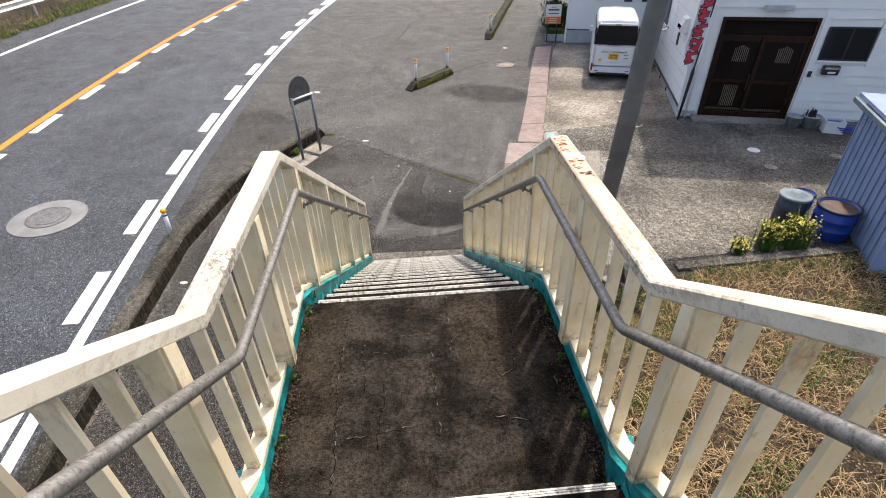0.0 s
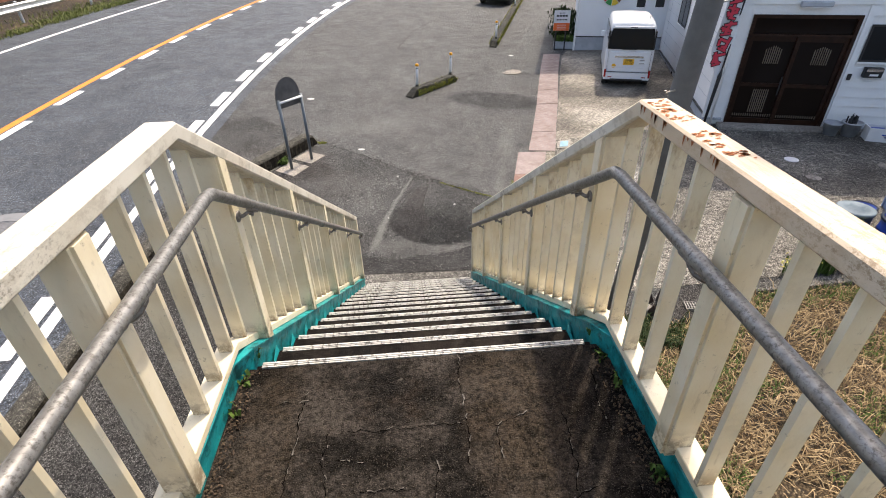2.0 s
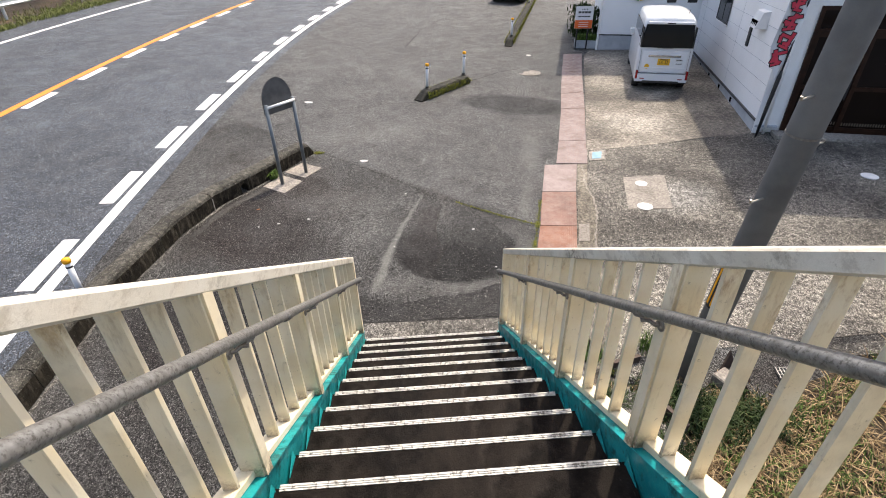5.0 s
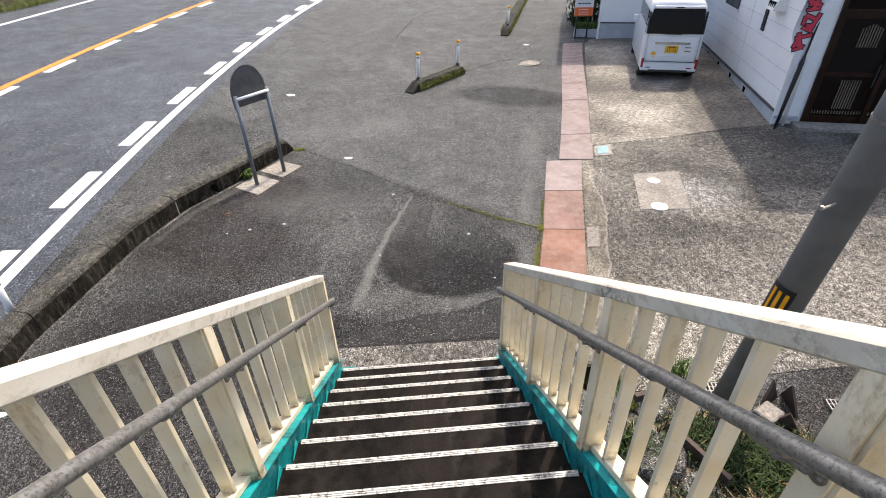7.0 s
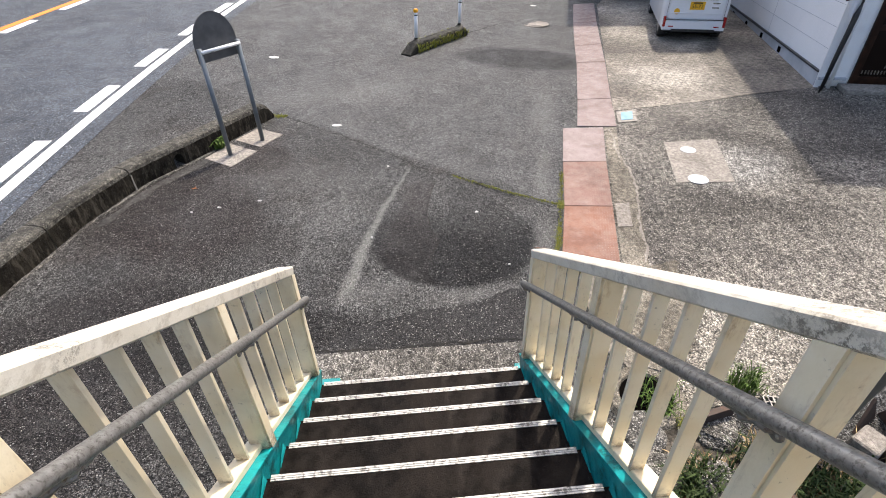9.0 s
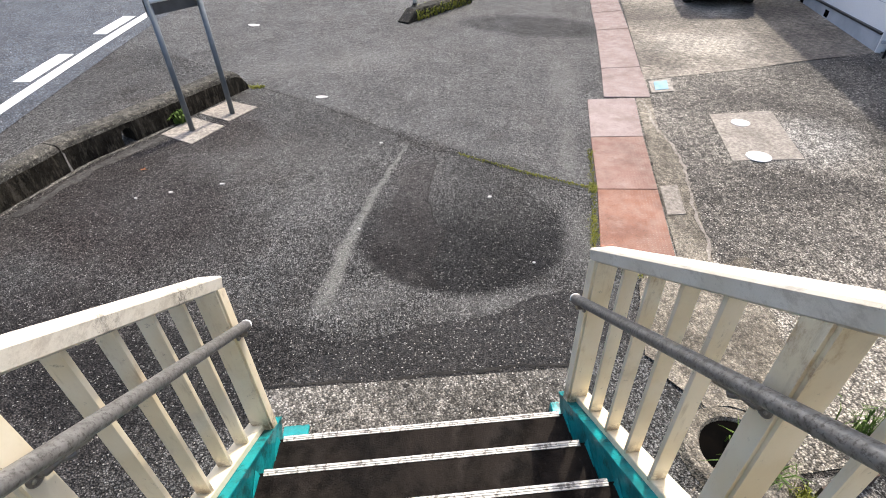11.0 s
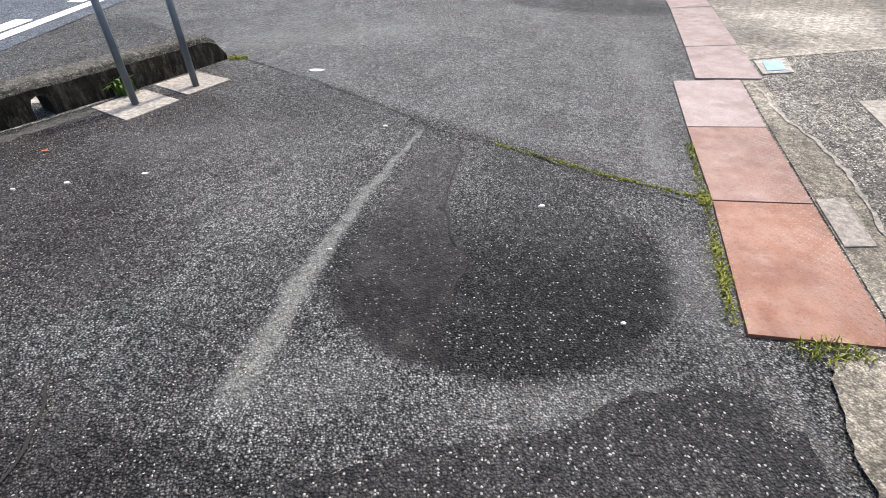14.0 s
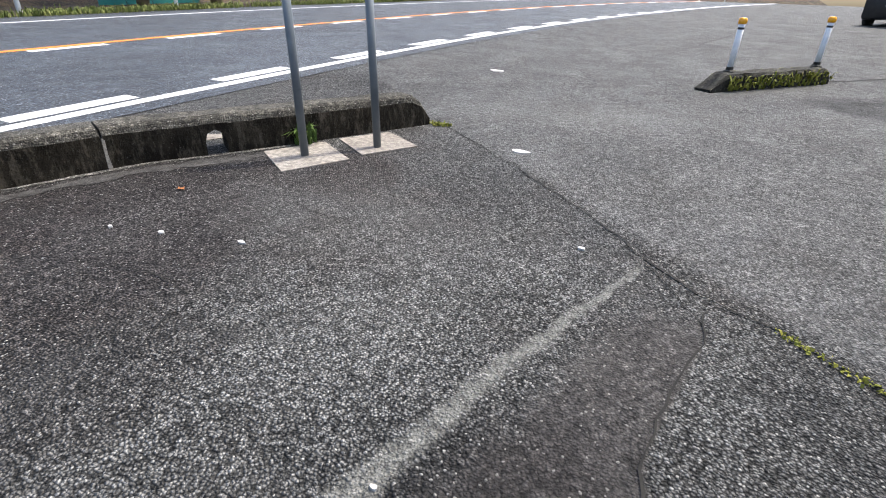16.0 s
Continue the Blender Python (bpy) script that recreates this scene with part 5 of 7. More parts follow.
bm.faces.new(rings_[0])
bm.faces.new(rings_[1][::-1])
for i in range(len(out)):
    j = (i + 1) % len(out)
    bm.faces.new((rings_[0][i], rings_[0][j], rings_[1][j], rings_[1][i]))
part("panel", bm, M_SIGN, sign, "dark grey round-topped panel")
q0, q1 = [mid - sb1 + ax * a + Vector((0, 0, 1.60 - mid.z)) + nrm * 0.033 for a in (-half, half)]
part("crossbar", tube(bmesh.new(), [q0, q1], 0.022, 10), M_DELIN, sign, "white crossbar", True)


def delineator(x, y, base, height, lean=(0, 0)):
    root = thing("delineator", (x, y, base), "white flexible post with an amber reflector on top", "delineator post", "delineator posts")
    lx, ly = lean
    part("foot", lathe(bmesh.new(), [(0.075, 0.0), (0.07, 0.02), (0.045, 0.035), (0.042, 0.07)], 18), M_KERB, root)
    part("tube", tube(bmesh.new(), [(0, 0, 0.03), (lx * 0.5, ly * 0.5, height * 0.5), (lx, ly, height - 0.06)], 0.036, 16), M_DELIN, root, "", True)
    part("band", tube(bmesh.new(), [(lx * 0.9, ly * 0.9, height - 0.12), (lx * 0.95, ly * 0.95, height - 0.095)], 0.0375, 16), M_INK, root)
    h = lathe(bmesh.new(), [(0.02, 0.0), (0.046, 0.012), (0.05, 0.04), (0.044, 0.068), (0.02, 0.08)], 16)
    c = part("reflector", h, M_AMBER, root, "amber reflector head", True)
    c.matrix_basis = pose(lx, ly, height - 0.065)


def kerb_island(p, q, width, height, weeds, seed, label):
    root = thing("kerb_island", (0, 0, 0), label, "kerb island", "kerb islands in the lot", "structure")
    L = math.hypot(q[0] - p[0], q[1] - p[1])
    tx, ty = (q[0] - p[0]) / L, (q[1] - p[1]) / L
    n = max(2, round(L / 0.62))
    for i in range(n):
        bm, rows = bmesh.new(), []
        for k in range(9):
            s_ = L * i / n + 0.006 + (L / n - 0.012) * k / 8
            f = 1.0
            if i == 0:
                f = min(1.0, 0.15 + s_ / 0.30)
            if i == n - 1:
                f = min(1.0, 0.3 + (L - s_) / 0.12)
            row = []
            for o, h in ((-0.5, -0.02), (-0.5, 0.8), (-0.4, 1.0), (0.4, 1.0), (0.5, 0.8), (0.5, -0.02)):
                x, y = p[0] + tx * s_ - ty * o * width, p[1] + ty * s_ + tx * o * width
                w = noise.noise((x * 7, y * 7, h * 4 + seed)) * 0.018
                row.append(bm.verts.new((x + w, y, ground_z(x, y) + (h * height * f if h > 0 else h) + w)))
            rows.append(row)
        for a, b in zip(rows, rows[1:]):
            for j in range(5):
                bm.faces.new((a[j], a[j + 1], b[j + 1], b[j]))
        bm.faces.new(rows[0])
        bm.faces.new(rows[-1][::-1])
        part("kerb_block", bm, M_ISLAND, root)

    def place(r):
        s_, side = r.uniform(0.25, L), r.choice((-1, 1, 1)) * -1
        o = side * (width * 0.5 + r.uniform(0.0, 0.05))
        x, y = p[0] + tx * s_ - ty * o, p[1] + ty * s_ + tx * o
        return x, y, ground_z(x, y) + r.uniform(0, height * 0.7)
    stuff("island_weeds", blades(weeds, place, 0.09, 0.02, 0.3, seed), M_MOSS, "small yellow-green weeds clinging to the kerb island", "weeds")


kerb_island((0.07, 8.46), (1.50, 10.10), 0.24, 0.20, 420, 21, "short mossy concrete kerb island with two posts")
kerb_island((3.42, 14.3), (6.9, 25.6), 0.26, 0.20, 1500, 22, "long mossy concrete kerb island with weeds")
delineator(0.33, 8.86, ground_z(0.33, 8.86) + 0.19, 0.62, (0.02, 0.0))
delineator(1.40, 10.08, ground_z(1.40, 10.08) + 0.19, 0.62, (0.02, 0.0))
delineator(3.66, 14.95, ground_z(3.66, 14.95) + 0.19, 0.62)
delineator(5.95, 22.5, ground_z(5.95, 22.5) + 0.19, 0.62)
delineator(-4.24, 1.03, ground_z(-4.24, 1.03), 0.56, (0.0, 0.02))

# ---- the utility pole ----
PX, PY = 2.613, -0.614
pole = thing("utility_pole", pose(PX, PY, 0.0) @ pose(0, 0, 0, 5.7, 0.7, 0) @ pose(0, 0, ground_z(PX, PY) - 0.35), "grey concrete utility pole, leaning slightly, with step bolts", "utility pole")
part("shaft", tube(bmesh.new(), [(0, 0, 0), (0, 0, 4.5), (0, 0, 10.5)], [0.118, 0.110, 0.090], 28), M_POLE, pole, "", True)


def shell(r, a0, a1, z0, z1):
    """A curved sheet round the pole between two bearings."""
    bm, cols_ = bmesh.new(), []
    n = max(2, int(abs(a1 - a0) / 8))
    for k in range(n + 1):
        a = radians(a0 + (a1 - a0) * k / n)
        cols_.append([bm.verts.new((q * math.cos(a), q * math.sin(a), z)) for q, z in ((r, z0), (r, z1), (r - 0.004, z1), (r - 0.004, z0))])
    for c0, c1 in zip(cols_, cols_[1:]):
        for k in range(4):
            bm.faces.new((c0[k], c1[k], c1[(k + 1) % 4], c0[(k + 1) % 4]))
    bm.faces.new(cols_[0])
    bm.faces.new(cols_[-1][::-1])
    return bm


guard_ = part("guard_wrap", shell(0.1215, 140, 236, 1.36, 1.86), M_INK, pole, "black wrap of the warning guard")
for a in (164, 188, 212):
    part("yellow_stripe", shell(0.1235, a, a + 12, 1.39, 1.82), M_AMBER, guard_, "yellow warning stripe")
for z, a in ((2.55, 200), (3.35, 205), (4.1, 20), (2.95, 15), (4.9, 200), (5.7, 20)):
    d = Vector((math.cos(radians(a)), math.sin(radians(a)), 0))
    part("step_bolt", tube(bmesh.new(), [d * 0.09 + Vector((0, 0, z)), d * 0.25 + Vector((0, 0, z)), d * 0.255 + Vector((0, 0, z + 0.025))], 0.009, 8), M_SCREW, pole)
part("band", lathe(bmesh.new(), [(0.1135, 3.05), (0.1155, 3.05), (0.1155, 3.065), (0.1135, 3.065)], 28), M_STRAP, pole, "thin steel band")

# ---- the houses ----
TURN = -17.0
HO = Vector((7.0, 5.45, 0.22))
MH = pose(*HO, 0, 0, TURN)


def house_wall(root, x0, y0, z0, x1, y1, z1, material, name="wall"):
    return part(name, boxed(x0, y0, z0, x1, y1, z1), material, root)


def window_unit(root, x0, x1, z0, z1, y, name="window", normal="y"):
    """A recessed sliding window: frame, two panes. Faces -y, or -x."""
    def b(a0, b0, c0, a1, b1, c1):
        return boxed(a0, b0, c0, a1, b1, c1) if normal == "y" else boxed(b0, a0, c0, b1, a1, c1)
    f = part(name, b(x0, y - 0.025, z0, x1, y - 0.010, z0 + 0.04), M_BLACK, root, "dark framed sliding window")
    part("frame_rail", b(x0, y - 0.025, z1 - 0.04, x1, y - 0.010, z1), M_BLACK, f)
    for a in (x0, (x0 + x1) / 2 - 0.02, x1 - 0.04):
        part("frame_stile", b(a, y - 0.024, z0 + 0.04, a + 0.04, y - 0.010, z1 - 0.04), M_BLACK, f)
    part("pane", b(x0 + 0.04, y - 0.016, z0 + 0.04, x1 - 0.04, y - 0.012, z1 - 0.04), M_GLASS, f, "dark glass pane")
    part("sill", b(x0 - 0.03, y - 0.05, z0 - 0.04, x1 + 0.03, y - 0.008, z0), M_SIDING, f)


# the shop house with the dark entrance: local x along its front, y back along its side
shop = thing("shop_house", MH, "low white house with lapped siding and a dark entrance", "house")
DX0, DX1, DZ1 = 0.46, 2.51, 2.42
house_wall(shop, 0.0, 0.06, -0.6, 0.16, 7.4, 5.9, M_WALL)
house_wall(shop, 0.16, 0.06, DZ1, 9.0, 0.18, 5.9, M_SIDING)
house_wall(shop, 0.16, 0.06, -0.6, DX0, 0.18, DZ1, M_SIDING)
house_wall(shop, DX1, 0.06, -0.6, 9.0, 0.18, DZ1, M_SIDING)
house_wall(shop, 8.86, 0.18, -0.6, 9.0, 7.4, 5.9, M_WALL)
house_wall(shop, 0.16, 7.26, -0.6, 8.86, 7.4, 5.9, M_WALL)
# siding boards lap over one another; they stop at the openings
BH = 0.205
board_x = [(-0.012, DX0 - 0.06), (DX1 + 0.06, 9.0)]
z = 0.16
while z < 5.7:
    for x0, x1 in (board_x if z < DZ1 else [(-0.012, 9.0)]):
        spans = [(x0, x1)]
        if x0 > 2 and z + BH > 1.48 and z < 2.28:
            spans = [(x0, 2.70), (3.76, x1)]
        for a, b in spans:
            bm = bmesh.new()
            v = [bm.verts.new(c) for c in ((a, 0.030, z), (b, 0.030, z), (b, 0.046, z + BH), (a, 0.046, z + BH), (a, 0.0585, z), (b, 0.0585, z), (b, 0.0585, z + BH), (a, 0.0585, z + BH))]
            for f in ((0, 1, 2, 3), (7, 6, 5, 4), (0, 4, 5, 1), (3, 2, 6, 7), (0, 3, 7, 4), (1, 5, 6, 2)):
                bm.faces.new([v[k] for k in f])
            part("siding_board", bm, M_SIDING, shop)
    z += BH
part("corner_trim", boxed(-0.045, 0.0, -0.05, 0.03, 0.028, 5.8, bevel=0.004), M_SIDING, shop)
part("down_pipe", tube(bmesh.new(), [(0.16, -0.03, -0.1), (0.16, -0.03, 2.9)], 0.028, 12), M_SIDING, shop, "", True)
part("base_ledge", boxed(DX1 + 0.06, -0.02, 0.10, 9.0, 0.058, 0.145), M_SKIRT, shop)
part("base_ledge", boxed(-0.03, -0.03, 0.16, DX0 - 0.08, 0.028, 0.20), M_SKIRT, shop)
part("side_plinth", boxed(-0.035, 0.06, -0.6, -0.002, 7.2, 0.26), M_SKIRT, shop, "grey concrete plinth")
part("plinth_drip", boxed(-0.05, 0.06, 0.26, -0.002, 7.2, 0.285), M_BLACK, shop)
for y in (1.9, 3.1, 4.3, 5.5):
    part("vent_slot", boxed(-0.039, y, 0.10, -0.036, y + 0.16, 0.21), M_DARK, shop)
for y in (2.95, 6.7):
    part("panel_seam", boxed(-0.004, y, 0.30, -0.002, y + 0.007, 5.8), M_SKIRT, shop)
for zz in (0.62, 0.95, 1.28, 1.61, 1.94, 2.27, 2.60):
    part("panel_seam", boxed(-0.005, 0.06, zz, -0.002, 7.2, zz + 0.005), M_SKIRT, shop)
# the entrance
part("step", boxed(0.30, -0.34, -0.30, DX1 + 0.12, 0.018, 0.105, bevel=0.012), M_CONC, shop, "pale concrete entrance step")
door = part("entrance_door", boxed(DX0, 0.02, 0.015, DX0 + 0.07, 0.16, DZ1), M_WOOD, shop, "dark brown sliding lattice door")
part("jamb", boxed(DX1 - 0.07, 0.02, 0.015, DX1, 0.16, DZ1), M_WOOD, door)
part("head", boxed(DX0 + 0.07, 0.02, DZ1 - 0.07, DX1 - 0.07, 0.16, DZ1), M_WOOD, door)
part("sill", boxed(DX0 + 0.07, 0.02, 0.015, DX1 - 0.07, 0.16, 0.055), M_WOOD, door)
part("transom_bar", boxed(DX0 + 0.07, 0.03, 1.98, DX1 - 0.07, 0.15, 2.04), M_WOOD, door)
part("transom_pane", boxed(DX0 + 0.07, 0.09, 2.04, DX1 - 0.07, 0.10, DZ1 - 0.07), M_DOORGLASS, door, "dark transom glass")
dm = (DX0 + DX1) / 2
for a, b, y in ((DX0 + 0.07, dm + 0.04, 0.105), (dm - 0.04, DX1 - 0.07, 0.065)):
    for x0, z0, x1, z1 in ((a, 0.056, a + 0.08, 1.979), (b - 0.08, 0.056, b, 1.979), (a + 0.08, 0.056, b - 0.08, 0.20), (a + 0.08, 1.88, b - 0.08, 1.979), (a + 0.08, 0.92, b - 0.08, 1.00)):
        part("leaf_rail", boxed(x0, y, z0, x1, y + 0.035, z1), M_WOOD, door)
    part("leaf_pane", boxed(a + 0.08, y + 0.022, 0.20, b - 0.08, y + 0.028, 1.88), M_DOORGLASS, door, "smoked glass pane")
    w = b - a - 0.16
    for i in range(18):
        x = a + 0.10 + (w - 0.04) * i / 17
        part("lattice_bar", boxed(x - 0.006, y - 0.004, 0.24, x + 0.006, y + 0.016, 0.30), M_SLAT, door)
    x0 = a + 0.12 + (0.30 if y < 0.09 else 0.28)
    for i in range(8):
        x = x0 + i * 0.042
        part("lattice_bar", boxed(x - 0.007, y - 0.004, 1.42, x + 0.007, y + 0.016, 1.80 - abs(i - 3.5) * 0.02), M_SLAT, door)
        if y > 0.09:
            part("lattice_bar", boxed(x - 0.007, y - 0.004, 0.34, x + 0.007, y + 0.016, 0.86), M_SLAT, door)
part("door_pull", boxed(dm - 0.10, 0.055, 0.75, dm - 0.07, 0.064, 1.15), M_BLACK, door)
window_unit(shop, 2.72, 3.73, 1.52, 2.25, 0.045)
mailb = part("letter_box", boxed(2.88, -0.10, 1.22, 3.22, 0.028, 1.42, bevel=0.012), M_BLACK, shop, "black wall letter box")
part("flap", boxed(2.90, -0.108, 1.35, 3.20, -0.101, 1.40), M_CHROME, mailb)
part("name_plate", boxed(2.98, -0.106, 1.26, 3.14, -0.101, 1.30), M_SIGNWHITE, mailb)
part("door_bell", boxed(2.63, 0.005, 1.14, 2.71, 0.028, 1.27, bevel=0.006), M_BLACK, shop, "black intercom")
lampb = part("wall_lamp", boxed(1.25, -0.07, 2.58, 1.85, 0.0285, 2.68, bevel=0.015), M_SKIRT, shop, "long flat entrance lamp")
part("diffuser", boxed(1.28, -0.066, 2.565, 1.82, 0.0, 2.579), M_SIGNWHITE, lampb)
window_unit(shop, 4.0, 5.2, 1.50, 2.35, -0.002, normal="x")
part("slot_window", boxed(-0.030, 1.95, 1.36, -0.003, 2.10, 1.80), M_BLACK, shop, "narrow dark slot window")
hood = bmesh.new()
v = [hood.verts.new(c) for c in ((-0.002, 1.10, 1.85), (-0.002, 1.62, 1.85), (-0.002, 1.62, 2.18), (-0.002, 1.10, 2.18), (-0.22, 1.14, 1.85), (-0.22, 1.58, 1.85), (-0.12, 1.58, 2.16), (-0.12, 1.14, 2.16))]
for f in ((4, 5, 6, 7), (0, 4, 7, 3), (1, 2, 6, 5), (3, 7, 6, 2), (0, 1, 5, 4), (0, 3, 2, 1)):
    hood.faces.new([v[k] for k in f])
hd = part("vent_hood", hood, M_SIGNWHITE, shop, "cream extractor hood")
for i in range(4):
    part("louvre", boxed(-0.205, 1.19 + i * 0.1, 1.90, -0.165, 1.22 + i * 0.1, 2.0), M_DARK, hd)
# roof with eaves
bm = bmesh.new()
e = 0.15
v = [bm.verts.new(c) for c in ((-e, -e - 0.1, 5.88), (9.2, -e - 0.1, 5.88), (9.2, 7.55, 5.88), (-e, 7.55, 5.88), (-e, -e - 0.1, 6.02), (9.2, -e - 0.1, 6.02), (9.2, 7.55, 6.02), (-e, 7.55, 6.02), (2.5, 3.6, 7.0), (6.5, 3.6, 7.0))]
for f in ((0, 3, 2, 1), (0, 1, 5, 4), (1, 2, 6, 5), (2, 3, 7, 6), (3, 0, 4, 7), (4, 5, 9, 8), (5, 6, 9), (6, 7, 8, 9), (7, 4, 8)):
    bm.faces.new([v[k] for k in f])
part("roof", bm, M_TILE, shop, "dark tiled hip roof")

# the house behind the driveway
back = thing("back_house", MH, "white rendered house with small dark windows", "house")
BY = 7.55
house_wall(back, -2.95, BY, -0.6, 6.0, BY + 0.16, 5.2, M_WALL)
house_wall(back, -2.95, BY + 0.16, -0.6, -2.79, BY + 7, 5.2, M_WALL)
house_wall(back, 5.84, BY + 0.16, -0.6, 6.0, BY + 7, 5.2, M_WALL)
house_wall(back, -2.79, BY + 6.84, -0.6, 5.84, BY + 7, 5.2, M_WALL)
part("plinth", boxed(-2.97, BY - 0.03, -0.6, 0.0, BY - 0.002, 0.62), M_SKIRT, back, "grey plinth")
part("plinth_cap", boxed(-2.98, BY - 0.045, 0.62, 0.0, BY - 0.002, 0.65), M_BLACK, back)
for x in (-1.02, -0.40):
    part("small_window", boxed(x, BY - 0.02, 1.62, x + 0.28, BY - 0.003, 2.30), M_BLACK, back, "narrow dark window")
part("down_pipe", tube(bmesh.new(), [(-3.0, BY - 0.06, -0.2), (-3.0, BY - 0.06, 5.0)], 0.035, 10), M_SIDING, back)
part("roof", boxed(-3.4, BY - 0.5, 5.2, 6.4, BY + 7.4, 5.45), M_TILE, back, "flat dark roof")
disc = thing("round_sign", MH @ pose(-1.86, BY - 0.035, 2.0, 90, 0, 0), "round wall sign with red, yellow and green fields", "wall sign")
part("disc", lathe(bmesh.new(), [(0.36, 0.0), (0.36, 0.025), (0.34, 0.03), (0.02, 0.03)], 36), M_SIGNWHITE, disc)
cols = [plain("sign_red", (0.6, 0.05, 0.03), (0.66, 0.07, 0.04)), plain("sign_green", (0.03, 0.25, 0.06), (0.05, 0.3, 0.08)), plain("sign_yellow", (0.75, 0.5, 0.03), (0.8, 0.55, 0.05)), plain("sign_brown", (0.18, 0.07, 0.03), (0.22, 0.09, 0.04))]
for i in range(8):
    bm = bmesh.new()
    pts = [(0.07 * math.cos(a), 0.07 * math.sin(a)) for a in (i * 0.785, i * 0.785 + 0.7)] + [(0.33 * math.cos(a), 0.33 * math.sin(a)) for a in (i * 0.785 + 0.72, i * 0.785 + 0.36, i * 0.785)]
    bm.faces.new([bm.verts.new((x, y, 0.0335)) for x, y in pts])
    part("field", bm, cols[i % 4], disc)

# banner flag on a pole at the shop's corner
flag = thing("banner_flag", pose(6.88, 5.22, ground_z(6.88, 5.22), 0, 0, TURN), "white upright banner with red lettering on a dark pole", "banner flag")
part("pole", tube(bmesh.new(), [(0, 0, 0), (0.10, 0.02, 1.5), (0.20, 0.04, 3.3)], 0.017, 10), M_BLACK, flag, "", True)
bm, rows = bmesh.new(), []
for i in range(15):
    zz = 1.15 + i * 0.15
    wd = 0.34 if i > 3 else 0.10 + i * 0.07
    px = 0.20 * zz / 3.3
    rows.append([bm.verts.new((px + 0.02 - wd * j / 4, 0.02 + 0.04 * math.sin(j * 1.3 + i * 0.7) * (1 if i < 10 else 0.6), zz)) for j in range(5)])
for a, b in zip(rows, rows[1:]):
    for j in range(4):
        bm.faces.new((a[j], a[j + 1], b[j + 1], b[j]))
cloth = part("cloth", bm, M_CLOTH, flag, "white cloth, crumpled at the foot", True)
rng = random.Random(12)
for i in range(5):
    zz = 1.56 + i * 0.31
    px = 0.20 * zz / 3.3 - 0.15
    bars = [(rng.uniform(-0.03, 0.03), rng.uniform(0.05, 0.10), rng.uniform(0.09, 0.135), 0.024), (rng.uniform(-0.04, 0.04), rng.uniform(-0.06, 0.0), rng.uniform(0.06, 0.13), 0.026), (rng.uniform(-0.09, 0.09), rng.uniform(-0.02, 0.02), 0.027, 0.135), (rng.choice((-0.09, 0.09)), rng.uniform(-0.09, 0.02), 0.024, rng.uniform(0.04, 0.08)), (rng.uniform(-0.05, 0.05), -0.115, rng.uniform(0.04, 0.11), 0.020)]
    for k, (ox, oz, w, h) in enumerate(bars):
        turn = rng.uniform(-22, 22)
        for nm, g_, y, m in (("stroke_outline", 0.016, -0.026, M_INK), ("stroke", 0.0, -0.030 - 0.0005 * k, M_REDINK)):
            st = part(nm, boxed(-w - g_, -0.0015, -h - g_, w + g_, 0.0, h + g_), m, cloth)
            st.matrix_basis = pose(px + ox, y, zz + oz, 0, turn, 0)
part("furled_cloth", tube(bmesh.new(), [(0.01, 0, 0.05), (0.04, 0.01, 0.6), (0.08, 0.02, 1.2), (0.09, 0.02, 1.32)], [0.026, 0.034, 0.04, 0.02], 10), M_BLACK, flag, "dark sleeve round the lower pole", True)
part("head_band", boxed(-0.16, -0.036, 3.02, 0.22, -0.032, 3.24), M_INK, cloth, "black heading band")

# ---- the van ----
VM = pose(6.36, 8.66, ground_z(6.36, 8.66) + 0.02, 0, 0, -19) @ Matrix.Diagonal((0.88, 1, 0.95, 1))
van = thing("minivan", VM, "boxy white minivan parked with its rear to the lot", "van")
W = 0.7375


def loft(sections):
    """Sections of (y, half width low, half width high, z low, z belt, z top)."""
    bm, rows = bmesh.new(), []
    for y, w0, w1, z0, zb, z1 in sections:
        pts = [(w0 * 0.94, z0), (w0, z0 + 0.06), (w0, zb), (w0 * 0.3 + w1 * 0.7, zb + (z1 - zb) * 0.55), (w1, z1 - 0.10), (w1 - 0.05, z1 - 0.03), (w1 - 0.14, z1), (0, z1 + 0.015)]
        full = pts + [(-a, b) for a, b in pts[-2::-1]]
        rows.append([bm.verts.new((a, y, b)) for a, b in full])
    n = len(rows[0])
    for a, b in zip(rows, rows[1:]):
        for j in range(n):
            bm.faces.new((a[j], a[(j + 1) % n], b[(j + 1) % n], b[j]))
    bm.faces.new(rows[0])
    bm.faces.new(rows[-1][::-1])
    return bm


part("body", loft([(0.02, 0.70, 0.60, 0.24, 1.0, 1.74), (0.07, W, 0.655, 0.22, 1.02, 1.82), (0.5, W, 0.665, 0.20, 1.02, 1.85), (1.6, W, 0.665, 0.20, 1.02, 1.86), (2.3, W, 0.65, 0.20, 1.02, 1.82), (2.65, W, 0.60, 0.20, 1.0, 1.55), (2.95, W, 0.62, 0.20, 0.95, 1.12), (3.30, 0.70, 0.60, 0.22, 0.80, 0.98), (3.38, 0.62, 0.52, 0.28, 0.7, 0.88)]), M_VAN, van, "white painted body", True)
rg = bmesh.new()
v = [rg.verts.new(c) for c in ((-0.70, -0.012, 1.10), (0.70, -0.012, 1.10), (0.62, 0.004, 1.665), (-0.62, 0.004, 1.665), (-0.735, 0.16, 1.11), (0.735, 0.16, 1.11), (0.665, 0.18, 1.62), (-0.665, 0.18, 1.62))]
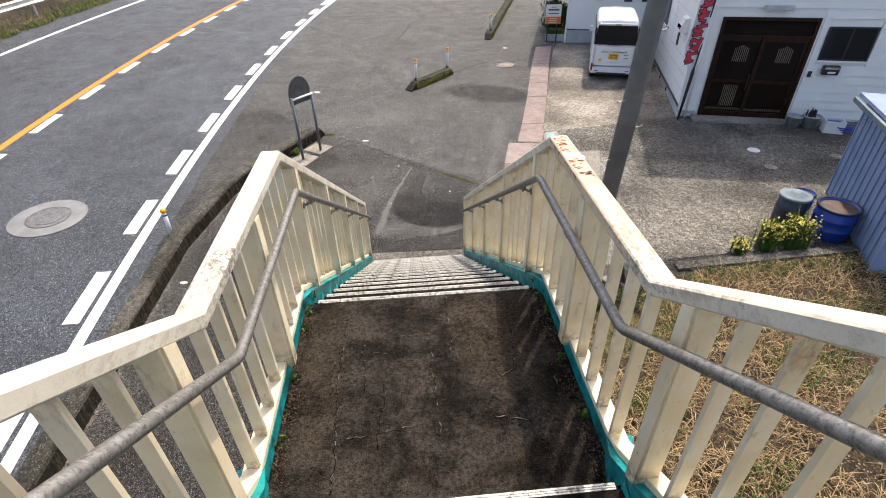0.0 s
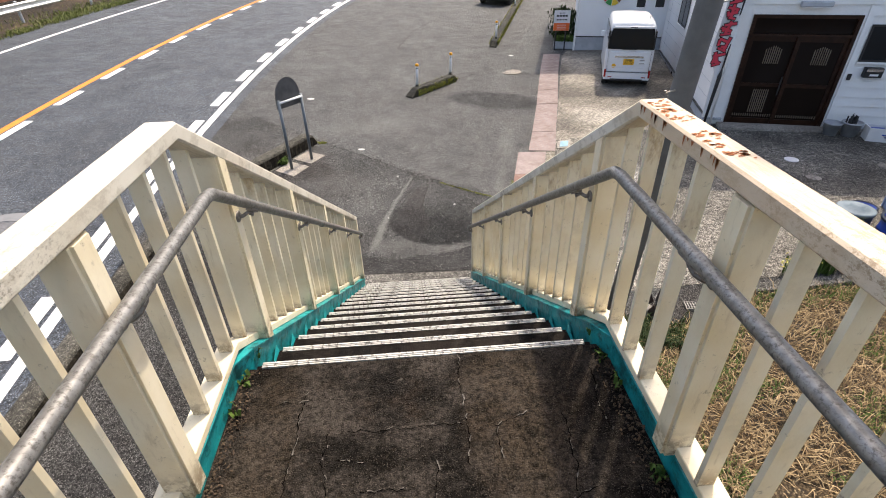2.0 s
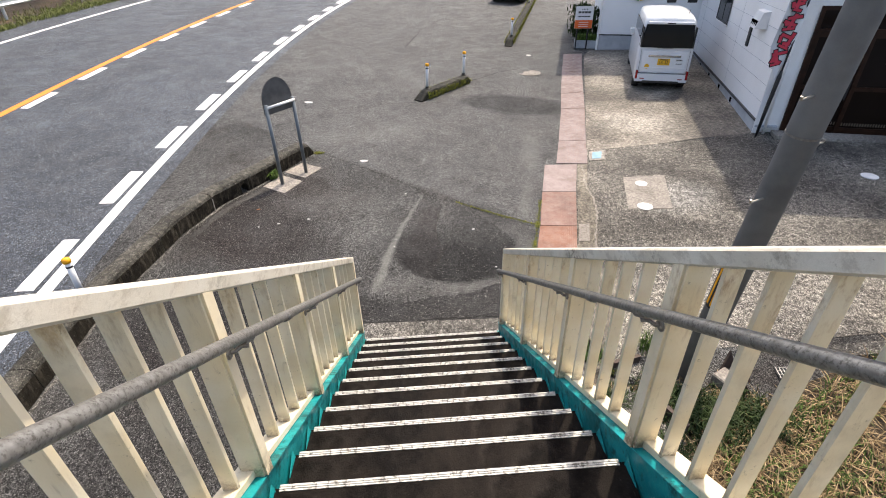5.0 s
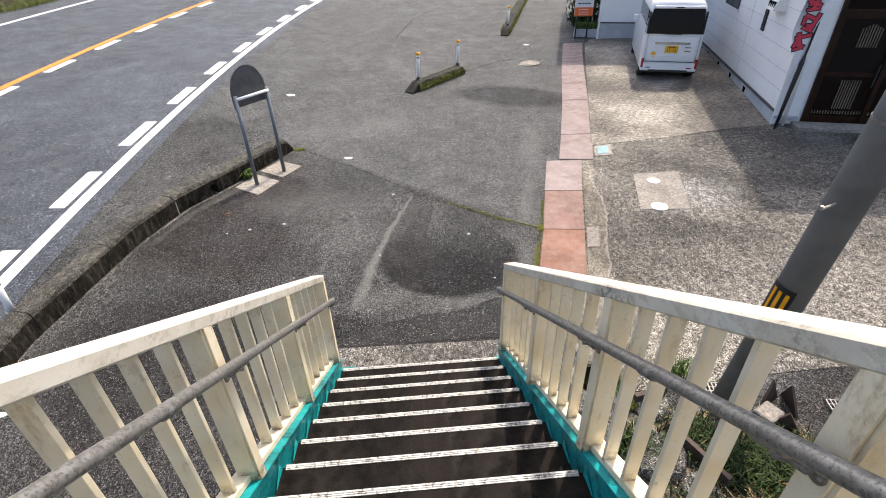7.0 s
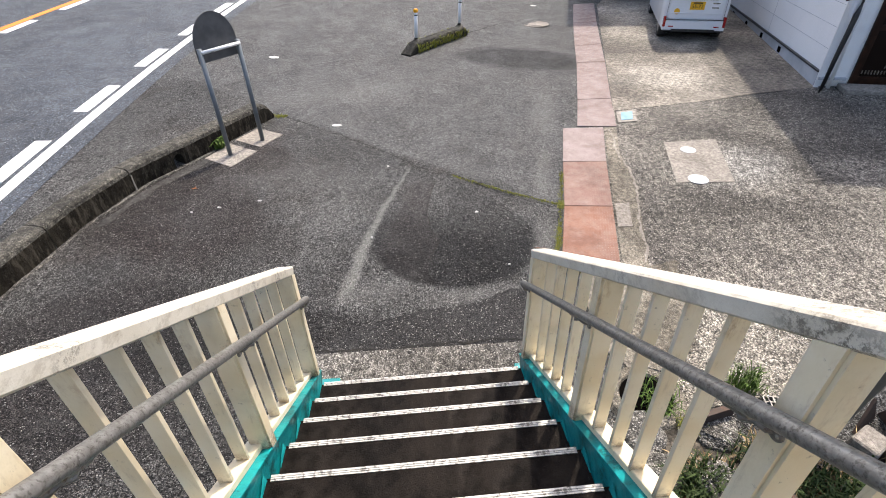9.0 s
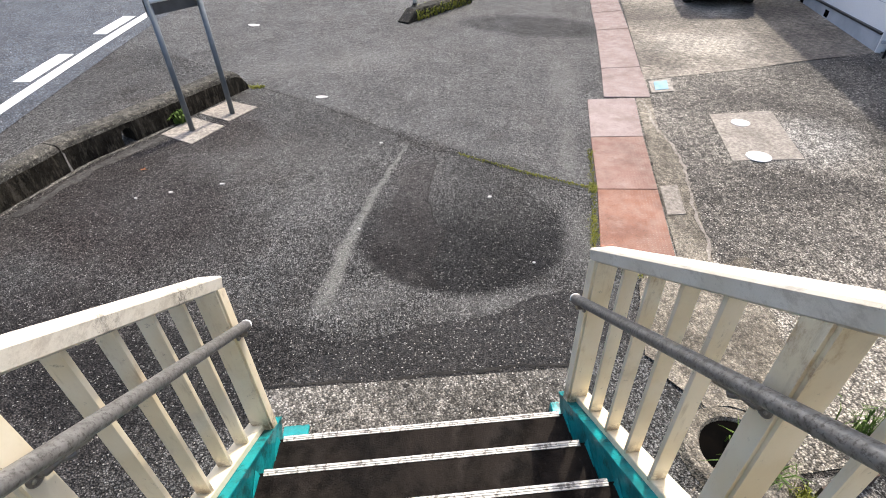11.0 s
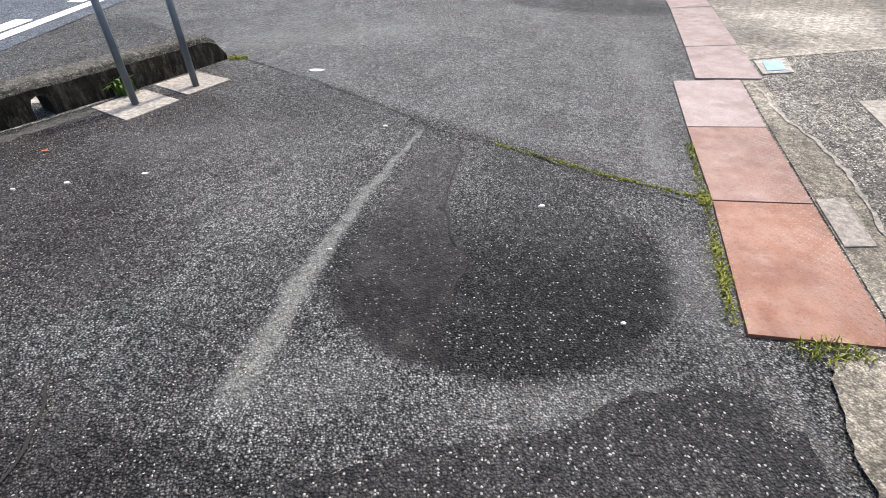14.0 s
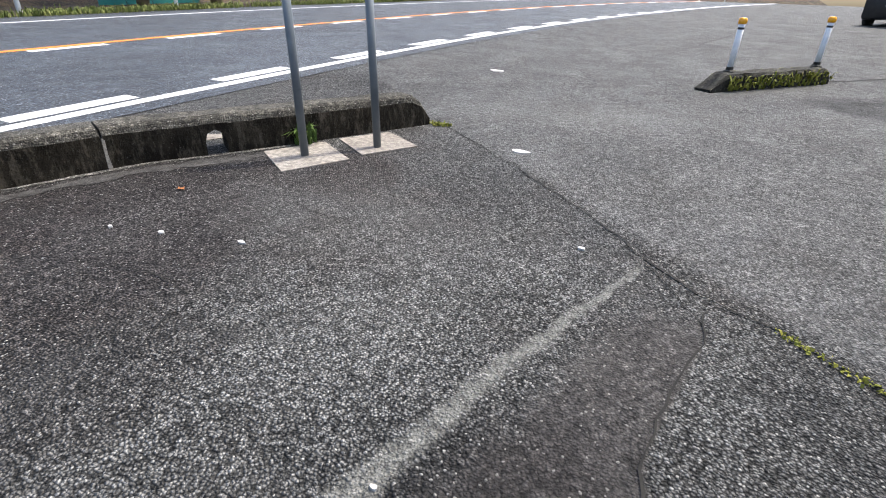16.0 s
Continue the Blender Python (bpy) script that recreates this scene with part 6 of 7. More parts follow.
for f in ((0, 1, 2, 3), (7, 6, 5, 4), (0, 4, 5, 1), (1, 5, 6, 2), (2, 6, 7, 3), (3, 7, 4, 0)):
    rg.faces.new([v[k] for k in f])
part("rear_window", rg, M_GLASS, van, "dark tinted rear window")
part("rear_spoiler", boxed(-0.60, -0.045, 1.67, 0.60, 0.14, 1.73, bevel=0.012), M_VAN, van)
part("stop_lamp", boxed(-0.10, -0.050, 1.685, 0.10, -0.046, 1.71), M_INK, van)
tg = part("tailgate", boxed(-0.63, -0.004, 0.46, 0.63, 0.03, 1.04, bevel=0.02), M_VAN, van, "white tailgate")
part("trim_bar", boxed(-0.44, -0.020, 0.86, 0.44, -0.005, 0.92, bevel=0.006), M_CHROME, tg, "chrome grip bar")
np_ = part("number_plate", boxed(-0.165, -0.014, 0.66, 0.165, -0.005, 0.825), M_YELLOW, tg, "yellow number plate")
letters("55-32", 0.11, M_INK, np_, pose(0.0, -0.0155, 0.725, 90, 0, 0))
part("plate_bar", boxed(-0.10, -0.0155, 0.785, 0.10, -0.0142, 0.81), M_INK, np_)
for x0, z0 in ((0.33, 0.78), (0.33, 0.69)):
    part("badge", boxed(x0, -0.010, z0, x0 + 0.16, -0.0045, z0 + 0.025), M_CHROME, tg)
stk = part("sticker", lathe(bmesh.new(), [(0.065, 0.0), (0.065, 0.003)], 18), M_YELLOW, tg, "round yellow and green sticker")
stk.matrix_basis = pose(-0.44, -0.0045, 0.62, 90, 0, 0)
bp = part("rear_bumper", boxed(-0.72, -0.055, 0.21, 0.72, 0.10, 0.45, bevel=0.03), M_VAN, van, "white rear bumper")
part("bumper_inset", boxed(-0.5, -0.059, 0.20, 0.5, -0.054, 0.26), M_BLACK, bp)
for sx in (-1, 1):
    part("tail_lamp", boxed(sx * 0.685 - 0.03, -0.065, 0.30, sx * 0.685 + 0.03, 0.02, 0.52, bevel=0.01), M_RED, van, "upright red tail lamp")
    part("mirror", boxed(sx * 0.80 - 0.07, 2.30, 1.02, sx * 0.80 + 0.07, 2.40, 1.20, bevel=0.02), M_VAN, van)
    part("side_window", boxed(sx * 0.70 - 0.012, 0.30, 1.08, sx * 0.70 + 0.012, 2.25, 1.60), M_GLASS, van, "dark side window")
    for y in (0.48, 2.85):
        wl = part("wheel", tube(bmesh.new(), [(sx * 0.56, y, 0.265), (sx * 0.73, y, 0.265)], 0.275, 24), M_TYRE, van, "black tyre", True)
        part("rim", tube(bmesh.new(), [(sx * 0.72, y, 0.265), (sx * 0.737, y, 0.265)], 0.175, 20), M_CHROME, wl)
for x0 in (-0.655, 0.649):
    part("tailgate_seam", boxed(x0, -0.0065, 0.46, x0 + 0.006, -0.0015, 1.08), M_INK, tg)
part("tailgate_seam", boxed(-0.655, -0.056, 0.452, 0.655, -0.030, 0.459), M_INK, tg)
part("tailgate_crease", boxed(-0.60, -0.014, 0.575, 0.60, -0.003, 0.600, bevel=0.005), M_VAN, tg)
part("lower_trim", boxed(-0.70, -0.061, 0.205, 0.70, -0.050, 0.235), M_BLACK, bp, "black lower bumper edge")
for sx in (-1, 1):
    part("reflector", boxed(sx * 0.52 - 0.06, -0.060, 0.30, sx * 0.52 + 0.06, -0.0555, 0.325), M_RED, bp)
    part("pillar_trim", boxed(sx * 0.69 - 0.018, -0.020, 1.10, sx * 0.69 + 0.018, 0.10, 1.60, bevel=0.006), M_BLACK, van, "black pillar trim")
part("wiper", boxed(-0.25, -0.028, 1.09, 0.18, -0.014, 1.105), M_INK, van)
part("antenna", tube(bmesh.new(), [(0.45, 0.35, 1.84), (0.45, 0.20, 2.0)], 0.005, 6), M_INK, van)
part("underbody", boxed(-0.62, 0.12, 0.14, 0.62, 3.2, 0.24), M_DARK, van)

# a dark car far across the lot
fx, fy = 4.9, 23.6
fcar = thing("parked_car", pose(fx, fy, ground_z(fx, fy) + 0.02, 0, 0, -30), "dark parked car at the far end of the lot", "car")
part("body", loft([(0.02, 0.76, 0.55, 0.22, 0.85, 1.25), (0.4, 0.83, 0.6, 0.2, 0.9, 1.42), (2.0, 0.83, 0.6, 0.2, 0.9, 1.45), (2.9, 0.83, 0.62, 0.2, 0.88, 1.0), (3.9, 0.78, 0.6, 0.25, 0.75, 0.85)]), M_BLACK, fcar, "black body", True)
part("rear_window", boxed(-0.5, -0.02, 0.95, 0.5, 0.06, 1.22), M_GLASS, fcar)
part("number_plate", boxed(-0.165, -0.03, 0.6, 0.165, 0.018, 0.76), M_SIGNWHITE, fcar)
for sx in (-1, 1):
    for y in (0.65, 3.1):
        part("wheel", tube(bmesh.new(), [(sx * 0.64, y, 0.28), (sx * 0.82, y, 0.28)], 0.3, 20), M_TYRE, fcar, "", True)

# ---- standing sign and planter at the driveway's far corner ----
ss = thing("standing_sign", pose(5.85, 13.75, ground_z(5.85, 13.75), 0, 0, -10), "white and orange shop sign on a dark stand", "shop sign")
part("stand", boxed(-0.20, -0.03, 0.0, -0.16, 0.03, 1.35), M_BLACK, ss)
part("stand", boxed(0.16, -0.03, 0.0, 0.20, 0.03, 1.35), M_BLACK, ss)
brd = part("board", boxed(-0.29, -0.05, 0.68, 0.29, -0.031, 1.36, bevel=0.004), M_SIGNWHITE, ss, "white board with an orange foot")
part("orange_field", boxed(-0.285, -0.054, 0.685, 0.285, -0.051, 0.94), M_ORANGE, brd)
for zz, w, h in ((1.27, 0.10, 0.012), (1.18, 0.21, 0.03), (1.05, 0.20, 0.018)):
    for k in range(4):
        part("lettering", boxed(-w + k * w / 2 + 0.008, -0.054, zz - h, -w + (k + 1) * w / 2 - 0.012, -0.051, zz + h), M_INK, brd)
for zz in (0.87, 0.80, 0.74):
    part("lettering", boxed(-0.16, -0.057, zz - 0.008, 0.16, -0.0545, zz + 0.008), M_SIGNWHITE, brd)
pl = thing("planter", pose(6.15, 13.95, ground_z(6.15, 13.95), 0, 0, TURN), "long grey planter with green shrubs", "planter")
part("trough", boxed(-0.45, -0.18, 0.0, 0.45, 0.18, 0.26, bevel=0.012), M_SKIRT, pl)
part("foliage", blades(900, lambda r: (r.uniform(-0.42, 0.42), r.uniform(-0.16, 0.16), 0.24), 0.22, 0.025, 0.1, 33, 0.5), M_GRASS, pl, "bushy green leaves")
stuff("shrub", blades(2600, lambda r: (6.5 + r.gauss(0, 0.16), 15.6 + r.gauss(0, 0.35), ground_z(6.5, 15.6) + r.uniform(0, 1.0)), 0.20, 0.045, 0.2, 34, 0.7), M_WEED, "dark green shrub beside the driveway", "shrub")

# ---- blue shed, drums and flowers by the yard's edge ----
shed = thing("shed", pose(7.95, 1.33, 0.1, 0, 0, TURN - 7), "shed clad in faded blue ribbed metal sheet", "shed")
part("wall", boxed(0.02, -2.6, -0.3, 0.06, 0.0, 1.9), M_SHED, shed)
part("wall", boxed(0.06, -0.04, -0.3, 2.6, 0.0, 1.9), M_SHED, shed)
part("wall", boxed(0.06, -2.6, -0.3, 2.6, -2.56, 1.9), M_SHED, shed)
part("wall", boxed(2.56, -2.56, -0.3, 2.6, -0.04, 1.9), M_SHED, shed)
for i in range(13):
    part("rib", boxed(0.0, -2.6 + i * 0.21, -0.3, 0.0185, -2.56 + i * 0.21, 1.9, bevel=0.004), M_SHED, shed)
part("roof", boxed(-0.10, -2.8, 1.9, 2.8, 0.12, 1.96), M_SHED, shed)
part("gutter", boxed(-0.16, -2.8, 1.80, -0.102, 0.12, 1.88), M_LID, shed, "pale blue gutter")


def drum(x, y, r, h, body, name, label, lidded):
    root = thing(name, (x, y, ground_z(x, y) + 0.008), label, "drum", "drums beside the shed")
    part("body", lathe(bmesh.new(), [(r * 0.90, 0.0), (r * 0.97, 0.03), (r, h * 0.32), (r * 1.03, h * 0.34), (r, h * 0.36), (r, h * 0.64), (r * 1.03, h * 0.66), (r, h * 0.68), (r * 0.98, h), (r * 0.90, h), (r * 0.90, h - 0.05), (0.02, h - 0.05)], 32), body, root, "", True)
    if lidded:
        part("lid", lathe(bmesh.new(), [(r * 1.06, h - 0.02), (r * 1.08, h + 0.015), (r * 0.95, h + 0.03), (r * 0.80, h + 0.02), (r * 0.72, h + 0.045), (r * 0.45, h + 0.05), (r * 0.40, h + 0.075), (0.02, h + 0.08)], 32), M_LID, root, "pale ribbed round lid", True)
    else:
        part("rim", lathe(bmesh.new(), [(r * 1.02, h - 0.03), (r * 1.06, h - 0.02), (r * 1.06, h + 0.012), (r * 0.93, h + 0.015), (r * 0.93, h - 0.03)], 32), M_NAVY, root, "dark clamp rim", True)
        part("contents", lathe(bmesh.new(), [(r * 0.89, h - 0.045), (r * 0.89, h - 0.03), (0.02, h - 0.022)], 28), M_BROWNLID, root, "brown rusty cover")


drum(6.42, 0.30, 0.23, 0.62, M_NAVY, "lidded_bin", "dark navy plastic bin with a pale ribbed lid", True)
drum(6.98, -0.02, 0.30, 0.55, M_BLUE, "blue_drum", "blue plastic drum with an open brown top", False)
drum(6.80, 0.55, 0.17, 0.50, M_BLUE, "blue_drum", "small blue plastic drum between the bins", False)


def flower_clump(x, y, n, r, h, seed):
    z = ground_z(x, y)
    stuff("flower_stems", blades(n * 8, lambda q: (x + q.gauss(0, r * 0.5), y + q.gauss(0, r * 0.4), z), h * 1.2, 0.012, 0.1, seed, 0.35), M_GRASS, "thin green stems of a flower clump", "flowers")
    stuff("yellow_flowers", blades(n * 7, lambda q: (x + q.gauss(0, r * 0.75), y + q.gauss(0, r * 0.5), z + h * q.uniform(0.45, 1.05)), 0.05, 0.035, 0.5, seed + 1, 0.9), M_FLOWER, "clump of small bright yellow flowers", "flowers")


flower_clump(5.75, -0.25, 32, 0.15, 0.48, 50)
flower_clump(6.22, -0.26, 44, 0.18, 0.50, 52)
flower_clump(5.25, -0.30, 12, 0.12, 0.28, 54)

# pots and clutter by the entrance
for x, y, r, h, m, lab in ((9.30, 4.32, 0.17, 0.27, M_GREYBIN, "grey plastic flower pot by the wall"), (9.62, 4.18, 0.19, 0.30, M_GREYBIN, "grey bucket with dark plant stalks")):
    p_ = thing("bucket", (x, y, ground_z(x, y) + 0.008), lab, "bucket", "buckets by the entrance")
    part("body", lathe(bmesh.new(), [(r * 0.72, 0.0), (r, h), (r * 1.08, h), (r * 1.08, h - 0.03), (r * 0.92, h - 0.035), (0.02, h - 0.04)], 24), m, p_, "", True)
    if r > 0.18:
        part("stalks", blades(25, lambda q: (q.gauss(0, 0.06), q.gauss(0, 0.06), h - 0.04), 0.22, 0.03, 0.1, 61, 0.4), M_BLACK, p_, "dark dead stalks")
cr = thing("crate", pose(9.95, 3.86, ground_z(9.95, 3.86) + 0.008, 0, 0, -25), "white tipped crate with a blue tub inside", "crate")
for a in ((-0.2, -0.16, 0.0, 0.2, -0.14, 0.28), (-0.2, 0.14, 0.0, 0.2, 0.16, 0.28), (-0.2, -0.14, 0.0, -0.18, 0.14, 0.28), (0.18, -0.14, 0.0, 0.2, 0.14, 0.28)):
    part("side", boxed(*a), M_SIGNWHITE, cr)
part("tub", boxed(-0.15, -0.11, 0.02, 0.15, 0.11, 0.24, bevel=0.02), M_BLUE, cr, "blue plastic tub")
hose = bmesh.new()
tube(hose, [(10.25 + 0.20 * math.cos(a * 0.5) * (1 + 0.02 * a), 3.70 + 0.14 * math.sin(a * 0.5), ground_z(10.25, 3.70) + 0.03 + 0.004 * a) for a in range(40)], 0.014, 8)
tagged(part("garden_hose", hose, M_BLUE, None, "", True), "coiled dark blue garden hose on the ground", "hose")

# ---- the grass bank, the pit and the weeds beside the stair ----
structure("grass_bank", drape([(1.15, -9), (16, -9), (16, -0.62), (4.6, -0.62), (3.4, -0.95), (2.6, -1.35), (1.15, -1.1)], 0.010, 0.5), M_EARTH, "bank of leaf-littered earth under dry grass", "ground")
structure("bank_edging", slab(bmesh.new(), [(4.1, -0.62), (16, -0.52), (16, -0.38), (4.1, -0.45)], -0.05, 0.06), M_STRIP, "low concrete edging along the grass", "edging")


def on_bank(r):
    while True:
        x, y = 1.25 + 9.5 * r.random() ** 1.3, r.uniform(-8.2, -0.66)
        if x < 4.6 and y > -1.35 + (x - 2.6) * 0.35:
            continue
        if noise.noise((x * 1.7, y * 1.7, 3)) < -0.38:
            continue
        return x, y, ground_z(x, y) + 0.012


stuff("dry_grass", blades(52000, on_bank, 0.20, 0.0085, 0.80, 70, 1.3), M_STRAW, "matted dry straw-coloured grass on the bank", "grass")
def green_spot(r):
    while True:
        x, y, z = on_bank(r)
        if noise.noise((x * 1.3 + 7, y * 1.3, 1)) > 0.12 or y > -1.0 and x > 4.2:
            return x, y, z


stuff("green_grass", blades(17000, green_spot, 0.15, 0.008, 0.40, 71, 0.9), M_GRASS, "green shoots among the dry grass", "grass")


CLUMPS = [(2.55, -1.18, 0.20, 0.30), (2.95, -1.25, 0.17, 0.18), (2.22, -0.86, 0.10, 0.12), (1.72, -0.92, 0.10, 0.10), (1.55, -2.4, 0.28, 0.22), (1.95, -1.5, 0.12, 0.08)]


def near_pit(r):
    while True:
        k = r.random()
        for cx, cy, sp, share in CLUMPS:
            if k < share:
                break
            k -= share
        x, y = r.gauss(cx, sp), r.gauss(cy, sp * 0.7)
        if x > 1.05 and math.hypot(x - PX, y - PY) > 0.25:
            return x, y, ground_z(x, y)


stuff("dark_weeds", blades(4600, near_pit, 0.20, 0.011, 0.35, 72, 0.9), M_WEED, "dark green weeds beside the stair and pole", "weeds")
stuff("pit_straw", blades(2600, lambda r: (lambda c: (c[0] + 0.06, c[1] + 0.05, c[2]))(near_pit(r)), 0.17, 0.008, 0.7, 73, 1.2), M_STRAW, "dry stalks among the weeds beside the pole", "weeds")
stuff("ochre_tuft", blades(150, lambda r: (1.83 + r.gauss(0, 0.035), -0.50 + r.gauss(0, 0.03), ground_z(1.83, -0.50) + 0.03), 0.09, 0.006, 0.3, 74, 0.7), M_MOSS, "ochre dry tuft between the stones", "weeds")
# round pit with a dark opening, rusty trough, grate
pit = thing("drain_pit", (1.66, -0.20, ground_z(1.66, -0.20) + 0.016), "round open drain pit with a rough concrete rim", "drain pit")
part("rim", lathe(bmesh.new(), [(0.30, -0.02), (0.275, 0.020), (0.235, 0.034), (0.205, 0.028), (0.19, 0.0)], 24), M_APRON, pit)
part("grass", blades(110, lambda r: (r.gauss(0.05, 0.07), r.gauss(-0.10, 0.07), 0.012), 0.19, 0.007, 0.45, 77, 1.0), M_GRASS, pit, "green grass hanging over the opening")
# no hole is cut: a flat disc paints the pit's inner darkness
part("black_disc", lathe(bmesh.new(), [(0.193, 0.006), (0.02, 0.0065)], 24), M_DARK, pit, "flat black disc standing for the opening")
tr = thing("steel_trough", (0, 0, 0), "rusty dark steel channel edging beside the pole", "steel channel")
for a, b in (((1.86, -0.50), (2.16, -0.44)), ((2.03, -0.80), (2.25, -1.32))):
    dx, dy = b[0] - a[0], b[1] - a[1]
    L = math.hypot(dx, dy)
    nx, ny = -dy / L * 0.02, dx / L * 0.02
    part("wall", slab(bmesh.new(), [(a[0] - nx, a[1] - ny), (b[0] - nx, b[1] - ny), (b[0] + nx, b[1] + ny), (a[0] + nx, a[1] + ny)], -0.02, 0.16), M_STEEL, tr)
structure("broken_concrete", ragged([(1.0, -1.9), (1.75, -1.75), (2.25, -1.2), (2.2, -0.7), (1.9, -0.5), (1.45, -0.42), (1.0, -0.3)], 0.013, 44, 0.03), M_RUBBLE, "stony earth and broken concrete beside the stair", "rubble")
for gx, gy in ((2.58, -0.40), (3.62, -0.74)):
    gr = thing("drain_grate", pose(gx, gy, ground_z(gx, gy) + 0.012, 0, 0, -12) @ Matrix.Diagonal((0.62, 0.75, 1, 1)), "small steel drain grate in the yard", "grate", "drain grates")
    for i in range(7):
        part("bar", boxed(-0.18 + i * 0.056, -0.10, 0.0, -0.165 + i * 0.056, 0.10, 0.02), M_GALV, gr)
    for i in range(4):
        part("cross_bar", boxed(-0.19, -0.105 + i * 0.066, 0.004, 0.19, -0.095 + i * 0.066, 0.018), M_GALV, gr)
tuft_at = ground_z(2.37, -0.25)
stuff("yard_tuft", blades(160, lambda r: (2.37 + r.gauss(0, 0.07), -0.22 + r.gauss(0, 0.04), tuft_at), 0.24, 0.007, 0.15, 75, 0.6), M_GRASS, "thin grass tuft growing at the yard's edge", "weeds")
blk = part("concrete_block", boxed(-0.10, -0.08, 0.0, 0.10, 0.08, 0.13, bevel=0.012), M_CONC)
blk.matrix_world = pose(2.90, -0.78, ground_z(2.90, -0.78) + 0.01, 0, 0, 25)
tagged(blk, "small pale concrete block beside the pole", "concrete block")
for i, (x, y, r) in enumerate(((1.50, -0.50, 0.17), (2.00, -0.52, 0.16), (1.55, -0.78, 0.15), (1.85, -1.0, 0.22), (2.2, -0.85, 0.13), (1.45, -1.15, 0.18), (2.6, -1.1, 0.14), (1.3, -0.55, 0.15), (1.62, -1.45, 0.2), (2.05, -1.35, 0.16), (1.25, -0.9, 0.12))):
    bm = bmesh.new()
    bmesh.ops.create_icosphere(bm, subdivisions=3, radius=r)
    for v in bm.verts:
        v.co *= 1 + 0.35 * noise.noise(v.co * 6 + Vector((i * 9, 0, 0)))
        v.co.z = max(-1.0, min(0.62 * r, v.co.z)) * 0.5
    bm.normal_update()
    ob = part("stone", bm, M_STRIP)
    ob.matrix_world = pose(x, y, ground_z(x, y) + r * 0.18, 0, 0, i * 50)
    tagged(ob, "rough grey stone lying beside the stair", "stone", "stones beside the stair")
for i, (x, y, a) in enumerate(((3.05, -0.62, 20), (3.22, -0.66, 80), (3.02, -0.86, 140))):
    bm = bmesh.new()
    v = [bm.verts.new(c) for c in ((-0.13, 0, 0), (0.13, 0.02, 0), (0.02, 0.05, 0.24), (-0.13, 0.02, 0), (0.13, 0.04, 0), (0.02, 0.07, 0.24))]
    for f in ((0, 1, 2), (5, 4, 3), (0, 3, 4, 1), (1, 4, 5, 2), (2, 5, 3, 0)):
        bm.faces.new([v[k] for k in f])
    ob = part("steel_offcut", bm, M_STEEL)
    ob.matrix_world = pose(x, y, ground_z(x, y), 0, 0, a)
    tagged(ob, "rusty triangular steel offcut leaning by the pole", "steel offcut", "steel offcuts")

# moss and tufts in the joints of the lot


def along_line(pts, spread):
    def f(r):
        i = r.randrange(len(pts) - 1)
        s_ = r.random()
        x = pts[i][0] + (pts[i + 1][0] - pts[i][0]) * s_ + r.gauss(0, spread)
        y = pts[i][1] + (pts[i + 1][1] - pts[i][1]) * s_ + r.gauss(0, spread)
        return x, y, ground_z(x, y) + 0.002
    return f


stuff("joint_moss", blades(420, along_line([(0.55, 3.31), (1.2, 2.86), (1.8, 2.52)], 0.014), 0.022, 0.012, 0.4, 80), M_MOSS, "yellow-green moss in an asphalt joint", "moss")
stuff("edge_tufts", blades(700, along_line([(1.44, 1.48), (1.52, 1.72), (1.545, 1.80), (1.60, 1.99), (1.63, 2.06), (1.75, 2.44), (1.79, 2.56), (1.75, 2.47), (1.80, 2.62), (1.92, 3.02), (2.00, 3.30)], 0.014), 0.045, 0.007, 0.4, 81), M_MOSS, "tufts of weed along the steel plates", "weeds")
stuff("edge_tufts", blades(130, along_line([(1.62, 1.30), (1.88, 1.25)], 0.03), 0.07, 0.006, 0.3, 82), M_MOSS, "grass tuft at the end of the plates", "weeds")
stuff("kerb_weed", blades(60, lambda r: (-2.62 + r.gauss(0, 0.035), 4.28 + r.gauss(0, 0.035), ground_z(-2.62, 4.28)), 0.20, 0.022, 0.25, 83, 0.8), M_GRASS, "leafy green weed growing at the kerb", "weeds")
stuff("kerb_weed", blades(160, lambda r: (-1.98 + r.gauss(0, 0.05), 5.36 + r.gauss(0, 0.03), ground_z(-1.98, 5.36)), 0.035, 0.012, 0.3, 84), M_MOSS, "moss at the kerb's end", "moss")
stuff("stair_weeds", blades(130, lambda r: (r.choice((-0.765, 0.765)) + r.gauss(0, 0.012), r.choice((-4.2, -4.6, -5.0, -3.9, -4.05)) + r.gauss(0, 0.02), LAND_Z - 0.004), 0.045, 0.014, 0.2, 85, 0.7), M_GRASS, "tiny weeds in the landing's edges", "weeds")
stuff("stair_litter", blades(1500, lambda r: (r.choice((-1, 1)) * (0.788 - abs(r.gauss(0, 0.035))), r.uniform(-5.4, -3.98), LAND_Z - 0.002), 0.018, 0.010, 0.85, 86, 0.6), plain("brown_litter", (0.05, 0.03, 0.018), (0.11, 0.075, 0.045), 40, 90, 0.95), "brown leaf litter along the landing's edges", "litter")

# ---- the far side of the road ----
structure("verge", arc_strip(115.2, 118.5, -40, 70, 0.02, 1.0, 3), M_EARTH, "earth verge beyond the road", "verge")


def on_verge(r):
    while True:
        x, y = on_arc(114.9 + abs(r.gauss(0, 0.7)), r.uniform(-12, 40))
        if noise.noise((x * 0.9, y * 0.9, 4)) > r.uniform(-0.5, 0.25):
            return x, y, ground_z(x, y) + 0.015


stuff("verge_grass", blades(15000, on_verge, 0.20, 0.022, 0.4, 90, 0.9), M_VERGE, "rough green grass along the far verge", "grass")
guard = thing("guard_rail", (0, 0, 0), "weathered steel guard rail along the far verge", "guard rail")


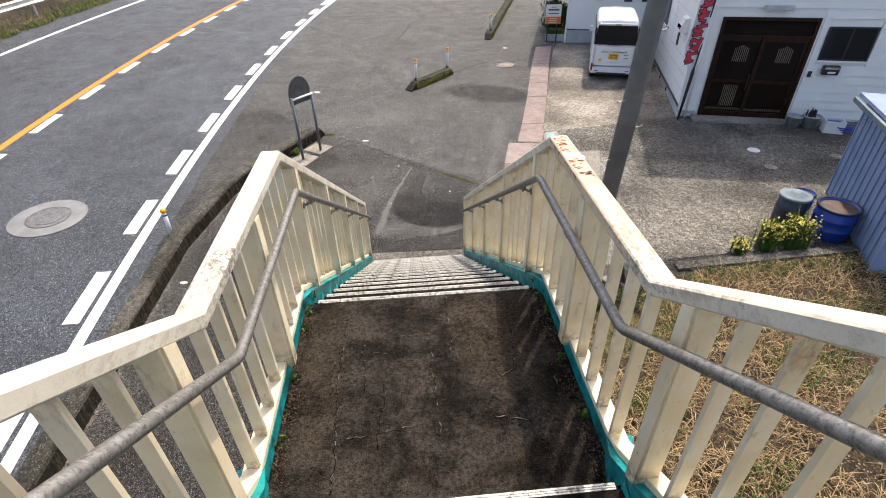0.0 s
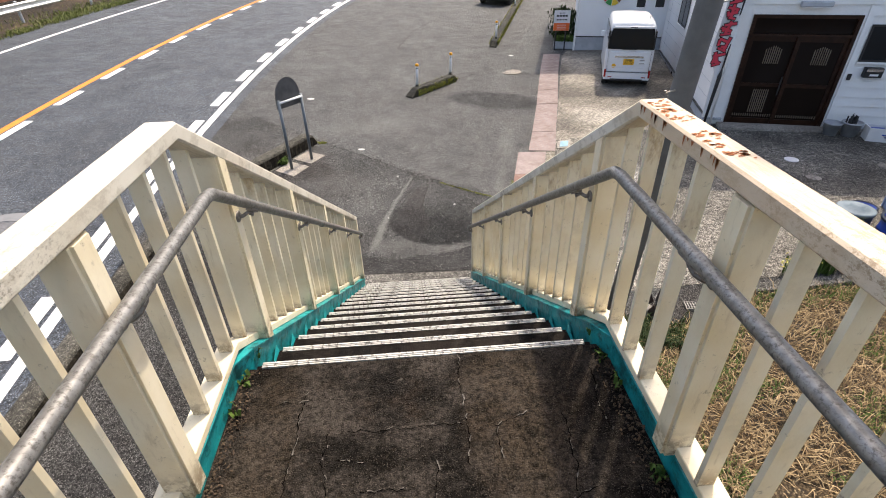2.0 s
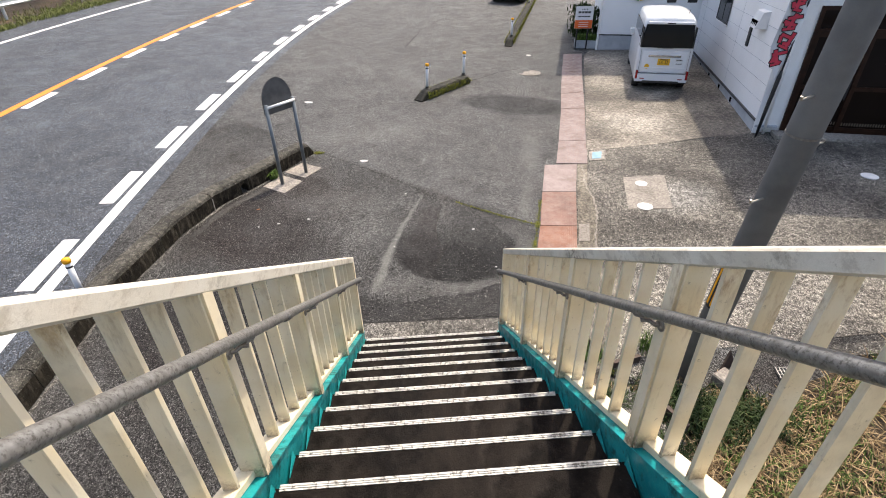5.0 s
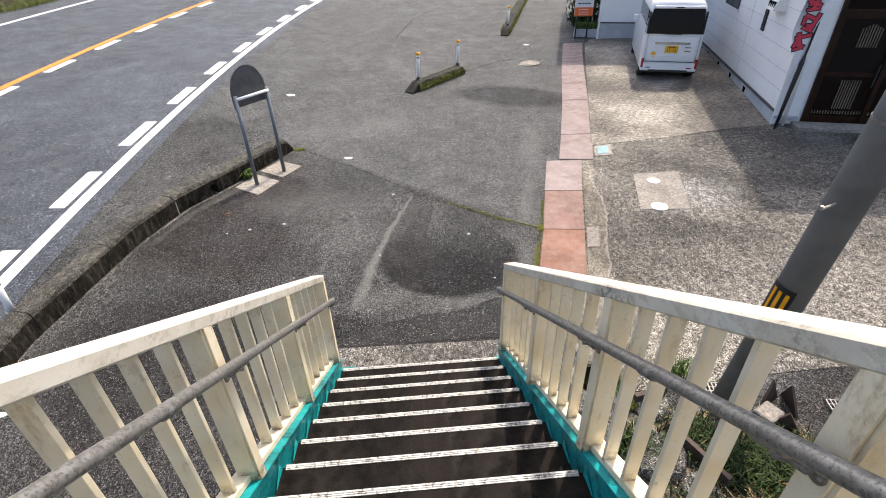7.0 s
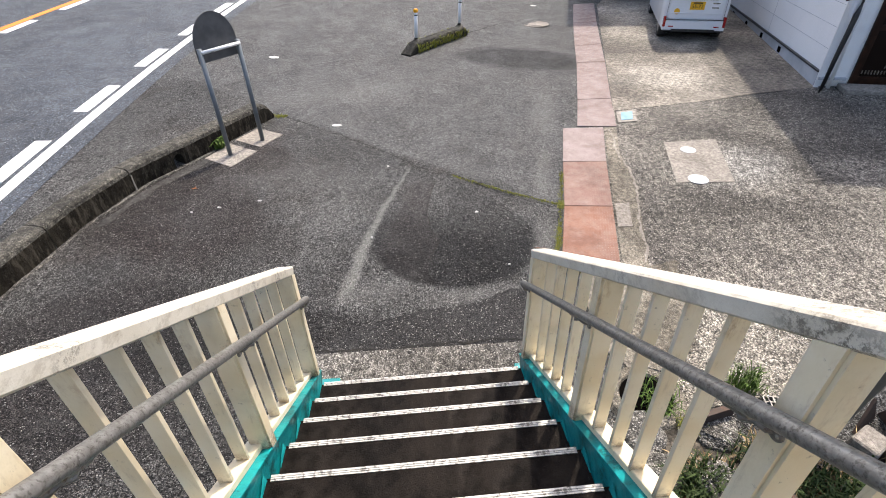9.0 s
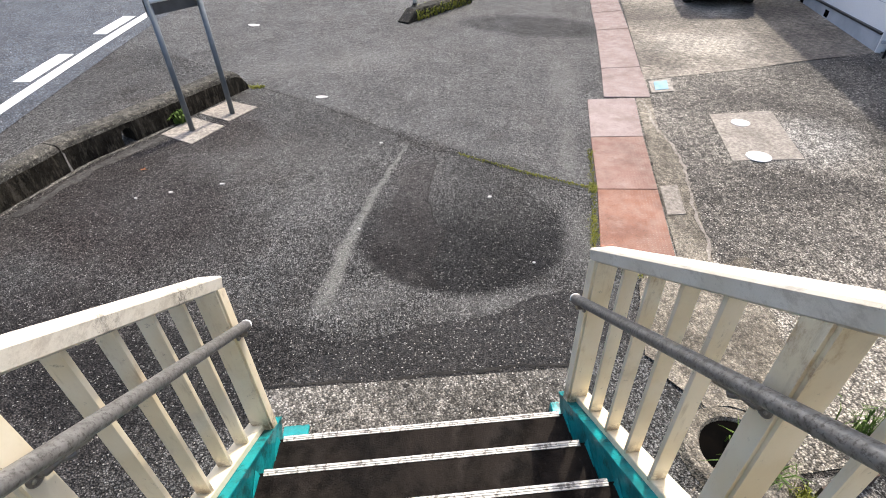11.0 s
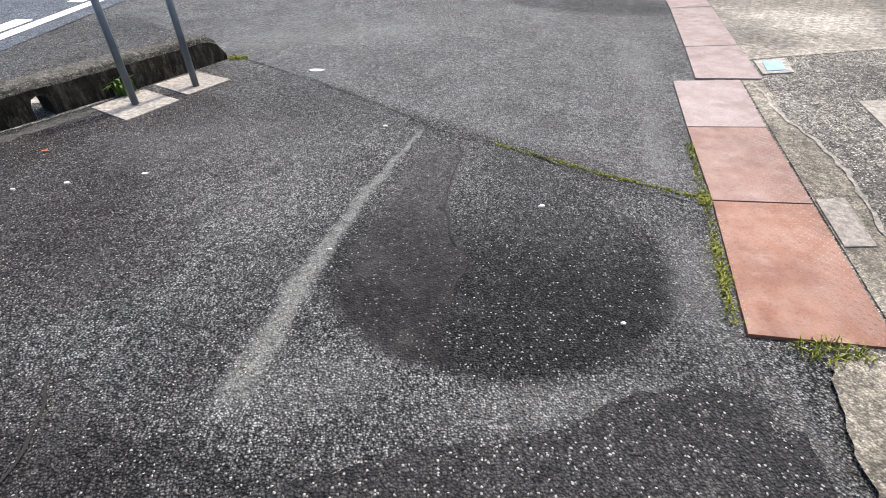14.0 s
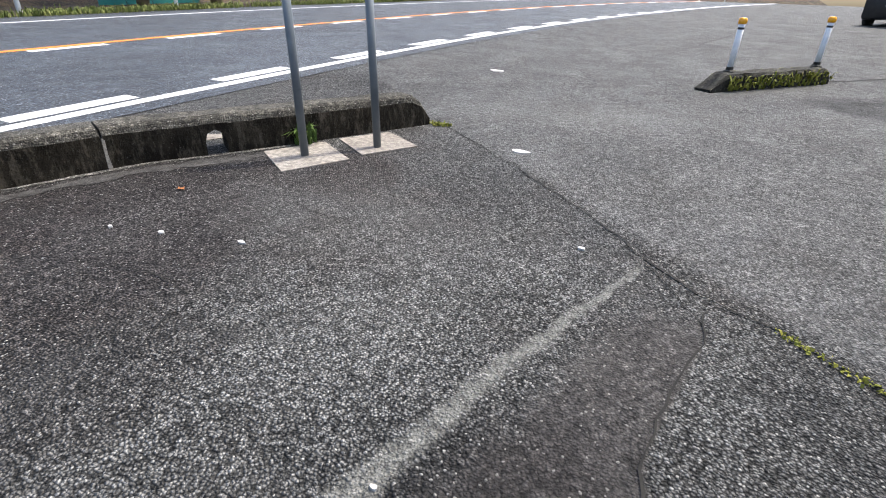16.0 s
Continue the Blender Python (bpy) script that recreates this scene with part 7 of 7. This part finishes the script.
def arc_bar(r, z, sec, s0=-30, s1=55):
    return sweep(bmesh.new(), [(*on_arc(r, s_), ground_z(*on_arc(r, s_)) + z) for s_ in range(s0, s1, 2)], sec)


part("beam", arc_bar(116.1, 0.62, [(-0.02, -0.15), (0.03, -0.10), (-0.02, -0.03), (-0.02, 0.03), (0.03, 0.10), (-0.02, 0.15), (-0.03, 0.15), (-0.03, -0.15)]), M_GUARD, guard, "pale steel beam")
part("back_rail", arc_bar(116.6, 0.85, rect(-0.04, -0.06, 0.04, 0.06)), M_RUSTRAIL, guard, "brown rusty rail behind it")
gp_me = mesh_of(lathe(bmesh.new(), [(0.06, -0.1), (0.06, 0.80), (0.02, 0.82)], 12), "post")
gp_me.materials.append(M_GUARD)
for i in range(22):
    x, y = on_arc(116.25, -28 + i * 4)
    ob = new("post", gp_me)
    ob.parent, ob.matrix_basis = guard, pose(x, y, ground_z(x, y))
bm, rows = bmesh.new(), []
for i in range(60):
    row = []
    for j, (dr, h) in enumerate(((118.4, 0.0), (120, 0.5), (124, 2.2), (132, 4.5))):
        x, y = on_arc(dr, -40 + i * 2)
        row.append(bm.verts.new((x, y, ground_z(x, y) + h + 0.4 * noise.noise((x * 0.4, y * 0.4, 0)) * (j > 0))))
    rows.append(row)
for a, b in zip(rows, rows[1:]):
    for j in range(3):
        bm.faces.new((a[j], a[j + 1], b[j + 1], b[j]))
structure("hillside", bm, M_EARTH, "brown leaf-covered slope beyond the road", "slope", True)


def tree(s_, r, height, seed):
    x, y = on_arc(r, s_)
    root = thing("tree", (x, y, ground_z(x, y) + 0.1), "roadside tree with a pale brown trunk", "tree", "trees beyond the road")
    q = random.Random(seed)
    part("trunk", tube(bmesh.new(), [(0, 0, -0.3), (q.uniform(-0.1, 0.1), q.uniform(-0.1, 0.1), height * 0.4), (q.uniform(-0.3, 0.3), q.uniform(-0.3, 0.3), height)], [0.20, 0.14, 0.05], 10), M_BARK, root, "", True)
    for k in range(7):
        a, z0, L = q.uniform(0, 6.28), height * q.uniform(0.4, 0.95), height * q.uniform(0.2, 0.4)
        part("limb", tube(bmesh.new(), [(0, 0, z0), (L * 0.5 * math.cos(a), L * 0.5 * math.sin(a), z0 + L * 0.35), (L * math.cos(a), L * math.sin(a), z0 + L * 0.5)], [0.06, 0.04, 0.015], 6), M_BARK, root)
    cl = [(q.gauss(0, height * 0.17), q.gauss(0, height * 0.17), height * q.uniform(0.55, 1.15)) for _ in range(26)]

    def leaf(rr):
        c = rr.choice(cl)
        return c[0] + rr.gauss(0, 0.35), c[1] + rr.gauss(0, 0.35), c[2] + rr.gauss(0, 0.3)
    part("crown", blades(3600, leaf, 0.20, 0.09, 0.5, seed + 5, 0.9), M_WEED, root, "loose green leaves")


for s_, r, h, seed in ((3.5, 117.4, 5.0, 1), (7.5, 117.2, 5.5, 2), (10.2, 117.6, 6.0, 3), (17, 118.6, 6.0, 4), (26, 118.8, 7.0, 5), (36, 119.5, 7.0, 6)):
    tree(s_, r, h, seed)
fence = thing("sheet_fence", (0, 0, 0), "low teal sheet fence behind the verge", "fence")
for i in range(4):
    a, b = on_arc(117.9, 6.6 + i * 0.8), on_arc(117.9, 7.37 + i * 0.8)
    bm = bmesh.new()
    for p, q in ((a, b),):
        lo = [bm.verts.new((c[0] + o, c[1], ground_z(*c) + z)) for z in (0.0, 1.1) for c, o in ((p, 0), (q, 0), (q, -0.03), (p, -0.03))]
        for f in ((0, 1, 2, 3), (7, 6, 5, 4), (0, 4, 5, 1), (1, 5, 6, 2), (2, 6, 7, 3), (3, 7, 4, 0)):
            bm.faces.new([lo[k] for k in f])
    part("sheet", bm, M_GREENSHEET, fence)
